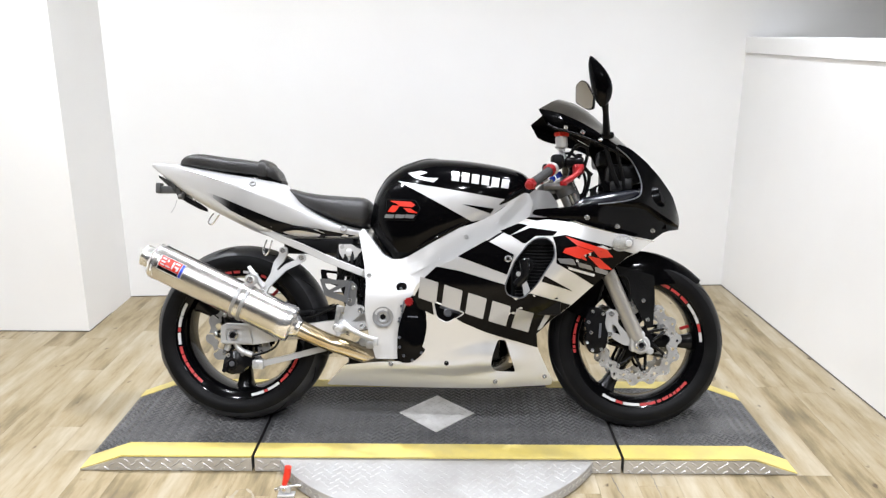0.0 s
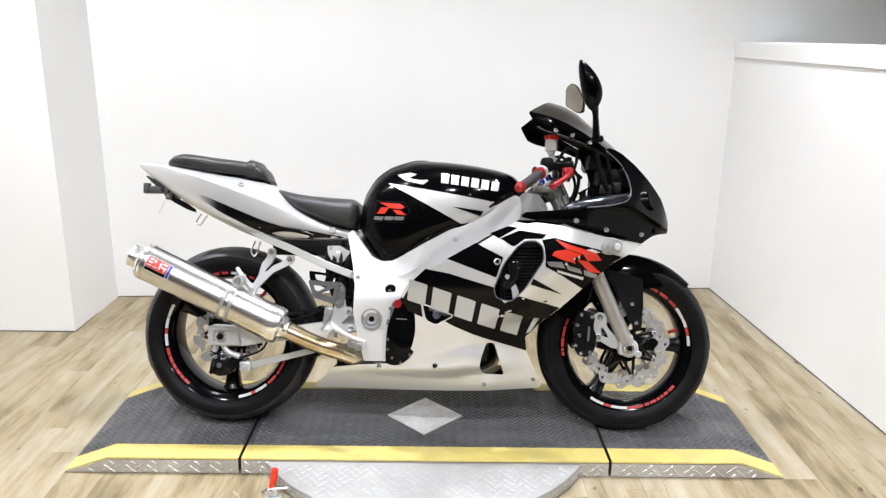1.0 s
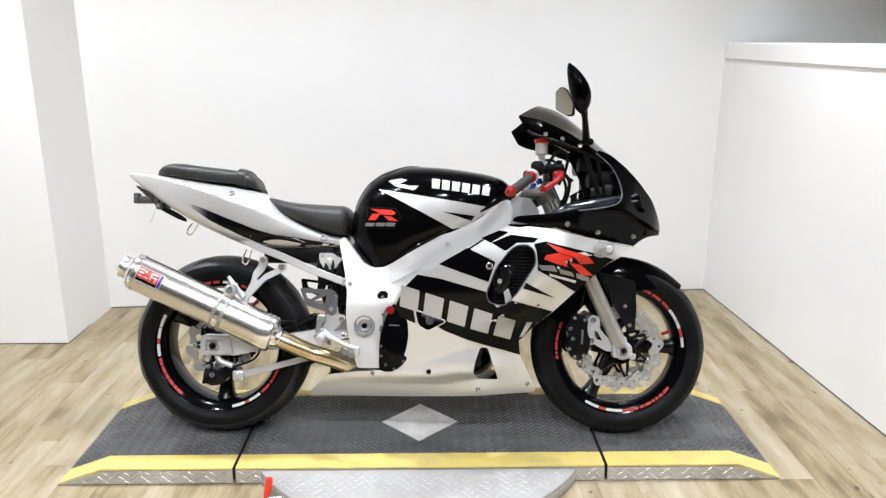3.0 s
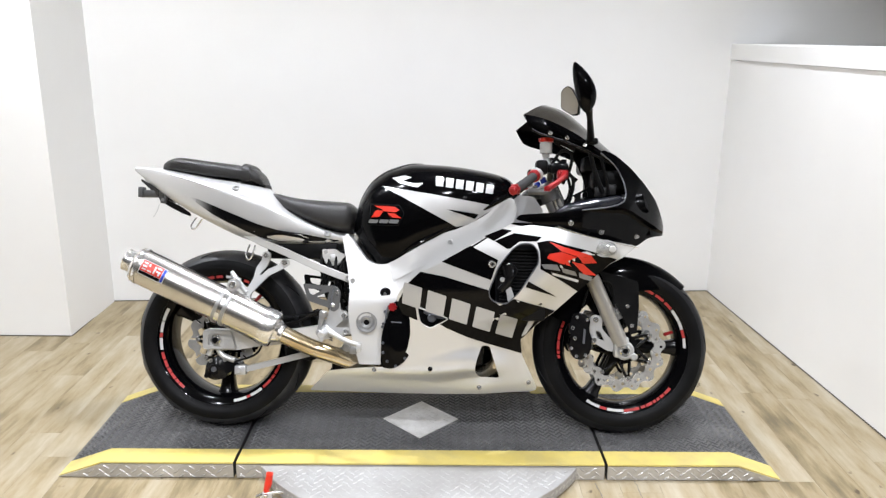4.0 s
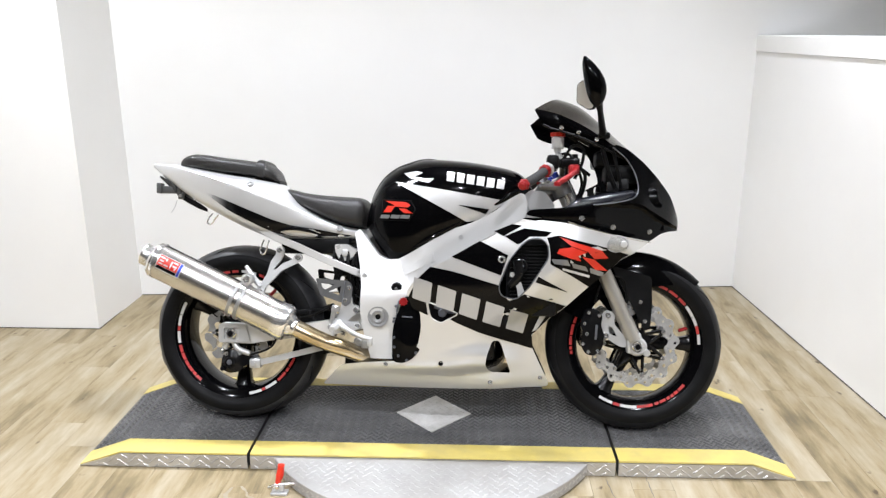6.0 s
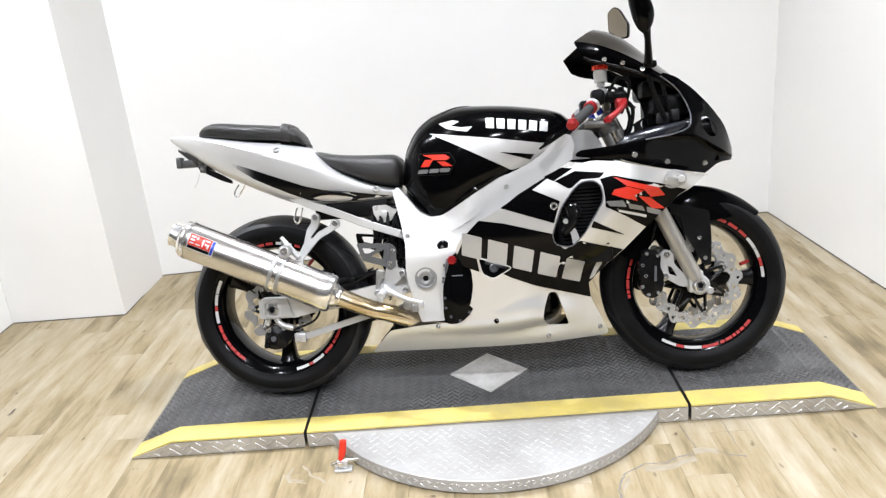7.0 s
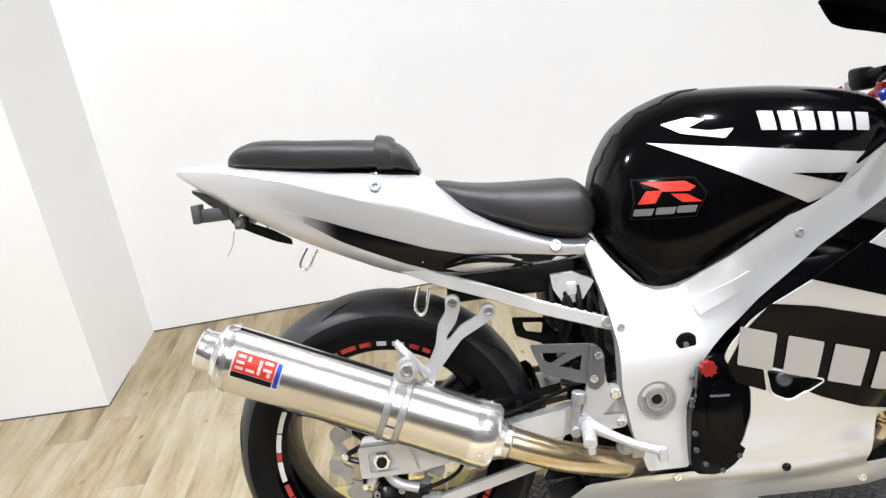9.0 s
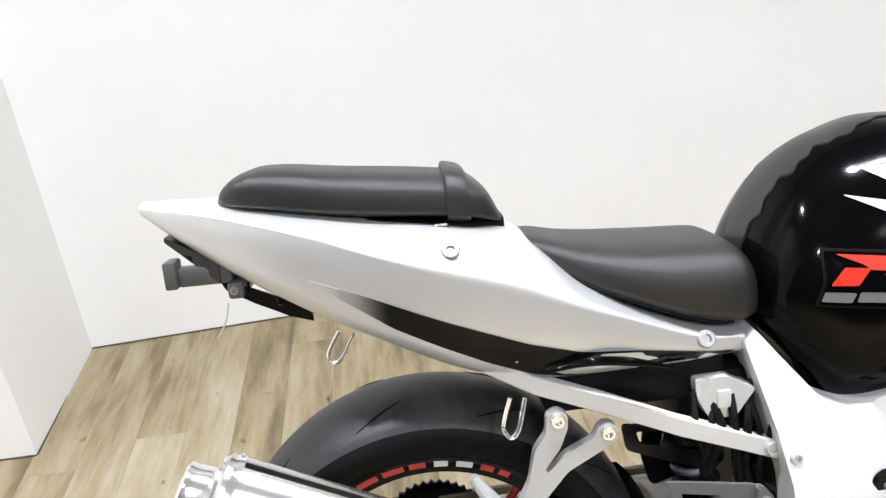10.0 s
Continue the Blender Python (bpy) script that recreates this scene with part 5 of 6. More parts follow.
# -- swingarm and rear brake --
SW = rounded([(-0.720, 0.325), (-0.600, 0.322), (-0.45, 0.326), (-0.30, 0.350), (-0.19, 0.390), (-0.19, 0.325), (-0.33, 0.295), (-0.55, 0.268), (-0.61, 0.256), (-0.720, 0.256)], 0.010)
swing_bm = sheet(SW, lambda x, z: -0.128, 0.035)
swing = part("swingarm", join(swing_bm, mirrored(swing_bm)), FRAME, bike, "silver aluminium swingarm")
part("axle_block", sheet(rounded([(-0.722, 0.322), (-0.628, 0.322), (-0.612, 0.262), (-0.722, 0.260)], 0.008), lambda x, z: -0.142, 0.008, [rounded([(-0.704, 0.310), (-0.650, 0.310), (-0.650, 0.270), (-0.704, 0.270)], 0.006)]), ALLOY, swing)
part("axle_nut", knob((-0.680, -0.128, 0.290), (0, -1, 0), 0.019, 0.016, 0.15, 6), CHROME, swing)
part("axle_end", knob((-0.680, -0.140, 0.290), (0, -1, 0), 0.010, 0.010), BLACK_SATIN, swing)
cal_outline = rounded([(-0.722, 0.166), (-0.716, 0.206), (-0.696, 0.230), (-0.664, 0.234), (-0.640, 0.214), (-0.604, 0.212), (-0.596, 0.196), (-0.606, 0.184), (-0.640, 0.180), (-0.652, 0.158), (-0.690, 0.152)], 0.008)
caliper = part("rear_caliper", join(sheet(cal_outline, lambda x, z: -0.122 - 0.012 * max(0.0, 1 - ((x + 0.682) / 0.035) ** 2 - ((z - 0.192) / 0.04) ** 2), 0.050, [], 0.010), knob((-0.684, -0.132, 0.192), (0, -1, 0), 0.019, 0.008), knob((-0.712, -0.124, 0.168), (0, -1, 0), 0.008, 0.010)), BLACK_SATIN, bike, "black rear brake caliper")
part("piston_cap", knob((-0.684, -0.139, 0.192), (0, -1, 0), 0.009, 0.004), GUNMETAL, caliper)
for x, z in ((-0.700, 0.218), (-0.652, 0.222), (-0.612, 0.198)):
    part("bolt", bolt((x, -0.122, z), (0, -1, 0), 0.007, 0.007), PIVOT, caliper)
part("bracket", join(tube([(-0.680, -0.115, 0.262), (-0.66, -0.118, 0.235), (-0.62, -0.118, 0.220)], 0.010), tube([(-0.70, -0.115, 0.262), (-0.71, -0.115, 0.235)], 0.010)), ALLOY, caliper)
arm_ring = ((-0.006, -0.010), (0.006, -0.010), (0.006, 0.010), (-0.006, 0.010))
part("torque_arm", join(skin([[Vector((x, -0.122 + a, z + b)) for a, b in arm_ring] for x, z in ((-0.590, 0.190), (-0.49, 0.216), (-0.35, 0.254))]), block(-0.616, -0.578, -0.138, -0.106, 0.174, 0.206, 0.005), knob((-0.602, -0.136, 0.189), (0, -1, 0), 0.010, 0.008)), ALLOY, bike, "flat alloy torque arm")
part("brake_line", tube([(-0.62, -0.125, 0.215), (-0.54, -0.13, 0.25), (-0.50, -0.13, 0.33), (-0.40, -0.13, 0.36), (-0.32, -0.17, 0.40)], 0.004, 8, 6), PLASTIC, caliper)
for z0, z1 in ((0.345, 0.360), (0.235, 0.300)):
    chain = bmesh.new()
    for k in range(60):
        f = k / 59
        x, z = -0.66 + 0.47 * f, z0 + (z1 - z0) * f
        chain = join(chain, block(x - 0.006, x + 0.006, 0.098, 0.112, z - 0.006, z + 0.006, 0.002, 1))
    part("drive_chain", chain, GOLD, bike, "dark steel drive chain")
teeth = [(RW.x + (0.088 + (0.006 if k % 2 else 0)) * math.cos(2 * math.pi * k / 84), RW.z + (0.088 + (0.006 if k % 2 else 0)) * math.sin(2 * math.pi * k / 84)) for k in range(84)]
part("sprocket", sheet(teeth, lambda x, z: 0.102, 0.006, [[(RW.x + 0.05 * math.cos(a), RW.z + 0.05 * math.sin(a)) for a in (2 * math.pi * k / 24 for k in range(24))]]), BLACK_SATIN, rear_wheel)
hug = [[Vector((RW.x + r * math.cos(a), y, RW.z + r * math.sin(a))) for y, r in ((-0.100, 0.285), (-0.092, 0.312), (-0.05, 0.320), (0, 0.322), (0.05, 0.320), (0.092, 0.312), (0.100, 0.285))] for a in (radians(-12 + 3 * k) for k in range(11))]
part("rear_mudguard", skin(hug, closed=False), PLASTIC, swing, "black inner mudguard before the rear wheel")
part("chain_guard", join(tube([(-0.55, -0.105, 0.352), (-0.42, -0.11, 0.370), (-0.33, -0.115, 0.385)], 0.008, 6, 8, 0.5), block(-0.42, -0.405, -0.13, -0.118, 0.35, 0.375, 0.003)), PLASTIC, swing)

# -- exhaust --
A, B = Vector((-0.928, -0.186, 0.541)), Vector((-0.470, -0.192, 0.333))
axis = (B - A).normalized()
sideways = (Vector((0, 1, 0)) - axis * axis.y).normalized()
upright = axis.cross(sideways).normalized() * -1
if upright.z < 0:
    upright = -upright


def oval(c, ry, rz, n=36):
    return [c + sideways * (ry * math.cos(2 * math.pi * k / n)) + upright * (rz * math.sin(2 * math.pi * k / n)) for k in range(n)]


muffler = part("silencer", skin([oval(A, 0.046, 0.056), oval(A + axis * 0.004, 0.050, 0.060), oval(B - axis * 0.004, 0.050, 0.060), oval(B, 0.046, 0.056)]), STEEL, bike, "polished steel oval silencer")
part("end_cap", skin([oval(A - axis * 0.036, 0.026, 0.028), oval(A - axis * 0.041, 0.031, 0.033), oval(A - axis * 0.037, 0.036, 0.038), oval(A - axis * 0.030, 0.034, 0.036), oval(A - axis * 0.010, 0.035, 0.038), oval(A - axis * 0.004, 0.045, 0.054), oval(A + axis * 0.014, 0.0515, 0.0615), oval(A + axis * 0.022, 0.0515, 0.0615)], caps=False), CHROME, muffler, "bright rolled end cap")
part("outlet", skin([oval(A - axis * 0.033, 0.027, 0.029), oval(A + axis * 0.05, 0.027, 0.029)]), BLACK_SATIN, muffler)
part("front_cap", skin([oval(B - axis * 0.040, 0.0515, 0.0615), oval(B - axis * 0.030, 0.052, 0.062), oval(B - axis * 0.004, 0.052, 0.062), oval(B + axis * 0.004, 0.048, 0.057), oval(B + axis * 0.008, 0.036, 0.040), oval(B + axis * 0.020, 0.030, 0.034)]), CHROME, muffler)
for k in range(9):
    a = 2 * math.pi * k / 9
    for c in (A + axis * 0.016, B - axis * 0.018):
        q = c + sideways * (0.0515 * math.cos(a)) + upright * (0.0615 * math.sin(a))
        part("rivet", knob(q, sideways * math.cos(a) + upright * math.sin(a), 0.0026, 0.002), CHROME, muffler)
strap_c = A.lerp(B, 0.64)
for d0, d1 in ((-0.020, -0.007), (0.007, 0.020)):
    part("clamp_band", skin([oval(strap_c + axis * d0, 0.0502, 0.0602), oval(strap_c + axis * (d0 + 0.002), 0.0532, 0.0632), oval(strap_c + axis * (d1 - 0.002), 0.0532, 0.0632), oval(strap_c + axis * d1, 0.0502, 0.0602)], caps=False), PIVOT, muffler, "grey slotted clamp band")
clamp_top = strap_c + upright * 0.060 - sideways * 0.012
part("clamp_lug", join(tube([clamp_top - upright * 0.004, clamp_top + upright * 0.022 + sideways * 0.006], 0.014, sides=12), knob(clamp_top + upright * 0.020 - sideways * 0.014, (0, 1, 0), 0.019, 0.030)), ALLOY, muffler)
part("bolt", bolt(clamp_top + upright * 0.020 - sideways * 0.013, (0, -1, 0), 0.013, 0.007), CHROME, muffler)
part("link_pipe", tube([B + axis * 0.012, B + axis * 0.12 + Vector((0, 0.010, 0)), Vector((-0.290, -0.165, 0.256)), Vector((-0.215, -0.120, 0.222)), Vector((-0.12, -0.05, 0.19))], [0.029, 0.028, 0.028, 0.028, 0.026], 8, 18), BRONZE, muffler, "heat-tinted link pipe")
part("pipe_collar", skin([oval(B + axis * 0.012, 0.028, 0.028), oval(B + axis * 0.016, 0.031, 0.031), oval(B + axis * 0.030, 0.031, 0.031), oval(B + axis * 0.034, 0.027, 0.027)]), STEEL, muffler)


def can_point(s, a, out=0.0):
    c = A + axis * s
    return c + sideways * ((0.050 + out) * math.cos(a)) + upright * ((0.060 + out) * math.sin(a))


def can_patch(s0, s1, a0, a1, out):
    rows = [[can_point(s, a, out) for a in np.linspace(a0, a1, 9)] for s in np.linspace(s0, s1, 4)]
    back = [[can_point(s, a, out - 0.0006) for a in np.linspace(a0, a1, 9)] for s in np.linspace(s0, s1, 4)]
    return join(skin(rows, closed=False), skin(back, closed=False))


MID = math.pi - 0.18
part("can_groove", can_patch(0.012, 0.300, 1.66, 1.80, 0.0009), PLASTIC, muffler, "dark seam along the top of the can")
strap_s = (strap_c - A).length
for s0, s1 in ((strap_s - 0.008, strap_s + 0.008),):
    for a0, a1 in ((1.9, 2.55), (3.45, 4.2)):
        part("clamp_bridge", can_patch(s0, s1, a0, a1, 0.0030), CHROME, muffler)
badge = part("badge", can_patch(0.030, 0.118, MID - 0.42, MID + 0.42, 0.0012), WHITE_DECAL, muffler, "red and white badge")
part("badge_ground", can_patch(0.033, 0.106, MID - 0.38, MID + 0.20, 0.0022), RED, badge)
part("badge_ground", can_patch(0.033, 0.106, MID + 0.22, MID + 0.38, 0.0022), BLACK_SATIN, badge)
part("badge_ground", can_patch(0.108, 0.116, MID - 0.36, MID + 0.36, 0.0022), BLUE, badge)
for s0, s1, b0, b1 in ((0.038, 0.052, -0.30, -0.22), (0.038, 0.052, -0.12, -0.04), (0.038, 0.052, 0.04, 0.12), (0.057, 0.062, -0.30, -0.16), (0.057, 0.072, 0.04, 0.12), (0.077, 0.082, -0.28, 0.12), (0.086, 0.101, -0.30, -0.22), (0.086, 0.101, -0.10, -0.02), (0.094, 0.100, 0.0, 0.13)):
    part("badge_bar", can_patch(s0, s1, MID + b0, MID + b1, 0.0032), WHITE_DECAL, badge)

# -- front fork, mudguard, brake --
steer = Vector((-0.42, 0, 0.907)).normalized()
for sgn in (-1, 1):
    foot_p = Vector((0.687, sgn * 0.098, 0.279))
    leg = part("fork_leg", tube([foot_p + steer * 0.02, foot_p + steer * 0.10, foot_p + steer * 0.27], [0.026, 0.025, 0.025], 6, 20), FORK, bike, "grey alloy fork leg")
    part("fork_tube", tube([foot_p + steer * 0.27, foot_p + steer * 0.60], 0.021, sides=18), CHROME if sgn < 0 else ALLOY, leg)
    part("axle_lug", join(knob(foot_p + Vector((0, sgn * -0.022, 0)), (0, sgn, 0), 0.032, 0.040), block(0.652, 0.700, foot_p.y - 0.018, foot_p.y + 0.018, 0.255, 0.325, 0.008), knob(foot_p + Vector((0.03, sgn * -0.01, -0.02)), (0, sgn, 0), 0.012, 0.030)), ALLOY, leg)
    part("axle_end", knob(foot_p + Vector((0, sgn * 0.018, 0)), (0, sgn, 0), 0.019, 0.006), CHROME, leg)
    part("axle_socket", knob(foot_p + Vector((0, sgn * 0.0225, 0)), (0, sgn, 0), 0.010, 0.003), BLACK_SATIN, leg)
    cal_bm = sheet(rounded([(0.516, 0.398), (0.548, 0.402), (0.572, 0.382), (0.566, 0.345), (0.578, 0.318), (0.572, 0.268), (0.545, 0.244), (0.516, 0.250), (0.500, 0.285), (0.508, 0.322), (0.498, 0.352)], 0.012), lambda x, z: -0.112 - 0.008 * max(0.0, 1 - ((x - 0.536) / 0.04) ** 2 - ((z - 0.322) / 0.08) ** 2), 0.050)
    cal = part("front_caliper", cal_bm if sgn < 0 else mirrored(cal_bm), BLACK_SATIN, leg, "black multi-piston brake caliper")
    for x, z in ((0.526, 0.388), (0.512, 0.352), (0.520, 0.318), (0.508, 0.284), (0.526, 0.258), (0.560, 0.380), (0.556, 0.262)):
        part("bolt", bolt((x, sgn * 0.113, z), (0, sgn, 0), 0.0065, 0.006), CHROME, cal)
    mark_bm = sheet(rounded([(0.548, 0.350), (0.555, 0.348), (0.552, 0.300), (0.545, 0.300)], 0.002), lambda x, z: -0.121, 0.002)
    part("maker_mark", mark_bm if sgn < 0 else mirrored(mark_bm), GUNMETAL, cal)
    mount_bm = sheet(rounded([(0.566, 0.376), (0.588, 0.398), (0.612, 0.386), (0.612, 0.350), (0.640, 0.318), (0.668, 0.300), (0.664, 0.272), (0.630, 0.276), (0.590, 0.300), (0.574, 0.322)], 0.010), lambda x, z: -0.100, 0.016, [rounded([(0.592, 0.345), (0.606, 0.338), (0.622, 0.308), (0.596, 0.318)], 0.006)])
    part("caliper_mount", mount_bm if sgn < 0 else mirrored(mount_bm), ALLOY, leg, "bright cast caliper mount")
    for x, z in ((0.590, 0.380), (0.584, 0.312)):
        part("bolt", bolt((x, sgn * 0.100, z), (0, sgn, 0), 0.010, 0.009), CHROME, leg)
fend_rows = []
for k in range(41):
    f = k / 40
    a = radians(45 + (156 - 45) * f)
    r = 0.306 + 0.006 * math.sin(math.pi * f)
    ease = 1 - (1 - min(1.0, f / 0.40)) ** 2
    drop = 0.020 + 0.098 * ease
    w = 0.050 + 0.024 * ease
    row = []
    for j in range(25):
        b = -1 + 2 * j / 24
        a_ = b * math.pi / 2
        row.append(Vector((FW.x + (r - drop * (1 - math.cos(a_)) ** 1.3) * math.cos(a), w * math.copysign(abs(math.sin(a_)) ** 0.9, b), FW.z + (r - drop * (1 - math.cos(a_)) ** 1.3) * math.sin(a))))
    fend_rows.append(row)
fender = part("front_mudguard", skin(fend_rows, closed=False), BLACK, bike, "black gloss front mudguard")
for sgn in (-1, 1):
    bm = sheet(rounded([(0.600, 0.545), (0.735, 0.510), (0.738, 0.420), (0.733, 0.335), (0.712, 0.335), (0.640, 0.470)], 0.012), lambda x, z: -0.080, 0.004)
    part("mudguard_stay", bm if sgn < 0 else mirrored(bm), PLASTIC, fender, "black side plate of the mudguard")
    for x, z in ((0.700, 0.425), (0.715, 0.360)):
        part("bolt", bolt((x, sgn * 0.080, z), (0, sgn, 0), 0.007, 0.004), CHROME, fender)
part("brake_hose", tube([(0.545, -0.095, 0.42), (0.575, -0.10, 0.50), (0.64, -0.085, 0.50), (0.655, -0.08, 0.42)], 0.004, 8, 6), PLASTIC, bike)

# -- upper cowl, screen and cockpit --
plan = lerp_table([(0.28, 0.235), (0.40, 0.238), (0.50, 0.228), (0.58, 0.205), (0.65, 0.175), (0.71, 0.140), (0.76, 0.102), (0.80, 0.062), (0.828, 0.015)])
waist = lerp_table([(0.60, 0.80), (0.66, 0.92), (0.712, 1.0), (0.745, 0.985), (0.80, 0.90), (0.86, 0.78), (0.94, 0.66)])


fold = lerp_table([(0.28, 0.738), (0.45, 0.740), (0.655, 0.750), (0.745, 0.712), (0.815, 0.678), (0.835, 0.668)])


def cowl_y(x, z):
    """The flank of the cowl, with a fold running to the nose and a set-back panel under it."""
    s, d = min(1.0, max(0.0, (x - 0.50) / 0.12)), z - fold(x)
    puff = 0.018 * s * math.exp(-d / 0.055) if d > 0 else 0.018 * s * math.exp(d / 0.010) - 0.010 * s * (1 - math.exp(d / 0.010))
    return -plan(x) * waist(z) - puff


hole_in = rounded([(0.708, 0.806), (0.736, 0.802), (0.762, 0.762), (0.756, 0.738), (0.728, 0.740), (0.706, 0.768)], 0.014)
cowl_outline = rounded([(0.318, 0.722), (0.420, 0.730), (0.500, 0.738), (0.600, 0.750), (0.658, 0.768), (0.672, 0.800), (0.664, 0.845), (0.636, 0.895), (0.588, 0.935), (0.600, 0.945), (0.640, 0.930), (0.692, 0.890), (0.740, 0.842), (0.791, 0.780), (0.828, 0.706), (0.826, 0.670),
                        (0.762, 0.655), (0.714, 0.624), (0.634, 0.636), (0.543, 0.655), (0.474, 0.673), (0.435, 0.686), (0.345, 0.699), (0.306, 0.706)], 0.012)
fold_lines = [[(x, fold(x) - dz) for x in np.linspace(0.53, 0.805, 24)] for dz in (0.0, 0.010)]
cowl_bm = sheet(cowl_outline, cowl_y, 0.004, [hole_in], 0.012, None, fold_lines)
cowl = part("upper_cowl", cowl_bm, BLACK, bike, "black gloss upper cowl around the cockpit")
part("upper_cowl", mirrored(sheet(cowl_outline, cowl_y, 0.004, [], 0.03)), BLACK, bike, "black gloss upper cowl on the far side")
part("intake_duct", tube([(0.745, -0.045, 0.77), (0.66, -0.05, 0.755), (0.55, -0.06, 0.74)], 0.052, 4, 14), BLACK_SATIN, cowl)
part("inner_arm", tube([(0.420, -0.205, 0.716), (0.480, -0.200, 0.738), (0.570, -0.175, 0.752), (0.655, -0.140, 0.775)], [0.006, 0.024, 0.030, 0.020], 8, 18), ARM, cowl, "black gloss inner cowl arm")
nose_rows = []
for k in range(19):
    f = k / 18
    z = 0.668 + (0.912 - 0.668) * f
    xm = 0.832 - 0.012 * f - 0.125 * f ** 1.9
    half = 0.090 - 0.018 * f
    nose_rows.append([Vector((xm - 0.062 * abs(b) ** 1.8, b * half, z - 0.008 * abs(b))) for b in np.linspace(-1, 1, 19)])
part("nose_panel", skin(nose_rows, closed=False), BLACK, cowl)
lamp_rows = [[v + Vector((0.003, 0, 0)) for v in row[3:16]] for row in nose_rows[2:13]]
part("headlamp", skin(lamp_rows, closed=False), CLEAR, cowl, "clear headlamp lens")
for x, z in ((0.484, 0.698), (0.588, 0.672), (0.717, 0.660)):
    part("bolt", bolt((x, cowl_y(x, z), z), (0, -1, 0), 0.0085, 0.005), CHROME, cowl)
part("cowl_seam", tube([(x, min(cowl_y(x, z), fair_y(x, z)) - 0.001, z) for x, z in ((0.440, 0.686), (0.474, 0.674), (0.543, 0.656), (0.634, 0.637), (0.712, 0.624))], 0.0014, 6, 6), CHROME, cowl)
part("opening_edge", tube([(x, cowl_y(x, z) - 0.001, z) for x, z in ((0.520, 0.741), (0.600, 0.751), (0.656, 0.769), (0.671, 0.800), (0.663, 0.845), (0.635, 0.895), (0.590, 0.934))], 0.0022, 6, 6), GUNMETAL, cowl)
part("inner_shell", sheet(rounded([(0.500, 0.950), (0.528, 0.905), (0.548, 0.865), (0.560, 0.825), (0.548, 0.800), (0.560, 0.760), (0.660, 0.775), (0.700, 0.800), (0.690, 0.870), (0.630, 0.920), (0.575, 0.945)], 0.01), lambda x, z: -0.020, 0.004, [], 0.03), PLASTIC, cowl)


def set_back(p):
    """The screen sits a little further back and to the far side towards its rear edge."""
    return Vector(p) + Vector((-0.020, 0.022, 0.008)) * min(1.0, max(0.0, (0.70 - p[0]) / 0.20))


mid_line = [set_back(p) for p in curve_points([(0.735, 0, 0.872), (0.700, 0, 0.906), (0.634, 0, 0.968), (0.545, 0, 1.055), (0.495, 0, 1.088), (0.450, 0, 1.103)], 6)]
edge_line = [set_back(p) for p in curve_points([(0.690, -0.080, 0.885), (0.620, -0.130, 0.926), (0.520, -0.165, 0.990), (0.440, -0.178, 1.026), (0.390, -0.181, 1.040), (0.353, -0.182, 1.046)], 6)]
lip_line = [set_back(p) for p in curve_points([(0.680, -0.088, 0.880), (0.600, -0.142, 0.914), (0.530, -0.166, 0.948), (0.455, -0.178, 0.972), (0.410, -0.182, 0.984), (0.380, -0.184, 0.998)], 6)]
screen_rows, border_rows = [], []
for c, e, l in zip(mid_line, edge_line, lip_line):
    half = []
    for j in range(13):
        u = j / 12
        v = c.lerp(e, u)
        v.z += 0.24 * (c.z - e.z) * math.sin(math.pi * u) + 0.003 * math.sin(math.pi * u)
        v.x = c.x + (e.x - c.x) * u ** 1.6
        half.append(v)
    half += [e.lerp(l, 0.33) + Vector((0, -0.003, 0)), e.lerp(l, 0.66) + Vector((0, -0.004, 0)), l.copy()]
    other = [Vector((v.x, 2 * c.y - v.y, v.z)) for v in half[1:13]]
    screen_rows.append(other[::-1] + half[:13])
    border_rows.append(half[12:])
screen_bm = skin(screen_rows, closed=False)
screen_in = skin([[v + Vector((-0.002, -0.003 if v.y > 0 else 0.003, -0.004)) for v in row] for row in screen_rows], closed=False)
screen = part("windscreen", screen_bm, TINT, bike, "dark smoked windscreen with flared rear edges", 60)
part("inner_skin", screen_in, PLASTIC, screen)
for sgn in (-1, 1):
    bm = join(skin(border_rows, closed=False), skin([[v + Vector((-0.002, 0.004, -0.002)) for v in row] for row in border_rows], closed=False))
    part("screen_border", bm if sgn < 0 else moved(mirrored(bm), Matrix.Translation((0, 0.040, 0))), BLACK, screen, "black lower border of the screen")
for x, y, z in ((0.420, -0.162, 0.993), (0.476, -0.157, 0.979), (0.535, -0.148, 0.957)):
    part("bolt", bolt((x, y, z), (0, -1, 0.2), 0.007, 0.004), CHROME, screen)
part("screen_rim", tube([v + Vector((0, -0.002, -0.002)) for v in lip_line[:: 5]], 0.004, 5, 6), PLASTIC, screen)
dash = part("dashboard", join(block(0.54, 0.62, -0.085, 0.085, 0.875, 0.930, 0.015), block(0.57, 0.68, -0.11, 0.11, 0.815, 0.880, 0.012)), PLASTIC, bike, "black dashboard with a grey relay box")
part("relay_box", join(block(0.575, 0.612, -0.135, -0.11, 0.790, 0.822, 0.004), block(0.614, 0.645, -0.130, -0.10, 0.796, 0.832, 0.004)), RELAY, dash)
part("stay", join(tube([(0.60, -0.14, 0.80), (0.575, -0.14, 0.86), (0.555, -0.14, 0.93)], 0.008, 5, 8), tube([(0.62, -0.13, 0.80), (0.605, -0.13, 0.87), (0.59, -0.13, 0.93)], 0.006, 5, 8)), PLASTIC, dash)
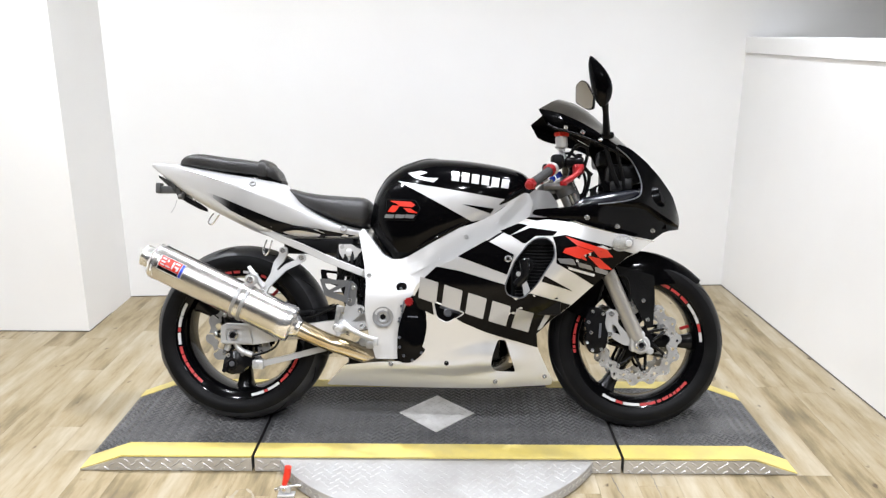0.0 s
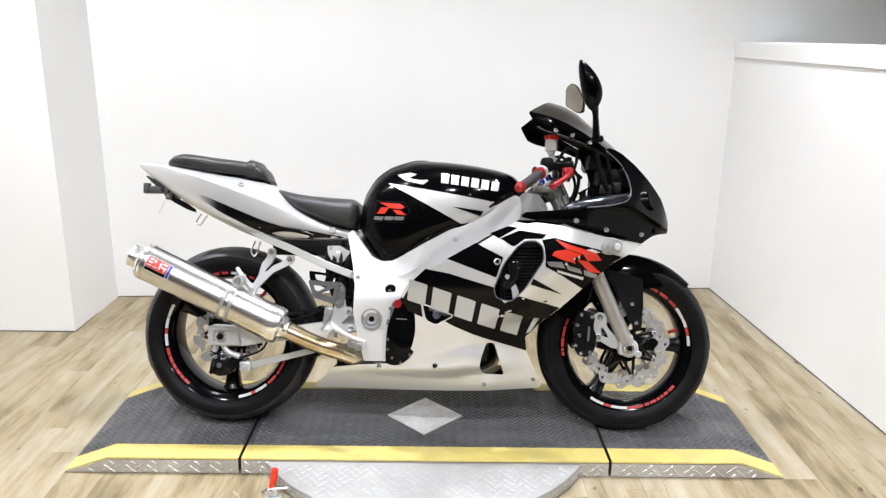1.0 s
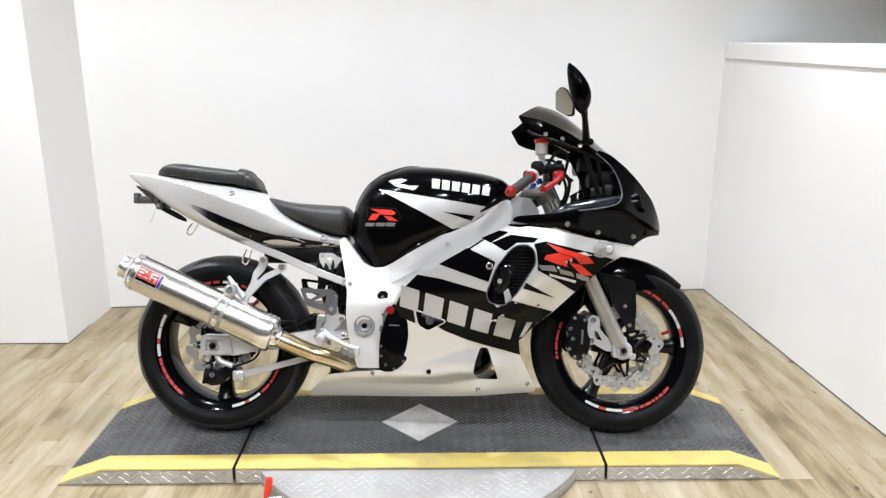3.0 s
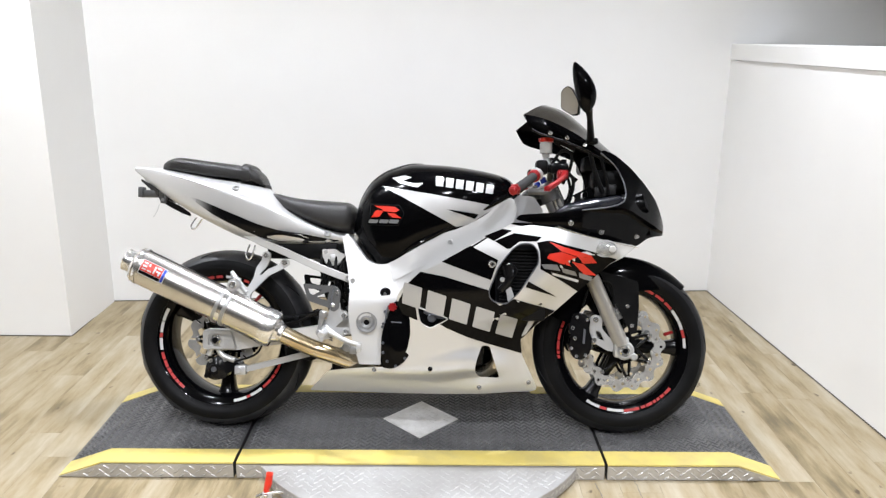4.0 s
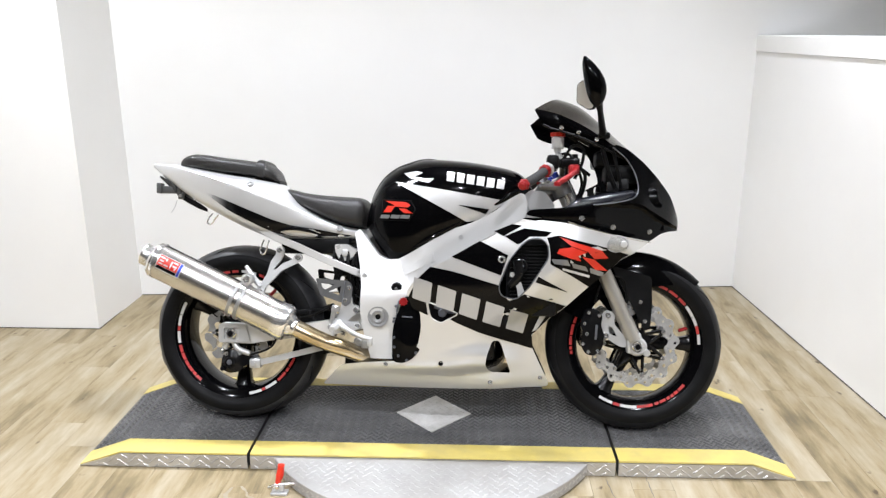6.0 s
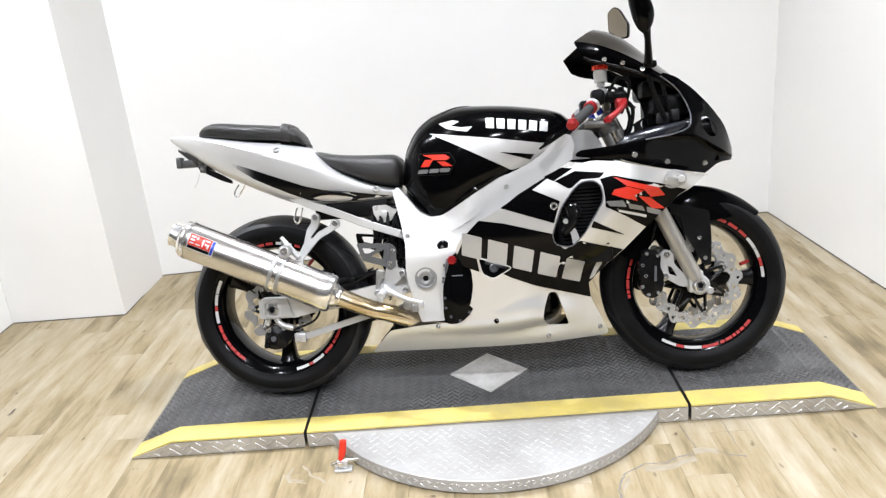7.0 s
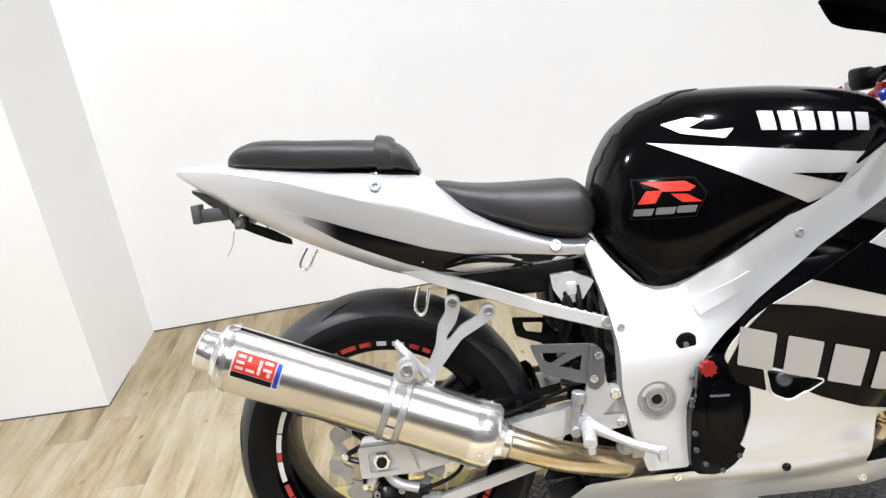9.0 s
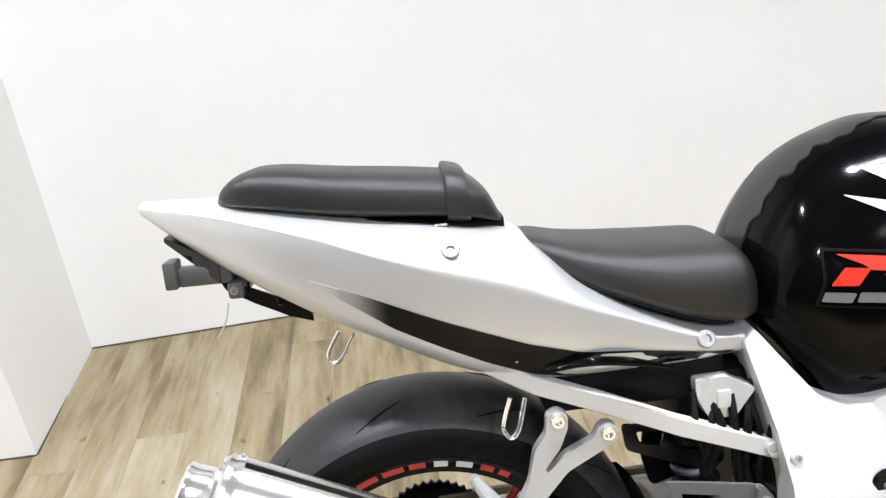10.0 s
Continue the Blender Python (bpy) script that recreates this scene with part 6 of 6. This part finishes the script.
part("cowl_bracket", sheet(rounded([(0.470, 0.775), (0.545, 0.815), (0.580, 0.835), (0.585, 0.785), (0.48, 0.745)], 0.010), lambda x, z: -0.060, 0.005, [rounded([(0.538, 0.806), (0.562, 0.812), (0.562, 0.786), (0.540, 0.780)], 0.010), rounded([(0.500, 0.790), (0.518, 0.796), (0.518, 0.774), (0.502, 0.770)], 0.008)]), PLASTIC, bike)

for sgn in (-1, 1):
    bm_stalk = join(tube([(0.557, -0.136, 0.974), (0.543, -0.210, 0.998), (0.528, -0.285, 1.025), (0.518, -0.318, 1.052)], [0.013, 0.011, 0.009, 0.013], 8, 12), block(0.540, 0.580, -0.155, -0.125, 0.960, 0.982, 0.008))
    mir = part("mirror", bm_stalk if sgn < 0 else mirrored(bm_stalk), PLASTIC, bike, "black wing mirror on a stalk")
    rings = []
    for k in range(23):
        s = k / 22
        z = 1.034 + 0.150 * s
        hw = 0.034 * (math.sin(math.pi * min(0.99, max(0.01, s)) ** 0.85)) ** 0.60
        xc = 0.512 - 0.040 * s + 0.012 * math.sin(math.pi * s)
        rings.append([Vector((xc + 0.95 * hw * math.cos(a), -0.325 + 0.030 * math.sin(a) * (hw / 0.036) - 0.012 * s, z)) for a in (2 * math.pi * j / 24 for j in range(24))])
    shell = skin(rings)
    if sgn < 0:
        part("mirror_shell", shell, BLACK, mir, "black gloss mirror housing")
    else:
        shell.free()
        facing = Matrix.Translation((0.545, 0.30, 1.186)) @ Matrix.Rotation(radians(-35), 4, "Z")
        face = rounded([(-0.040, -0.028), (-0.040, 0.042), (-0.016, 0.060), (0.006, 0.050), (0.040, -0.010), (0.036, -0.060), (0.010, -0.060)], 0.010)
        part("mirror_glass", moved(sheet([(u * 0.92, v * 0.92) for u, v in face], lambda u, v: -0.003, 0.002), facing), MIRROR, mir, "pale mirror glass")
        rings = [[facing @ Vector((u * k, w, v * k)) for u, v in face] for k, w in ((0.96, -0.002), (1.0, 0.004), (0.95, 0.018), (0.70, 0.032), (0.30, 0.038))]
        part("mirror_shell", skin(rings), BLACK, mir, "black gloss mirror housing")
    bm_grip = tube([(0.388, -0.200, 0.834), (0.352, -0.270, 0.805), (0.322, -0.330, 0.784)], [0.0148, 0.0152, 0.0148], 6, 16)
    along = Vector((-0.45, -0.80, -0.38))
    bar_shift = Matrix.Translation((-0.024, 0.008, 0.012))
    bm_grip = moved(bm_grip, bar_shift)
    bar = part("handlebar", bm_grip if sgn < 0 else mirrored(bm_grip), GRIP, bike, "grey rubber grip on a clip-on bar")
    pieces = [("bar_end", join(knob((0.324, -0.326, 0.786), along, 0.0185, 0.010, 0.2, 6), knob((0.319, -0.334, 0.782), along, 0.0150, 0.014, 0.35, 8)), RED_METAL, "red anodised bar end"),
              ("collar", knob((0.394, -0.188, 0.840), along, 0.021, 0.014), RED_METAL, "red anodised throttle collar"),
              ("flange", knob((0.402, -0.176, 0.846), along, 0.023, 0.008), WHITE_DECAL, ""),
              ("switch_housing", join(block(0.398, 0.438, -0.190, -0.140, 0.845, 0.892, 0.010), tube([(0.42, -0.16, 0.87), (0.44, -0.11, 0.875)], 0.015)), PLASTIC, ""),
              ("lever", join(tube([(0.478, -0.185, 0.845), (0.488, -0.215, 0.842), (0.462, -0.265, 0.815), (0.425, -0.305, 0.790)], [0.013, 0.012, 0.009, 0.010], 6, 10), block(0.466, 0.500, -0.215, -0.180, 0.828, 0.858, 0.006), knob((0.424, -0.306, 0.782), (0, 0, 1), 0.011, 0.014)), RED_METAL, "red anodised brake lever")]
    for nm, bm_, mt, lb in pieces:
        bm_ = moved(bm_, bar_shift)
        part(nm, bm_ if sgn < 0 else mirrored(bm_), mt, bar, lb)
fluid_shift = Matrix.Translation((-0.020, 0.018, 0.011))
part("master_cylinder", moved(join(tube([(0.425, -0.165, 0.868), (0.46, -0.17, 0.866), (0.492, -0.175, 0.858)], 0.014), tube([(0.495, -0.170, 0.862), (0.520, -0.165, 0.830), (0.515, -0.155, 0.780), (0.50, -0.14, 0.74)], 0.006)), fluid_shift), PLASTIC, bike, "black brake master cylinder")
res = part("brake_reservoir", moved(join(knob((0.432, -0.135, 0.920), (0, 0, 1), 0.0205, 0.038), knob((0.432, -0.135, 0.908), (0, 0, 1), 0.012, 0.015), knob((0.432, -0.135, 0.896), (0, 0, 1), 0.008, 0.014)), fluid_shift), CLEAR, bike, "milky brake fluid reservoir with a red cap")
part("cap", moved(join(knob((0.432, -0.135, 0.958), (0, 0, 1), 0.0215, 0.014), *[knob((0.432 + 0.0205 * math.cos(a), -0.135 + 0.0205 * math.sin(a), 0.959), (0, 0, 1), 0.004, 0.012) for a in (2 * math.pi * k / 10 for k in range(10))]), fluid_shift), RED, res, "red ribbed cap")
part("bracket", moved(tube([(0.432, -0.135, 0.905), (0.440, -0.145, 0.895), (0.445, -0.155, 0.875)], 0.006), fluid_shift), ALLOY, res)
clampt = part("triple_clamp", join(block(0.350, 0.450, -0.13, 0.13, 0.790, 0.815, 0.010), knob((0.438, -0.098, 0.775), (-0.42, 0, 0.907), 0.033, 0.06), knob((0.438, 0.098, 0.775), (-0.42, 0, 0.907), 0.033, 0.06)), CAST_GREY, bike, "dark cast top yoke")
for y in (-0.098, 0.098):
    part("fork_cap", knob((0.414, y, 0.827), (-0.42, 0, 0.907), 0.019, 0.008), ALLOY, clampt)
    part("adjuster", knob((0.411, y, 0.834), (-0.42, 0, 0.907), 0.011, 0.020), BLUE, clampt, "blue fork adjuster")
part("stem_nut", knob((0.385, 0, 0.815), (-0.42, 0, 0.907), 0.020, 0.016, 0.2, 6), CHROME, clampt)
part("cap_bracket", block(0.425, 0.447, -0.060, -0.030, 0.845, 0.880, 0.003), GOLD, clampt)
part("head_plate", sheet(rounded([(0.290, 0.762), (0.325, 0.792), (0.372, 0.786), (0.405, 0.742), (0.400, 0.700), (0.290, 0.700)], 0.008), lambda x, z: -0.128 - 0.006 * math.sin(70 * x), 0.03), ALLOY, bike, "cast alloy steering head")
for pts, r in (([(0.448, -0.150, 0.880), (0.480, -0.160, 0.925), (0.515, -0.150, 0.915), (0.510, -0.140, 0.865), (0.490, -0.130, 0.820)], 0.0055), ([(0.430, -0.130, 0.900), (0.468, -0.140, 0.900), (0.490, -0.150, 0.872)], 0.005), ([(0.500, -0.160, 0.845), (0.512, -0.150, 0.800), (0.498, -0.130, 0.750), (0.480, -0.11, 0.72)], 0.005), ([(0.40, -0.10, 0.86), (0.43, -0.08, 0.90), (0.49, -0.05, 0.88), (0.55, -0.04, 0.84)], 0.006), ([(0.40, 0.05, 0.86), (0.45, 0.02, 0.90), (0.52, -0.02, 0.87)], 0.005)):
    part("cockpit_hose", moved(tube(pts, r, 8, 7), fluid_shift), PLASTIC, bike, "black control hose")
part("lever_pivot", moved(join(block(0.440, 0.500, -0.196, -0.155, 0.850, 0.884, 0.006), knob((0.485, -0.180, 0.884), (0, 0, 1), 0.010, 0.012), block(0.455, 0.480, -0.165, -0.120, 0.825, 0.855, 0.005)), fluid_shift), BLACK_SATIN, bike, "black lever bracket")
sig_y = fair_y(0.600, 0.609)
lens_outline = [(x - 0.014, z + 0.014) for x, z in rounded([(0.566, 0.592), (0.586, 0.628), (0.612, 0.634), (0.640, 0.626), (0.650, 0.608), (0.644, 0.584), (0.602, 0.576)], 0.010)]
mid_x, mid_z = 0.598, 0.619
signal = part("front_indicator", sheet(lens_outline, lambda x, z: sig_y - 0.009, 0.010, [], 0.010), ALLOY, bike, "clear flush front indicator with a bright reflector")
inner = [(mid_x + (x - mid_x) * 0.86, mid_z + (z - mid_z) * 0.84) for x, z in lens_outline]
part("lens", sheet(inner, lambda x, z: sig_y - 0.011 - 0.012 * max(0.0, 1 - ((x - mid_x) / 0.042) ** 2 - ((z - mid_z) / 0.028) ** 2), 0.004, [], 0.006), CLEAR_GREY, signal, "clear ribbed lens")
part("bulb", knob((0.616, sig_y - 0.020, 0.618), (0, -1, 0), 0.011, 0.004), CLEAR, signal)

# -- under the seat --
# Black sheet added to hide the bright floor and darken this gap.
part("gap_dark_sheet", sheet(rounded([(-0.330, 0.500), (-0.250, 0.500), (-0.250, 0.370), (-0.330, 0.345), (-0.345, 0.400)], 0.012), lambda x, z: 0.070, 0.006, [], 0.03), PLASTIC, bike, "black sheet added to darken the gap before the rear wheel")
part("inner_bracket", sheet(rounded([(-0.405, 0.512), (-0.262, 0.494), (-0.262, 0.440), (-0.300, 0.436), (-0.345, 0.452), (-0.400, 0.474)], 0.008), lambda x, z: -0.050, 0.006, [rounded([(-0.385, 0.500), (-0.345, 0.496), (-0.350, 0.474), (-0.380, 0.482)], 0.005), rounded([(-0.330, 0.490), (-0.290, 0.484), (-0.290, 0.460), (-0.325, 0.468)], 0.005)]), BLACK_SATIN, bike, "black perforated inner bracket")
under = part("wiring_tray", join(block(-0.52, -0.28, -0.11, 0.11, 0.565, 0.625, 0.012), block(-0.34, -0.24, -0.10, 0.10, 0.49, 0.60, 0.012)), PLASTIC, bike, "black tray and wiring under the seat")
part("connector", sheet(rounded([(-0.329, 0.600), (-0.287, 0.601), (-0.272, 0.590), (-0.250, 0.582), (-0.276, 0.547), (-0.310, 0.544), (-0.327, 0.574)], 0.006), lambda x, z: -0.128, 0.03), CLEAR, under, "off-white connector box")
part("connector_face", block(-0.302, -0.284, -0.132, -0.127, 0.560, 0.584, 0.002), WHITE_DECAL, under)
for k in range(7):
    x = -0.33 + 0.016 * k
    part("cable", tube([(x, -0.12 + 0.006 * (k % 3), 0.585), (x + 0.018 * math.sin(k * 2.1), -0.135, 0.53), (x + 0.022 * math.cos(k * 1.7), -0.125, 0.46), (x + 0.03, -0.12, 0.40)], 0.0045 + 0.0015 * (k % 2), 6, 6), PLASTIC, under)
part("shock_spring", tube([(-0.285 + 0.030 * math.cos(a), 0.030 * math.sin(a), 0.34 + 0.0045 * a) for a in (2 * math.pi * k / 10 for k in range(60))], 0.006, 2, 6), GUNMETAL, bike)
part("shock_body", tube([(-0.285, 0, 0.32), (-0.285, 0, 0.58)], 0.024, sides=16), BLACK_SATIN, bike)


# ---- floor boards, last ----
floor_slab = tagged(link_mesh("floor", block(-6.2, 6.2, -9.2, 1.8, -0.10, -0.006), PLANK), "honey and grey vinyl plank floor", "floor", kind="structure")
PW, PL = 0.128, 0.92
board_mesh = link_mesh("plank", block(-PW / 2 + 0.0002, PW / 2 - 0.0002, -PL / 2 + 0.0002, PL / 2 - 0.0002, -0.006, 0.0, 0.0004, 1), PLANK, floor_slab)
shared = board_mesh.data
first = True
x = LEFT_X - 0.05
while x < 2.0:
    y = -4.4 - 0.92 * random.random()
    while y < 1.75:
        ob = board_mesh if first else new("plank", shared)
        first = False
        ob.parent = floor_slab
        run = min(PL, 1.79 - y)                      # the last board is cut at the wall
        ob.location, ob.scale = (x, y + run / 2, 0), (1, run / PL, 1)
        y += PL
    x += PW

# cracks and lifted seams in the floor before the platform
def jagged(run, step):
    """A ragged line along a run of floor points."""
    out = []
    for (x0, y0), (x1, y1) in zip(run, run[1:]):
        n = max(2, int(math.hypot(x1 - x0, y1 - y0) / step))
        out += [(x0 + (x1 - x0) * k / n + random.uniform(-0.003, 0.003), y0 + (y1 - y0) * k / n + random.uniform(-0.003, 0.003)) for k in range(n)]
    return out + [run[-1]]


for run, wide in (([(0.325, -0.72), (0.330, -0.69), (0.333, -0.66), (0.359, -0.602), (0.424, -0.559), (0.488, -0.560), (0.531, -0.536), (0.568, -0.528), (0.567, -0.569)], 0.0026), ([(0.634, -0.512), (0.663, -0.538), (0.714, -0.556)], 0.0022), ([(0.702, -0.365), (0.705, -0.450), (0.707, -0.538)], 0.0010), ([(0.571, -0.376), (0.580, -0.44), (0.588, -0.510)], 0.0012)):
    pts = jagged(run, 0.012)
    rows = []
    for k, (cx, cy) in enumerate(pts):
        ax, ay = pts[max(0, k - 2)]
        bx, by = pts[min(len(pts) - 1, k + 2)]
        n = Vector((ay - by, bx - ax, 0)).normalized() * wide * random.uniform(0.45, 1.35)
        rows.append([Vector((cx, cy, 0.0001)) - n, Vector((cx, cy, 0.0008)), Vector((cx, cy, 0.0001)) + n])
    part("floor_crack", skin(rows, closed=False), CRACK, floor_slab, "grey open crack in the vinyl floor")
for run in ([(0.338, -0.70), (0.345, -0.66), (0.370, -0.620)], [(0.420, -0.582), (0.493, -0.580), (0.540, -0.556), (0.572, -0.552)], [(0.575, -0.515), (0.610, -0.512), (0.640, -0.524)]):
    rows = [[Vector((p.x, p.y + k, z)) for k, z in ((-0.014, 0.0002), (-0.006, 0.0014), (0.006, 0.0014), (0.012, 0.0002))] for p in curve_points([(u, v, 0) for u, v in run], 5)]
    part("lifted_seam", skin(rows, closed=False), FILLER, floor_slab, "pale lifted edge of the vinyl")
# a pale ragged ring where the vinyl is scuffed beside the clamp
for run, wide in (([(-0.550, -0.545), (-0.600, -0.535), (-0.617, -0.498), (-0.608, -0.466), (-0.578, -0.460), (-0.556, -0.485), (-0.545, -0.505), (-0.496, -0.550)], 0.006), ([(-0.60, -0.520), (-0.565, -0.535)], 0.009)):
    rows = []
    for cx, cy in jagged(run, 0.014):
        w = wide * random.uniform(0.4, 1.3)
        rows.append([Vector((cx - w, cy - 0.3 * w, 0.0001)), Vector((cx, cy, 0.0010)), Vector((cx + w, cy + 0.3 * w, 0.0001))])
    part("scuff", skin(rows, closed=False), FILLER, floor_slab, "pale scuff in the vinyl")
